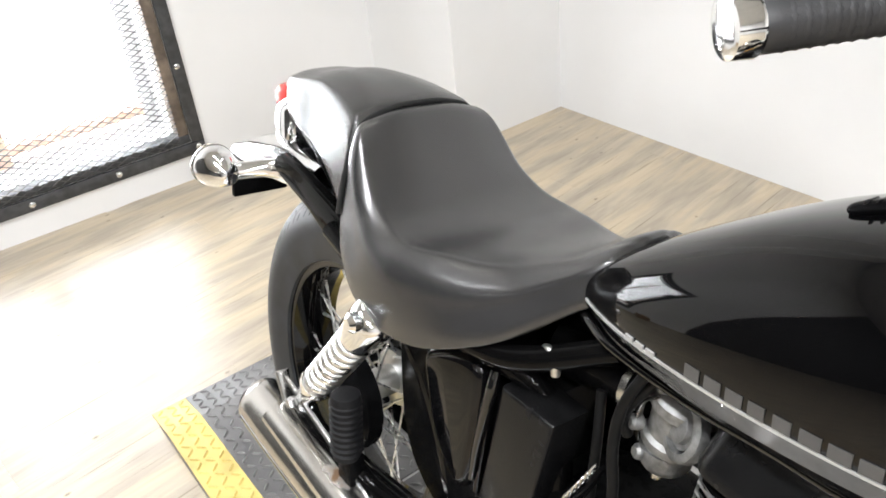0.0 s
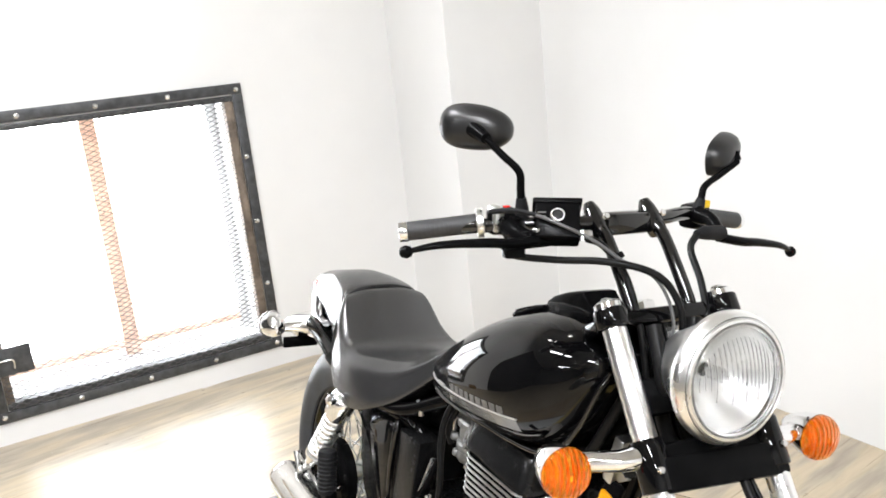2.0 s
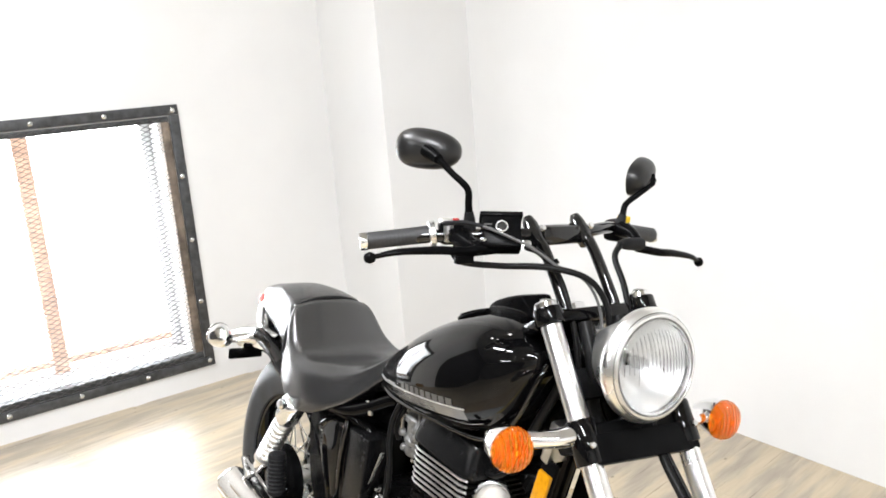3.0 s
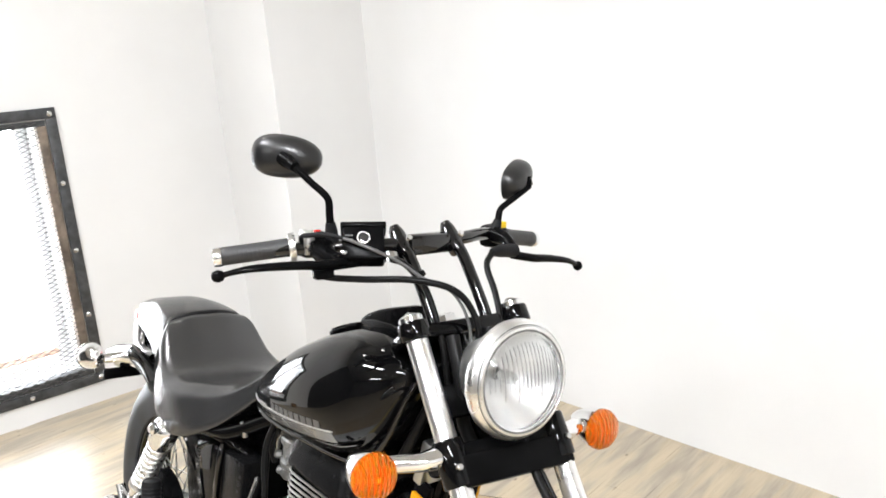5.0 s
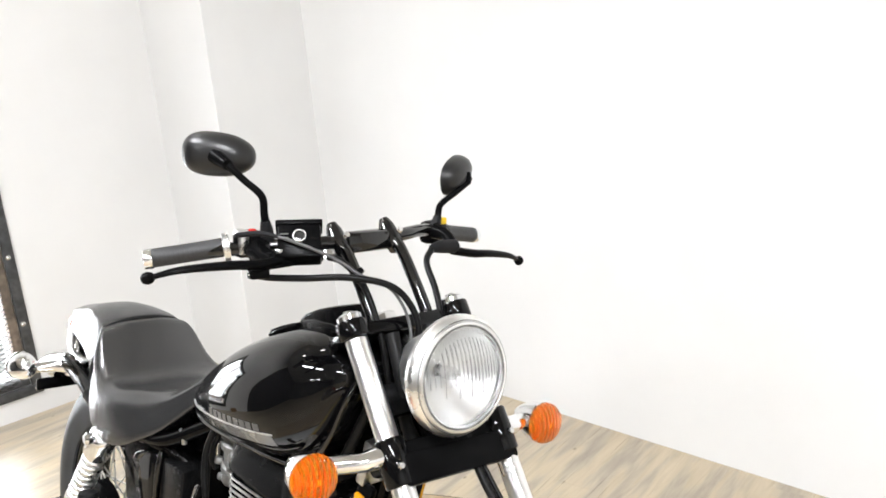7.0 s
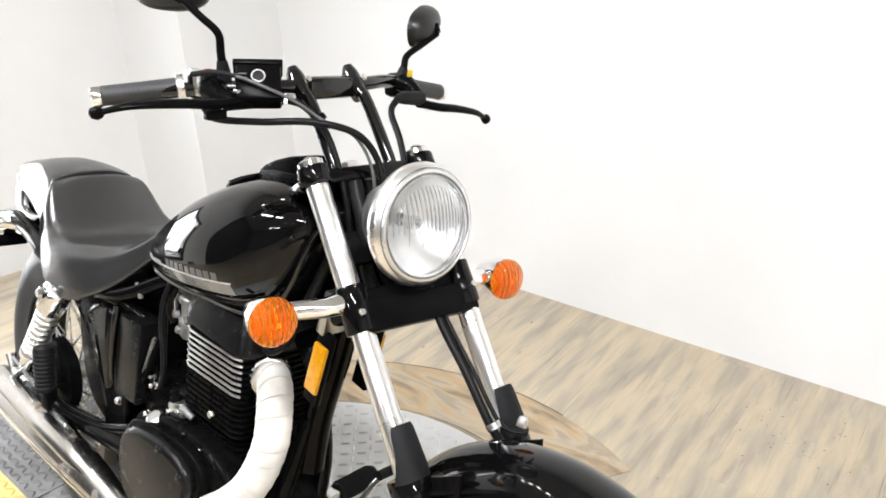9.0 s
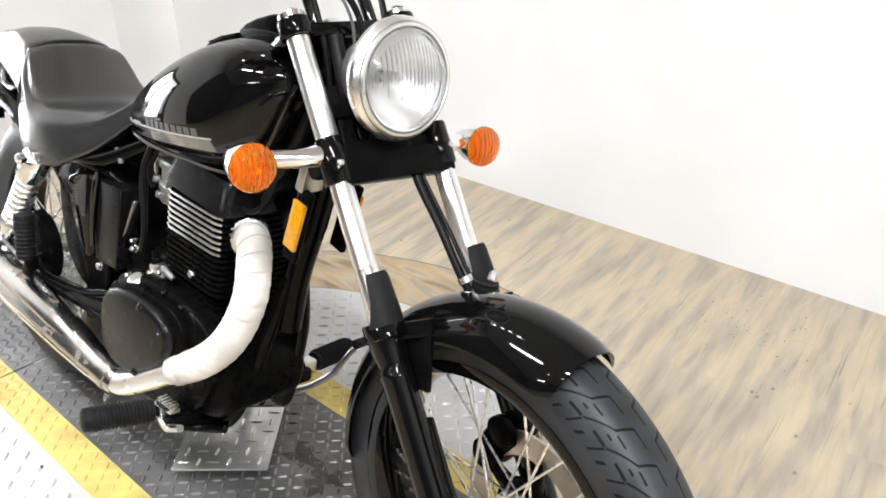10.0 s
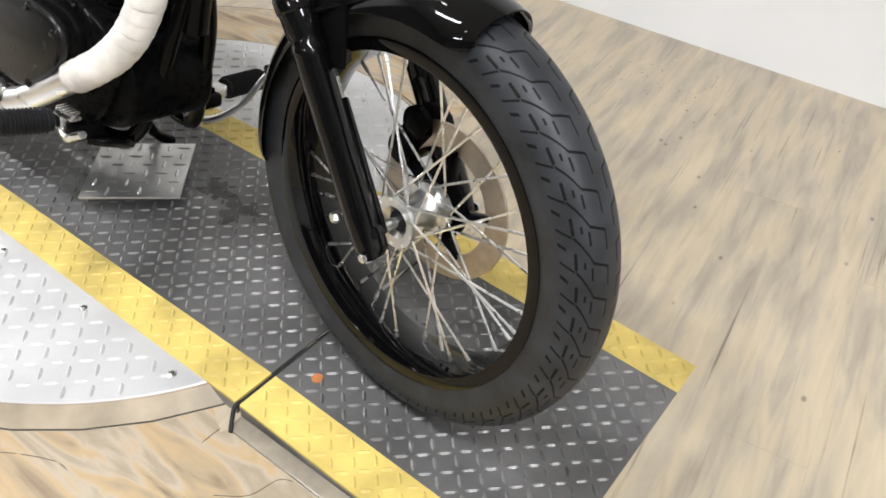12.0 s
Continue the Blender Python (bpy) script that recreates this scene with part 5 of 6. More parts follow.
mirror(-1, (0.917, -0.150, 1.118), (0.922, -0.160, 1.188), (0.893, -0.200, 1.236), (0.842, -0.192, 1.250), (0.80, -0.60, -0.05), 0.0575, 0.0345, radians(6))
mirror(1, (0.912, 0.175, 1.100), (0.906, 0.197, 1.150), (0.888, 0.278, 1.186), (0.860, 0.264, 1.200), (0.86, 0.50, -0.05), 0.0545, 0.0315, radians(-20))

# ------------------------------------------------------------ tank
def hull(stations, n=36, power=2.4):
    """A closed body of egg-shaped sections along x: (x, bottom, top, half width, height of the widest place, shoulder)."""
    rings = []
    for x, zb, zt, hwid, zm, pw in stations:
        ring = []
        for k in range(n):
            t = 2 * math.pi * k / n
            c, s = math.cos(t), math.sin(t)
            y = hwid * math.copysign(abs(c) ** (2 / pw), c)
            h = (zt - zm) if s > 0 else (zm - zb)
            ring.append((x, y, zm + h * math.copysign(abs(s) ** (2 / pw), s)))
        rings.append(ring)
    return skin(rings)


def eased(rows, n=4):
    """More stations between the given ones, on smooth curves."""
    out = []
    m = len(rows)
    for i in range(m - 1):
        p0, p1, p2, p3 = rows[max(i - 1, 0)], rows[i], rows[i + 1], rows[min(i + 2, m - 1)]
        for k in range(n):
            t = k / n
            out.append(tuple(0.5 * (2 * b + (c - a) * t + (2 * a - 5 * b + 4 * c - d) * t * t + (3 * b - a - 3 * c + d) * t ** 3) for a, b, c, d in zip(p0, p1, p2, p3)))
    out.append(rows[-1])
    return out


tank_rows = [
    (0.518, 0.744, 0.763, 0.0210, 0.753, 2.25),
    (0.528, 0.735, 0.776, 0.0510, 0.756, 2.25),
    (0.570, 0.726, 0.806, 0.0820, 0.766, 2.50),
    (0.640, 0.720, 0.853, 0.1125, 0.783, 2.55),
    (0.730, 0.717, 0.906, 0.1370, 0.807, 2.50),
    (0.830, 0.722, 0.946, 0.1530, 0.834, 2.45),
    (0.910, 0.736, 0.962, 0.1545, 0.852, 2.50),
    (0.965, 0.764, 0.962, 0.1460, 0.872, 2.50),
    (1.005, 0.806, 0.956, 0.1290, 0.889, 2.45),
    (1.036, 0.860, 0.946, 0.1020, 0.906, 2.35),
    (1.053, 0.893, 0.934, 0.0620, 0.915, 2.25),
    (1.059, 0.906, 0.925, 0.0300, 0.915, 2.25),
]
tank = back("fuel_tank", hull(eased(tank_rows, 5), 56), PAINT, "gloss black teardrop fuel tank", smooth=60)


def tank_half(x, z):
    """Half width of the tank at x and z."""
    rows = eased(tank_rows, 5)
    for a, b in zip(rows, rows[1:]):
        if a[0] <= x <= b[0]:
            u = (x - a[0]) / (b[0] - a[0] + 1e-9)
            _, zb, zt, hwid, zm, pw = [p + (q - p) * u for p, q in zip(a, b)]
            h = (zt - zm) if z > zm else (zm - zb)
            return hwid * max(0.0, 1 - abs((z - zm) / h) ** pw) ** (1 / pw)
    return 0.0


# silver pinstripe band along the lower flank, and the badge as plain bars
def flank(x0, x1, zline, h, proud, n=24):
    rings = []
    for i in range(n + 1):
        x = x0 + (x1 - x0) * i / n
        z = zline(x)
        lo, hi = tank_half(x, z), tank_half(x, z + h)
        rings.append([(x, -lo - proud, z), (x, -hi - proud, z + h), (x, -hi + 0.004, z + h), (x, -lo + 0.004, z)])
    return skin(rings)


def stripe_top(x):
    return 0.7617 + (x - 0.585) * 0.122


part("stripe", flank(0.562, 0.924, lambda x: stripe_top(x) - 0.0215, 0.020, 0.0012), mat("grey_stripe", (0.16, 0.16, 0.158), 0.25, 0.3, 0.1, 60, coat=0.6), tank, "grey stripe")
part("stripe_edge", flank(0.560, 0.926, lambda x: stripe_top(x) - 0.0014, 0.0026, 0.0016), mat("pale_line_decal", (0.42, 0.42, 0.41), 0.3, 0.2, 0.1, 40), tank, "pale line")
for k, wide in enumerate((0.0155, 0.016, 0.0155, 0.014, 0.0145, 0.016, 0.0165, 0.0155, 0.0155)):
    xa = 0.7150 + k * 0.0209
    part("badge_bar", flank(xa, xa + wide, lambda x: stripe_top(x) + 0.0022, 0.0125, 0.0010, 4), GREYBAR, tank, "grey badge bar")
for k in range(3):
    xa = 0.640 + k * 0.0145
    part("badge_bar", flank(xa, xa + 0.0105, lambda x: stripe_top(x) - 0.0005, 0.0055, 0.0020, 2), mat("pale_badge_decal", (0.34, 0.34, 0.33), 0.35) if k == 0 else bpy.data.materials["pale_badge_decal"], tank)
# lower seam of the tank
for side in (-1, 1):
    part("seam", tube([(0.535, side * 0.060, 0.738), (0.600, side * 0.082, 0.730), (0.70, side * 0.090, 0.728), (0.78, side * 0.091, 0.731), (0.84, side * 0.093, 0.733), (0.91, side * 0.095, 0.740), (0.950, side * 0.096, 0.754), (0.985, side * 0.096, 0.779), (1.014, side * 0.094, 0.822), (1.036, side * 0.088, 0.877), (1.048, side * 0.078, 0.908)], 0.0052, 12), BARBLK, tank, "black rolled bottom edge of the tank")
# console on top with the filler
con = part("console", hull([(0.829, 0.925, 0.956, 0.024, 0.947, 5), (0.833, 0.925, 0.963, 0.030, 0.950, 7), (0.850, 0.93, 0.974, 0.033, 0.957, 7), (0.880, 0.93, 0.986, 0.035, 0.964, 7), (0.916, 0.935, 0.996, 0.036, 0.970, 8), (0.924, 0.935, 0.996, 0.036, 0.970, 8), (0.926, 0.938, 0.994, 0.035, 0.970, 8), (0.944, 0.940, 0.978, 0.034, 0.967, 8), (0.949, 0.940, 0.970, 0.033, 0.962, 8)], 48), SATIN, tank, "black tank-top console", smooth=25)
part("console_step", hull([(0.842, 0.93, 0.962, 0.037, 0.952, 8), (0.880, 0.935, 0.970, 0.0395, 0.960, 8), (0.928, 0.938, 0.972, 0.0400, 0.962, 8), (0.946, 0.940, 0.968, 0.0380, 0.960, 8)], 40), HEADBLK, con, smooth=25)
latch = part("latch", tube([(0.764, -0.041, 0.920), (0.768, -0.041, 0.923), (0.790, -0.040, 0.933), (0.815, -0.038, 0.943), (0.838, -0.035, 0.951)], [0.006, 0.0095, 0.0115, 0.0115, 0.009], 14, flat=0.6), SATIN, con, "ribbed black latch tab")
for k in range(5):
    part("latch_rib", box(((0.775 + k * 0.008, -0.041 + k * 0.0003, 0.9325 + k * 0.0032), (0.0025, 0.020, 0.003), Matrix.Rotation(radians(-22), 4, "Y")), bevel=0.0008), HEADBLK, latch)


# ------------------------------------------------------------ seats
def padded(rows, n=6):
    """Cushion of smooth sections: (x, top, crest half width, crest height, side half width, side height, foot half width, foot height)."""
    rings = []
    for x, zt, wc, zc, wm, zm, wb, zb in rows:
        right = [(wc * 0.5, zt - (zt - zc) * 0.12), (wc * 0.9, zc + (zt - zc) * 0.25), (wc + (wm - wc) * 0.28, zc - (zc - zm) * 0.06), (wc + (wm - wc) * 0.86, zc - (zc - zm) * 0.46), (wm, zm), (wb, zb + (zm - zb) * 0.22), (wb * 0.93, zb), (wb * 0.5, zb + 0.006)]
        pts = [(0, zt)] + right + [(0, zb + 0.008)] + [(-y, z) for y, z in right[::-1]]
        rings.append([(x, y, z) for y, z in round_outline(pts, n)])
    return skin(rings)


seat_rows = [
    (0.166, 0.834, 0.084, 0.822, 0.104, 0.762, 0.112, 0.705),
    (0.172, 0.842, 0.094, 0.829, 0.112, 0.758, 0.122, 0.690),
    (0.195, 0.832, 0.105, 0.816, 0.126, 0.745, 0.135, 0.660),
    (0.235, 0.787, 0.113, 0.770, 0.140, 0.714, 0.147, 0.636),
    (0.265, 0.755, 0.120, 0.748, 0.149, 0.698, 0.151, 0.624),
    (0.295, 0.740, 0.123, 0.738, 0.153, 0.688, 0.152, 0.617),
    (0.335, 0.734, 0.124, 0.735, 0.153, 0.684, 0.151, 0.616),
    (0.380, 0.738, 0.108, 0.740, 0.146, 0.688, 0.147, 0.626),
    (0.430, 0.744, 0.088, 0.745, 0.132, 0.696, 0.138, 0.648),
    (0.480, 0.760, 0.060, 0.759, 0.108, 0.718, 0.116, 0.676),
    (0.520, 0.784, 0.044, 0.780, 0.088, 0.746, 0.094, 0.710),
    (0.550, 0.806, 0.036, 0.800, 0.074, 0.768, 0.078, 0.738),
    (0.568, 0.816, 0.030, 0.810, 0.062, 0.782, 0.066, 0.752),
    (0.576, 0.814, 0.020, 0.806, 0.044, 0.790, 0.048, 0.770),
]
seat = back("rider_seat", padded(eased(seat_rows, 4)), VINYL, "black vinyl rider seat", smooth=75)
pill_rows = [
    (-0.114, 0.818, 0.028, 0.813, 0.036, 0.803, 0.036, 0.790),
    (-0.106, 0.828, 0.046, 0.821, 0.053, 0.806, 0.053, 0.782),
    (-0.082, 0.837, 0.056, 0.828, 0.064, 0.806, 0.066, 0.774),
    (-0.040, 0.844, 0.061, 0.835, 0.071, 0.806, 0.074, 0.766),
    (0.020, 0.857, 0.064, 0.846, 0.076, 0.806, 0.081, 0.756),
    (0.080, 0.858, 0.074, 0.846, 0.088, 0.798, 0.094, 0.742),
    (0.140, 0.850, 0.086, 0.837, 0.102, 0.778, 0.109, 0.715),
    (0.160, 0.843, 0.090, 0.829, 0.107, 0.768, 0.115, 0.702),
    (0.165, 0.832, 0.086, 0.820, 0.105, 0.762, 0.112, 0.702),
]
back("pillion_seat", padded(eased(pill_rows, 4)), VINYL, "black vinyl passenger pad", smooth=75)
part("piping", tube([(0.1655, y, z) for y, z in [(-0.122, 0.71), (-0.112, 0.768), (-0.090, 0.824), (-0.045, 0.842), (0, 0.845), (0.045, 0.842), (0.090, 0.824), (0.112, 0.768), (0.122, 0.71)]], 0.0034, 8), SEAM, seat, "black seam")
back("seat_pan", hull([(-0.14, 0.755, 0.77, 0.04, 0.762, 4), (0.0, 0.735, 0.755, 0.07, 0.745, 4), (0.2, 0.655, 0.70, 0.105, 0.68, 4), (0.4, 0.645, 0.69, 0.10, 0.67, 4), (0.52, 0.705, 0.730, 0.03, 0.718, 4)], 24), SATIN)

# ------------------------------------------------------------ tail
tail = back("tail_lamp", hull([(-0.173, 0.705, 0.745, 0.032, 0.72, 4), (-0.166, 0.695, 0.772, 0.046, 0.728, 4), (-0.138, 0.690, 0.786, 0.050, 0.735, 4), (-0.114, 0.69, 0.788, 0.046, 0.735, 4), (-0.108, 0.70, 0.78, 0.040, 0.735, 4)], 32), CHROME, "chrome tail lamp housing")
part("red_lens", hull([(-0.190, 0.765, 0.780, 0.022, 0.772, 3), (-0.184, 0.758, 0.788, 0.036, 0.772, 4), (-0.168, 0.752, 0.797, 0.042, 0.772, 4), (-0.146, 0.758, 0.797, 0.038, 0.775, 4)], 28), RED, tail, "red tail lamp lens")
part("gasket", box(((-0.100, 0, 0.752), (0.018, 0.075, 0.050)), bevel=0.004), RUBBER, tail)
back("tail_cover", hull([(-0.305, 0.640, 0.652, 0.045, 0.647, 3), (-0.297, 0.625, 0.664, 0.070, 0.647, 3), (-0.23, 0.615, 0.692, 0.080, 0.655, 3), (-0.12, 0.640, 0.715, 0.082, 0.68, 3), (0.02, 0.660, 0.725, 0.080, 0.70, 3)], 36), CHROME, "chrome rear mudguard cap")
for side in (-1, 1):
    y0, y1 = sorted((side * 0.086, side * 0.104))
    st = back("mudguard_strut", prism([(-0.060, 0.700), (-0.052, 0.722), (-0.030, 0.729), (0.045, 0.716), (0.205, 0.678), (0.262, 0.640), (0.268, 0.612), (0.225, 0.604), (0.147, 0.624), (0.05, 0.668), (-0.036, 0.690)], y0, y1, 0.004), FRAMEBLK, "black mudguard strut")
    for bx_, bz_ in ((0.192, 0.667), (0.212, 0.641)):
        part("strut_bolt", turned([(0, 0.011), (0.003, 0.011), (0.0035, 0.0085), (0.010, 0.0085), (0.014, 0.005)], (bx_, side * 0.104, bz_), (0, side, 0), 14), STEEL, st)
plate = back("plate_bracket", box(((-0.215, -0.055, 0.610), (0.012, 0.10, 0.030)), ((-0.17, -0.01, 0.628), (0.08, 0.03, 0.012)), bevel=0.003), SATIN, "black number plate bracket")
part("bracket_slot", box(((-0.222, -0.062, 0.612), (0.003, 0.07, 0.014)), bevel=0.001), STEEL, plate)

# ------------------------------------------------------------ shocks, swing arm
for side in (-1, 1):
    top, low = Vector((0.288, side * 0.140, 0.620)), Vector((0.095, side * 0.138, 0.378))
    ax = (low - top)
    L = ax.length
    ax.normalize()
    shock = back("shock_absorber", turned([(-0.014, 0.014), (-0.010, 0.024), (-0.002, 0.0300), (0.004, 0.0310), (0.052, 0.0305), (0.060, 0.0280), (0.064, 0.018), (0.10, 0.017), (L * 0.72, 0.017), (L * 0.80, 0.020), (L * 0.96, 0.018), (L, 0.012)], top, ax, 32), CHROME, "chrome rear shock absorber")
    _, u, v = basis(ax)
    coil = []
    turns = 8
    for k in range(turns * 14 + 1):
        a = 2 * math.pi * k / 14
        coil.append(top + ax * (0.068 + (L * 0.74 - 0.068) * k / (turns * 14)) + 0.0205 * (math.cos(a) * u + math.sin(a) * v))
    part("spring", tube(coil, 0.0062, 10, straight=True), SPRINGM, shock, "chrome coil spring")
    part("spring_seat", turned([(L * 0.735, 0.020), (L * 0.74, 0.0275), (L * 0.775, 0.0275), (L * 0.79, 0.020)], top, ax, 28), CHROME, shock)
    part("top_bolt", turned([(0, 0.013), (0.010, 0.013), (0.016, 0.008)], top + Vector((0, side * 0.026, 0.002)), (0, side, 0), 16), CHROME, shock, "chrome dome nut")
    part("low_bolt", bolt(low + Vector((0, side * 0.014, 0)), (0, side, 0), 0.010, 0.014), STEEL, shock)
    back("swing_arm", tube([(0.56, side * 0.105, 0.345), (0.35, side * 0.112, 0.335), (0.20, side * 0.118, 0.322), (0.07, side * 0.118, 0.308)], [0.022, 0.021, 0.020, 0.017], 16), FRAMEBLK, "black swing arm")
    # passenger peg, folded up
    peg = back("passenger_peg", turned([(0, 0.010), (0.002, 0.0195), (0.010, 0.0205), (0.095, 0.0215), (0.102, 0.020), (0.104, 0.012)], (0.252, side * 0.156, 0.384), (-0.06, 0, 1), 24), RUBBER, "black ribbed passenger peg, folded up")
    for k in range(9):
        part("peg_rib", ring_body([(0.010 + k * 0.0095, 0.0205), (0.0125 + k * 0.0095, 0.0232), (0.0155 + k * 0.0095, 0.0205)], (0.252, side * 0.156, 0.384), (-0.06, 0, 1), 22), RUBBER, peg)
    part("peg_hinge", box(((0.254, side * 0.150, 0.368), (0.034, 0.026, 0.050)), bevel=0.005), SATIN, peg)
    back("peg_bracket", tube([(0.254, side * 0.14, 0.356), (0.30, side * 0.13, 0.345), (0.42, side * 0.11, 0.35), (0.58, side * 0.085, 0.40)], [0.016, 0.014, 0.014, 0.014], 12), FRAMEBLK)
    back("axle_adjuster", box(((0.06, side * 0.125, 0.308), (0.07, 0.012, 0.030)), bevel=0.004), STEEL)
    back("axle_nut", bolt(RW + Vector((0, side * 0.132, 0)), (0, side, 0), 0.016, 0.018), STEEL)
# brake arm and rod on the drum
back("brake_arm", tube([(0.045, -0.150, 0.405), (0.06, -0.150, 0.37), (0.075, -0.148, 0.33)], [0.012, 0.009, 0.009], 10, flat=0.5), STEEL, "bright brake arm")
back("brake_rod", tube([(0.06, -0.15, 0.40), (0.30, -0.15, 0.34), (0.62, -0.16, 0.26)], 0.0045, 8), STEEL, "bright brake rod")
back("brake_rod_spring", tube([Vector((0.30 + 0.0022 * k, -0.15 + 0.008 * math.cos(k * 1.2), 0.34 - 0.0006 * k + 0.008 * math.sin(k * 1.2))) for k in range(46)], 0.0016, 6, straight=True), STEEL)
back("drive_belt_guard", prism(round_outline([(0.02, 0.33), (0.1, 0.37), (0.3, 0.40), (0.55, 0.43), (0.55, 0.40), (0.3, 0.365), (0.1, 0.335)]), 0.095, 0.12, 0.004), SATIN)

# ------------------------------------------------------------ exhaust
head_pts = [(0.896, -0.045, 0.620), (0.938, -0.064, 0.624), (0.970, -0.084, 0.602), (0.985, -0.102, 0.540), (0.960, -0.117, 0.466), (0.904, -0.128, 0.404), (0.830, -0.136, 0.355)]
pipe = back("exhaust_header", tube(head_pts, 0.0285, 24), WRAP, "exhaust header in white heat wrap")
path = smooth_path(head_pts, 24)
wrapb = bmesh.new()
_ax = None
spiral = []
acc = 0.0
for i in range(len(path) - 1):
    d = (path[i + 1] - path[i])
    if i < 8:
        continue
    dn = d.normalized()
    if _ax is None:
        _ax = basis(dn)[1]
    _ax = (_ax - dn * _ax.dot(dn)).normalized()
    b2 = dn.cross(_ax)
    for sub_k in range(6):
        acc += d.length / 6
        a = acc / 0.023 * 2 * math.pi
        q = path[i] + d * (sub_k / 6)
        spiral.append((q, dn, math.cos(a) * _ax + math.sin(a) * b2))
rings = []
for q, dn, rd in spiral:
    rings.append([q + rd * 0.0280 - dn * 0.0122, q + rd * 0.0287 - dn * 0.0116, q + rd * 0.0300 + dn * 0.0112, q + rd * 0.0283 + dn * 0.0116])
part("heat_wrap", skin(rings, wrapb), WRAP, pipe, "spiral white fabric heat wrap", smooth=50)
part("exhaust_flange", turned([(0, 0.036), (0.010, 0.036), (0.014, 0.030)], (0.908, -0.048, 0.621), Vector((0.8, -0.6, 0)), 24), STEEL, pipe)
for dy, dz in ((0.034, 0.034), (-0.040, -0.040)):
    part("flange_bolt", bolt((0.920 + 0.6 * -dy * 0.5, -0.052 + dy * 0.8, 0.621 + dz * 0.6), (0.8, -0.6, 0), 0.008, 0.020), STEEL, pipe)
part("chrome_pipe", tube([(0.840, -0.135, 0.361), (0.790, -0.138, 0.331), (0.715, -0.142, 0.285), (0.665, -0.146, 0.257), (0.63, -0.149, 0.246), (0.585, -0.152, 0.248)], 0.0245, 24), FORKCHROME, pipe, "chrome exhaust pipe")
muff = back("muffler", tube([(0.640, -0.149, 0.245), (0.625, -0.150, 0.246), (0.590, -0.152, 0.250), (0.52, -0.154, 0.260), (0.42, -0.156, 0.276), (0.28, -0.157, 0.291), (0.12, -0.157, 0.303), (0.0, -0.157, 0.312), (-0.012, -0.157, 0.313)], [0.025, 0.027, 0.0290, 0.0345, 0.0410, 0.0450, 0.0455, 0.0445, 0.040], 40), MUFFCHROME, "chrome muffler")
part("muffler_clamp", ring_body([(-0.010, 0.0305), (0.010, 0.0295), (0.010, 0.0255), (-0.010, 0.0255)], (0.612, -0.151, 0.248), (1, 0, -0.15), 28), STEEL, muff)
part("clamp_bolt", bolt((0.612, -0.160, 0.214), (0, -0.4, -1), 0.006, 0.016), STEEL, muff)
part("end_hole", turned([(0, 0.020), (0.004, 0.020), (0.005, 0.017)], (-0.012, -0.157, 0.313), (-1, 0, 0.1), 24), SATIN, muff)
part("muffler_seam", tube([(0.58, -0.182, 0.248), (0.46, -0.1925, 0.266), (0.38, -0.1985, 0.278), (0.28, -0.2015, 0.288), (0.12, -0.2020, 0.300), (0.0, -0.2010, 0.310)], 0.0026, 8), CHROME, muff)
part("heat_shield", tube([(0.56, -0.160, 0.268), (0.42, -0.164, 0.300), (0.27, -0.166, 0.320), (0.06, -0.165, 0.338)], [0.010, 0.028, 0.031, 0.028], 20, flat=0.8), MUFFCHROME, muff, "chrome heat shield")
part("hanger", tube([(0.20, -0.135, 0.345), (0.22, -0.128, 0.372), (0.25, -0.120, 0.390)], [0.010, 0.009, 0.009], 10, flat=0.5), SATIN, muff)

# ------------------------------------------------------------ engine
CYL = Matrix.Translation((0.795, 0, 0.40)) @ Matrix.Rotation(radians(4), 4, "Y")
eng = back("crankcase", prism(round_outline([(0.56, 0.24), (0.58, 0.40), (0.68, 0.45), (0.80, 0.46), (0.89, 0.45), (0.945, 0.40), (0.950, 0.33), (0.915, 0.285), (0.80, 0.258), (0.66, 0.248)]), -0.115, 0.060, 0.012), ENGBLK, "black crankcase")
part("sump", prism(round_outline([(0.62, 0.225), (0.64, 0.26), (0.78, 0.27), (0.84, 0.27), (0.82, 0.245), (0.74, 0.220)]), -0.08, 0.06, 0.008), ENGBLK, eng)
part("gearbox", box(((0.585, 0.01, 0.385), (0.13, 0.17, 0.26)), bevel=0.02), ENGBLK, eng)
part("cylinder", prism(rounded_rect(0, 0.12, 0.13, 0.30, 0.012), -0.075, 0.075, 0.006), ENGBLK, eng, "", CYL)
nf = 21
for k in range(nf):
    z = 0.035 + k * 0.0112
    bright = k >= nf - 7
    w = 0.178 if k > 6 else 0.150
    bm = bmesh.new()
    o = rounded_rect(0.0, 0.0, w, 0.205 if k > 6 else 0.18, 0.022)
    skin([[(x, y, z) for x, y in o], [(x, y, z + 0.0042) for x, y in o]], bm)
    fin = part("fin", bm, ENGBLK, eng, "", CYL)
    # polished edges omitted on the front face to imitate the shade there
    if bright:
        pts = [(x, y, z + 0.0021) for x, y in ((w / 2 - 0.0065, -0.096), (w / 2 - 0.022, -0.1025), (-w / 2 + 0.022, -0.1025), (-w / 2 + 0.0065, -0.096), (-w / 2, -0.0805), (-w / 2, -0.050))]
        part("fin_edge", tube(pts, 0.0024, 8, straight=True), ALU, fin, "polished fin edge")
bm = bmesh.new()
cover = [(0.165, 0.195, 0.268), (0.188, 0.210, 0.271), (0.189, 0.210, 0.276), (0.186, 0.206, 0.284), (0.180, 0.196, 0.305), (0.174, 0.186, 0.322), (0.168, 0.178, 0.330), (0.154, 0.162, 0.335)]
rings = []
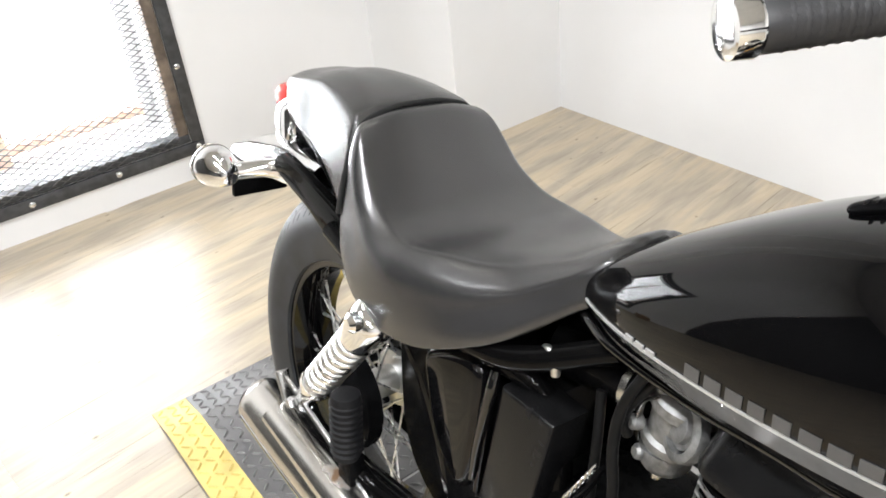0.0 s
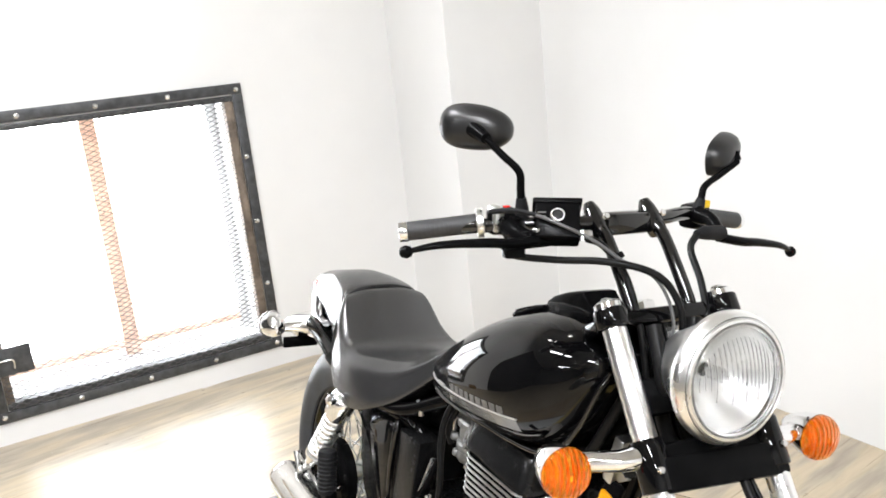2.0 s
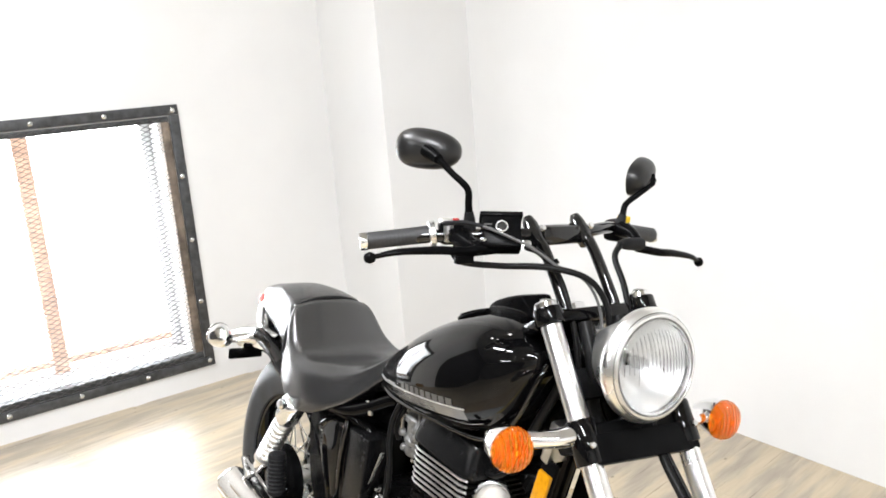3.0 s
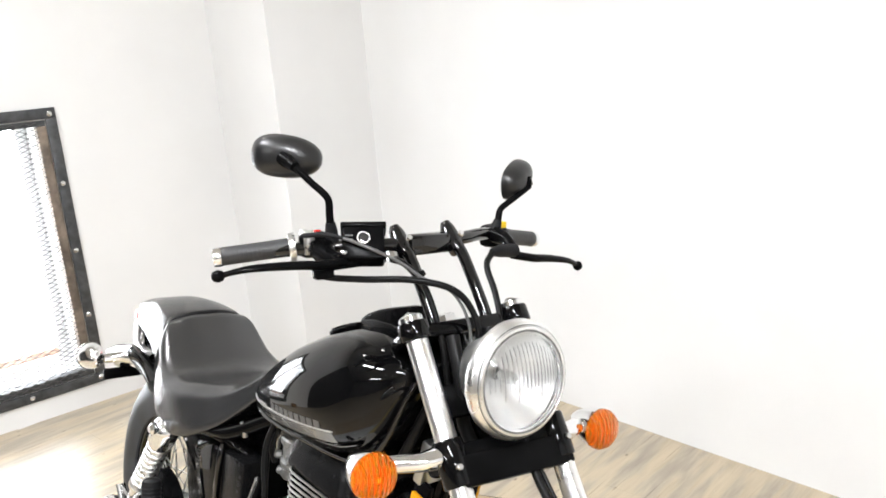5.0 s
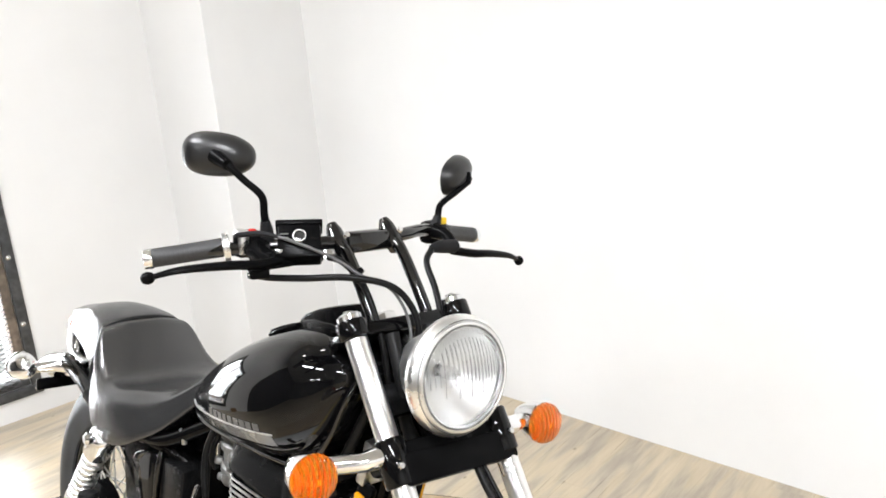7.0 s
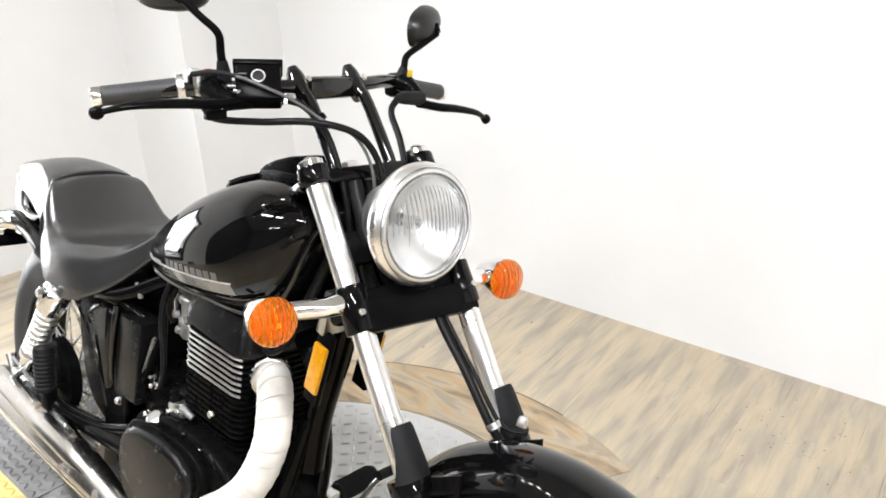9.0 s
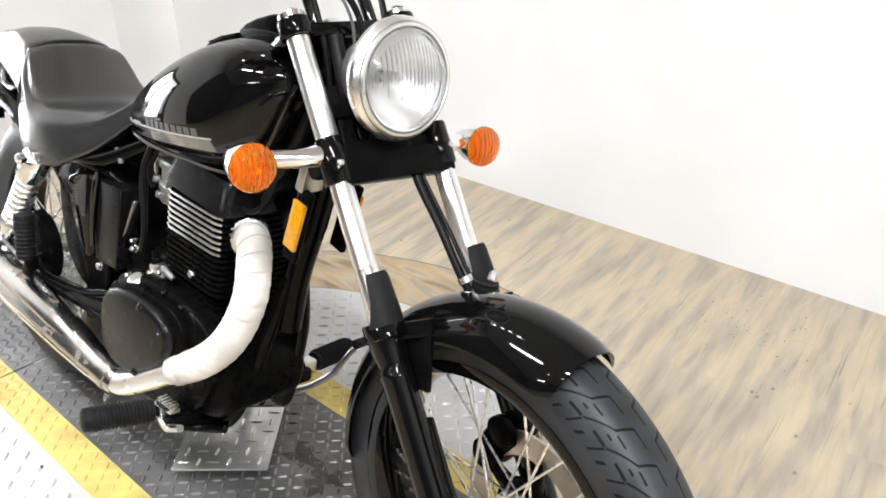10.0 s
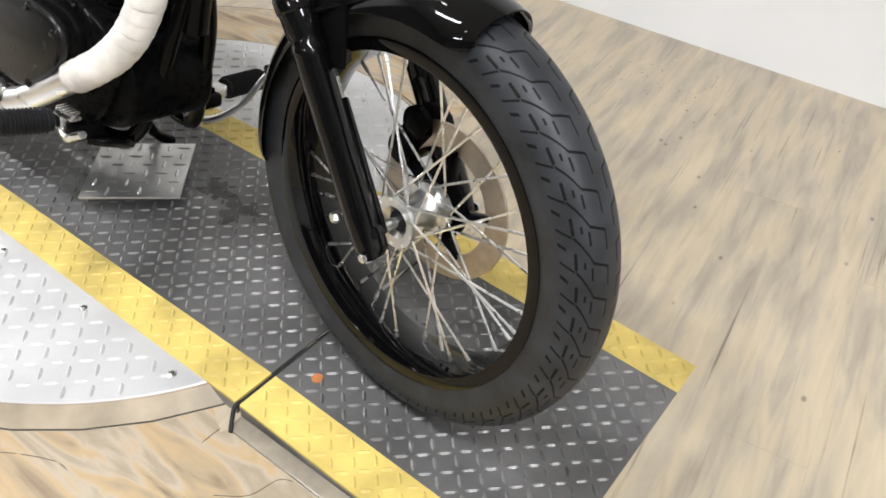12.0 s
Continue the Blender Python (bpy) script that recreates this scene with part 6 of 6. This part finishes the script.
for w, d, z in cover:
    rings.append([(x, y, z + x * (-0.05)) for x, y in rounded_rect(0.0, 0.0, w, d, 0.022, 6)])
part("head_cover", skin(rings, bm), HEADBLK, eng, "satin black cylinder head cover", CYL)
for z in (0.475, 0.53):
    part("stud_nut", bolt((0.815, -0.095, z), (0, -1, 0), 0.009, 0.012), STEEL, eng)
# clutch cover
cl = back("clutch_cover", prism(round_outline([(0.612, 0.312), (0.596, 0.350), (0.594, 0.396), (0.610, 0.434), (0.648, 0.458), (0.705, 0.466), (0.770, 0.462), (0.818, 0.448), (0.833, 0.420), (0.826, 0.388), (0.780, 0.340), (0.712, 0.300), (0.655, 0.294)]), -0.165, -0.09, 0.012), HEADBLK, "satin black clutch cover")
part("clutch_case", prism(round_outline([(0.585, 0.25), (0.575, 0.37), (0.60, 0.455), (0.66, 0.482), (0.74, 0.490), (0.82, 0.486), (0.878, 0.470), (0.915, 0.440), (0.918, 0.36), (0.85, 0.27), (0.70, 0.235)]), -0.132, -0.08, 0.012), ENGBLK, cl)
part("clutch_step", prism(round_outline([(0.600, 0.30), (0.588, 0.39), (0.606, 0.446), (0.660, 0.472), (0.78, 0.476), (0.846, 0.458), (0.856, 0.41), (0.80, 0.335), (0.70, 0.280)]), -0.148, -0.10, 0.006), ENGBLK, cl)
for x, z in ((0.745, 0.452), (0.814, 0.428), (0.720, 0.312)):
    boss = part("bolt_boss", turned([(0, 0.0105), (0.009, 0.0095), (0.011, 0.007)], (x, -0.155, z), (0, -1, 0), 16), HEADBLK, cl)
    part("cover_bolt", bolt((x, -0.166, z), (0, -1, 0), 0.0040, 0.004), BARBLK, boss)
for x, z in ((0.775, 0.486), (0.830, 0.478), (0.905, 0.395)):
    part("case_bolt", bolt((x, -0.128, z), (0, -1, 0), 0.0052, 0.008), BARBLK, cl)
part("case_rib", tube([(0.850, -0.126, 0.474), (0.884, -0.126, 0.450), (0.896, -0.126, 0.415), (0.886, -0.126, 0.375)], 0.006, 10), HEADBLK, cl)
part("oil_filler", turned([(0, 0.017), (0.010, 0.017), (0.014, 0.012)], (0.672, -0.126, 0.470), (0.1, -0.5, 1), 24), ALU, cl, "bright oil filler cap")
back("alternator_cover", turned([(0, 0.085), (0.025, 0.085), (0.038, 0.074), (0.042, 0.045)], (0.77, 0.055, 0.34), (0, 1, 0), 40), SATIN, "black alternator cover")
back("timing_cover", turned([(0, 0.05), (0.02, 0.05), (0.03, 0.04)], (0.885, -0.10, 0.40), (0, -1, 0), 30), ENGBLK)
# carburettor and intake
carb = back("carburettor", turned([(-0.052, 0.012), (-0.050, 0.024), (-0.030, 0.027), (-0.026, 0.032), (-0.018, 0.032), (-0.014, 0.028), (0.016, 0.030), (0.020, 0.036), (0.030, 0.036), (0.036, 0.030), (0.042, 0.018)], (0.668, -0.042, 0.668), (0.15, 0, 1), 28), DARKALU, "cast alloy carburettor")
part("float_bowl", turned([(0, 0.027), (0.014, 0.026), (0.022, 0.020), (0.026, 0.008)], (0.662, -0.045, 0.634), (0.05, -0.1, -1), 24), DARKALU, carb)
part("drain_screw", bolt((0.660, -0.050, 0.610), (0, -0.2, -1), 0.006, 0.012), STEEL, carb)
part("intake_flange", ring_body([(-0.006, 0.030), (0.004, 0.030), (0.006, 0.027), (0.006, 0.022), (-0.006, 0.021)], (0.690, -0.068, 0.682), (-0.45, -0.80, 0.25), 30), DARKALU, carb, "bright cast intake ring")
part("throttle_wheel", turned([(0, 0.020), (0.004, 0.020), (0.005, 0.015), (0.010, 0.014), (0.012, 0.006)], (0.690, -0.064, 0.682), (-0.45, -0.80, 0.25), 24), DARKALU, carb)
for dx, dz in ((-0.030, 0.030), (-0.034, -0.012), (-0.010, 0.044), (-0.022, -0.040)):
    part("cast_lug", turned([(0, 0.0085), (0.010, 0.008), (0.013, 0.005)], (0.672 + dx, -0.062, 0.668 + dz), (-0.4, -1, 0.2), 12), DARKALU, carb)
part("choke_lever", tube([(0.640, -0.070, 0.668), (0.646, -0.074, 0.690), (0.660, -0.075, 0.704)], [0.004, 0.0035, 0.003], 8, flat=0.6), STEEL, carb)
part("intake_boot", tube([(0.640, -0.035, 0.672), (0.60, -0.03, 0.672), (0.55, -0.02, 0.662), (0.50, -0.01, 0.650)], [0.028, 0.031, 0.034, 0.036], 20), SATIN, carb)
part("boot_clamp", ring_body([(-0.004, 0.0325), (0.004, 0.0325), (0.004, 0.029), (-0.004, 0.029)], (0.610, -0.032, 0.672), (1, 0, 0), 24), STEEL, carb)
part("manifold", tube([(0.690, -0.04, 0.662), (0.73, -0.02, 0.650)], 0.026, 18, straight=True), RUBBER, carb)
for pts in ([(0.662, -0.078, 0.742), (0.648, -0.085, 0.722), (0.636, -0.093, 0.682), (0.638, -0.098, 0.640), (0.648, -0.100, 0.598), (0.652, -0.102, 0.555), (0.645, -0.104, 0.520)],
            [(0.672, -0.072, 0.735), (0.655, -0.076, 0.716), (0.636, -0.078, 0.684), (0.628, -0.076, 0.660), (0.632, -0.070, 0.640)],
            [(0.585, -0.06, 0.66), (0.598, -0.07, 0.60), (0.606, -0.075, 0.50)]):
    back("engine_hose", tube(pts, 0.0058, 10), CABLE, "black rubber hose")
# small pieces behind the cylinder
back("breather_elbow", tube([(0.527, -0.088, 0.688), (0.537, -0.091, 0.691), (0.546, -0.092, 0.684), (0.548, -0.091, 0.668)], 0.0052, 12), ALU, "bright breather elbow")
back("starter_motor", tube([(0.66, -0.08, 0.495), (0.72, -0.02, 0.505)], 0.030, 20, straight=True), ENGBLK)
sensor = back("decompression_fitting", box(((0.710, -0.100, 0.500), (0.048, 0.026, 0.030), Matrix.Rotation(radians(-14), 4, "Y")), bevel=0.006), ALU, "bright cast fitting beside the cylinder")
part("fitting_plug", turned([(0, 0.010), (0.010, 0.010), (0.012, 0.0075), (0.022, 0.0075), (0.024, 0.005)], (0.700, -0.102, 0.512), (-0.2, -0.1, 1), 16), SATIN, sensor)
for x, z in ((0.694, 0.494), (0.728, 0.506)):
    part("fitting_bolt", bolt((x, -0.113, z), (0, -1, 0), 0.0055, 0.006), STEEL, sensor)
back("clutch_arm", tube([(0.735, -0.11, 0.515), (0.752, -0.112, 0.512), (0.765, -0.108, 0.505)], [0.007, 0.0065, 0.006], 10), DARKALU)
lever = back("linkage_lever", tube([(0.632, -0.098, 0.612), (0.618, -0.100, 0.575), (0.596, -0.101, 0.530), (0.582, -0.101, 0.508)], [0.006, 0.009, 0.010, 0.009], 10, flat=0.45), SATIN, "black linkage lever")
part("lever_spring", tube([Vector((0.628 - 0.0009 * k, -0.106 + 0.0045 * math.cos(k * 1.25), 0.612 - 0.0018 * k + 0.0045 * math.sin(k * 1.25))) for k in range(44)], 0.0011, 6, straight=True), STEEL, lever)
for p, r_, l_ in (((0.638, -0.108, 0.523), 0.0055, 0.012), ((0.647, -0.126, 0.474), 0.0055, 0.010), ((0.619, -0.100, 0.532), 0.0042, 0.010), ((0.491, -0.106, 0.437), 0.0068, 0.008), ((0.602, -0.112, 0.452), 0.0050, 0.008)):
    back("frame_bolt", turned([(0, r_ * 1.3), (0.003, r_ * 1.3), (0.0035, r_), (l_, r_), (l_ + 0.002, r_ * 0.7)], p, (0, -1, 0.15), 12), STEEL, "bright frame bolt")
back("bracket_hook", tube([(0.468, -0.098, 0.630), (0.470, -0.103, 0.610), (0.466, -0.106, 0.570), (0.458, -0.106, 0.520), (0.452, -0.104, 0.470)], [0.006, 0.0075, 0.007, 0.006, 0.005], 10), BARBLK, "gloss black cover bracket")
back("frame_gusset", prism([(1.085, 0.92), (1.066, 0.80), (1.030, 0.66), (1.000, 0.60), (0.925, 0.690), (0.945, 0.760), (0.985, 0.800), (1.015, 0.86)], -0.020, 0.020, 0.004), FRAMEBLK, "black frame gusset")
back("ignition_coil", box(((0.965, -0.045, 0.735), (0.075, 0.035, 0.045), Matrix.Rotation(radians(-30), 4, "Y")), bevel=0.008), SATIN, "black ignition coil")
back("coil_lead", tube([(0.965, -0.052, 0.725), (0.955, -0.062, 0.690), (0.925, -0.065, 0.672), (0.890, -0.060, 0.675)], 0.0045, 10), CABLE, "black ignition lead")
back("wiring_loom", tube([(1.06, -0.040, 0.90), (1.035, -0.050, 0.84), (1.000, -0.055, 0.77), (0.960, -0.058, 0.70)], 0.009, 10), CABLE, "black wiring loom")

# ------------------------------------------------------------ frame and covers
fr_parts = (
    ([(1.085, 0, 0.93), (1.05, 0, 0.80), (1.01, 0, 0.66), (0.980, 0, 0.56), (0.965, 0, 0.46)], 0.025, "down_tube"),
    ([(1.06, 0, 0.93), (0.85, 0, 0.80), (0.65, 0, 0.72), (0.50, 0, 0.68)], 0.026, "backbone"),
)
for pts, r, nm in fr_parts:
    back(nm, tube(pts, r, 18), FRAMEBLK, "black frame tube")
for side in (-1, 1):
    back("frame_tube", tube([(0.975, side * 0.015, 0.56), (0.958, side * 0.038, 0.45), (0.922, side * 0.052, 0.33), (0.88, side * 0.068, 0.245), (0.78, side * 0.090, 0.232), (0.62, side * 0.095, 0.235), (0.565, side * 0.085, 0.30), (0.555, side * 0.06, 0.45), (0.52, side * 0.06, 0.60), (0.42, side * 0.10, 0.645), (0.28, side * 0.112, 0.635), (0.12, side * 0.105, 0.665)], 0.0145, 14), FRAMEBLK, "black frame tube")
    back("frame_tube", tube([(0.60, side * 0.06, 0.715), (0.50, side * 0.10, 0.665), (0.40, side * 0.112, 0.648)], 0.0145, 14), FRAMEBLK)
    refl = back("reflector_bracket", box(((1.038, side * 0.052, 0.68), (0.034, 0.012, 0.13), Matrix.Rotation(radians(15), 4, "Y")), bevel=0.003), SATIN)
    part("reflector", box(((1.040, side * 0.061, 0.682), (0.029, 0.008, 0.086), Matrix.Rotation(radians(15), 4, "Y")), bevel=0.0025), AMBER, refl, "amber side reflector")
back("regulator", box(((1.050, -0.035, 0.775), (0.02, 0.05, 0.075), Matrix.Rotation(radians(15), 4, "Y")), bevel=0.004), ALU, "finned alloy regulator")
# glossy side cover and the black box before it
back("side_cover", prism(round_outline([(0.372, 0.475), (0.345, 0.545), (0.342, 0.590), (0.395, 0.618), (0.440, 0.622), (0.452, 0.58), (0.440, 0.455), (0.415, 0.432)]), -0.104, -0.06, 0.014), GLOSSBLK, "gloss black side cover")
bx = back("toolbox", prism([(0.462, 0.440), (0.483, 0.620), (0.565, 0.617), (0.540, 0.443)], -0.102, -0.045, 0.005), HEADBLK, "satin black side box")
back("battery_case", box(((0.45, 0, 0.53), (0.14, 0.12, 0.16)), bevel=0.01), SATIN)
for side in (-1, 1):
    y0, y1 = sorted((side * 0.079, side * 0.086))
    back("inner_panel", prism(round_outline([(0.305, 0.40), (0.275, 0.50), (0.285, 0.600), (0.44, 0.625), (0.475, 0.50), (0.465, 0.37), (0.38, 0.350)], 4), y0, y1, 0.002), SATIN, "black inner panel")
back("inner_guard", box(((0.36, 0, 0.50), (0.02, 0.16, 0.24)), bevel=0.006), SATIN)
back("left_side_cover", prism(round_outline([(0.435, 0.50), (0.405, 0.575), (0.415, 0.635), (0.465, 0.648), (0.560, 0.640), (0.565, 0.56), (0.545, 0.47), (0.470, 0.44)]), 0.10, 0.152, 0.018), PAINT, "gloss black side cover")
back("pivot_cover", turned([(0, 0.026), (0.012, 0.026), (0.018, 0.018)], (0.555, -0.118, 0.345), (0, -1, 0), 24), CHROME, "chrome pivot cap")
back("case_bracket", tube([(0.452, -0.080, 0.640), (0.456, -0.092, 0.55), (0.446, -0.088, 0.44)], 0.007, 10), PAINT)

# ------------------------------------------------------------ foot controls
for side in (-1, 1):
    a, b = (Vector((0.815, -0.175, 0.278)), Vector((0.782, -0.292, 0.284))) if side < 0 else (Vector((0.830, 0.185, 0.272)), Vector((0.815, 0.302, 0.268)))
    ax = (b - a).normalized()
    L = (b - a).length
    peg = back("foot_peg", turned([(0, 0.013), (0.003, 0.0195), (0.012, 0.0205), (L - 0.006, 0.0215), (L, 0.0205), (L + 0.003, 0.013)], a, ax, 24), RUBBER, "black ribbed foot peg")
    for k in range(15):
        part("peg_rib", ring_body([(0.012 + k * 0.0066, 0.0200), (0.0135 + k * 0.0066, 0.0236), (0.0152 + k * 0.0066, 0.0236), (0.0167 + k * 0.0066, 0.0200)], a, ax, 20), RUBBER, peg)
    part("peg_clevis", box((a - ax * 0.018, (0.03, 0.036, 0.028)), bevel=0.006), STEEL, peg, "bright clevis")
    back("peg_mount", box(((0.835, side * 0.132, 0.262), (0.05, 0.06, 0.03)), bevel=0.008), SATIN)
pedal = back("brake_pedal", tube([(0.80, -0.15, 0.245), (0.84, -0.165, 0.25), (0.875, -0.175, 0.27), (0.905, -0.178, 0.285)], [0.009, 0.008, 0.008, 0.007], 10), STEEL, "bright brake pedal arm")
part("pedal_pad", box(((0.845, -0.165, 0.298), (0.05, 0.022, 0.012)), bevel=0.004), STEEL, pedal)
for k in range(5):
    part("pad_tooth", box(((0.826 + k * 0.0095, -0.165, 0.306), (0.004, 0.020, 0.006)), bevel=0.001), STEEL, pedal)
shift = back("gear_lever", tube([(0.775, 0.165, 0.190), (0.797, 0.18, 0.192), (0.822, 0.20, 0.208), (0.862, 0.22, 0.25), (0.884, 0.24, 0.298), (0.90, 0.25, 0.322)], [0.011, 0.0105, 0.010, 0.0095, 0.009, 0.008], 12, flat=0.7), FORKCHROME, "pale alloy gear lever")
part("toe_piece", tube([(0.903, 0.235, 0.328), (0.905, 0.285, 0.330)], 0.0105, 14, straight=True), RUBBER, shift)
back("side_stand", tube([(0.66, 0.10, 0.20), (0.62, 0.17, 0.10), (0.60, 0.235, 0.052)], [0.014, 0.012, 0.012], 12), FRAMEBLK, "black side stand")
back("skid_bracket", tube([(0.90, -0.08, 0.245), (0.86, -0.10, 0.235), (0.84, -0.13, 0.24)], 0.010, 10), FRAMEBLK)

# ------------------------------------------------------------ floor planks
def plank_mesh(w, l, h=0.004, c=0.0002):
    bm = bmesh.new()
    lo = [bm.verts.new((sx * w / 2, sy * l / 2, -h)) for sx, sy in ((-1, -1), (1, -1), (1, 1), (-1, 1))]
    mi = [bm.verts.new((sx * w / 2, sy * l / 2, -c)) for sx, sy in ((-1, -1), (1, -1), (1, 1), (-1, 1))]
    hi = [bm.verts.new((sx * (w / 2 - c), sy * (l / 2 - c), 0)) for sx, sy in ((-1, -1), (1, -1), (1, 1), (-1, 1))]
    for a, b in ((lo, mi), (mi, hi)):
        for i in range(4):
            bm.faces.new((a[i], a[(i + 1) % 4], b[(i + 1) % 4], b[i]))
    bm.faces.new(hi)
    return finish("plank", bm, PLANK, 0)


PW, PL = 0.152, 1.22
shared_plank = plank_mesh(PW - 0.0002, PL - 0.0002)
rnd = random.Random(7)
turn = Matrix.Rotation(PLANK_TURN, 4, "Z")
for c in range(-13, 27):
    shift = (c * 0.43 + rnd.uniform(-0.12, 0.12)) % PL
    for r in range(-3, 4):
        at = turn @ Vector(((c + 0.5) * PW, r * PL + shift, 0))
        reach = PL / 2 + 0.02
        if at.x < WX - 0.02 or at.x > 2.9 or at.y + reach < -2.2 or at.y - reach > WY:
            continue
        # boards at the long wall are cut off under it
        over = max(0.0, at.y + PL / 2 - (WY + 0.10))
        cut = max(0.05, 1 - over / PL)
        at -= turn @ Vector((0, (1 - cut) * PL / 2, 0))
        ob = part("plank", shared_plank, None, floor)
        ob.matrix_basis = Matrix.Translation((at.x, at.y, FLOOR_Z)) @ turn @ Matrix.Diagonal((1, cut, 1, 1))
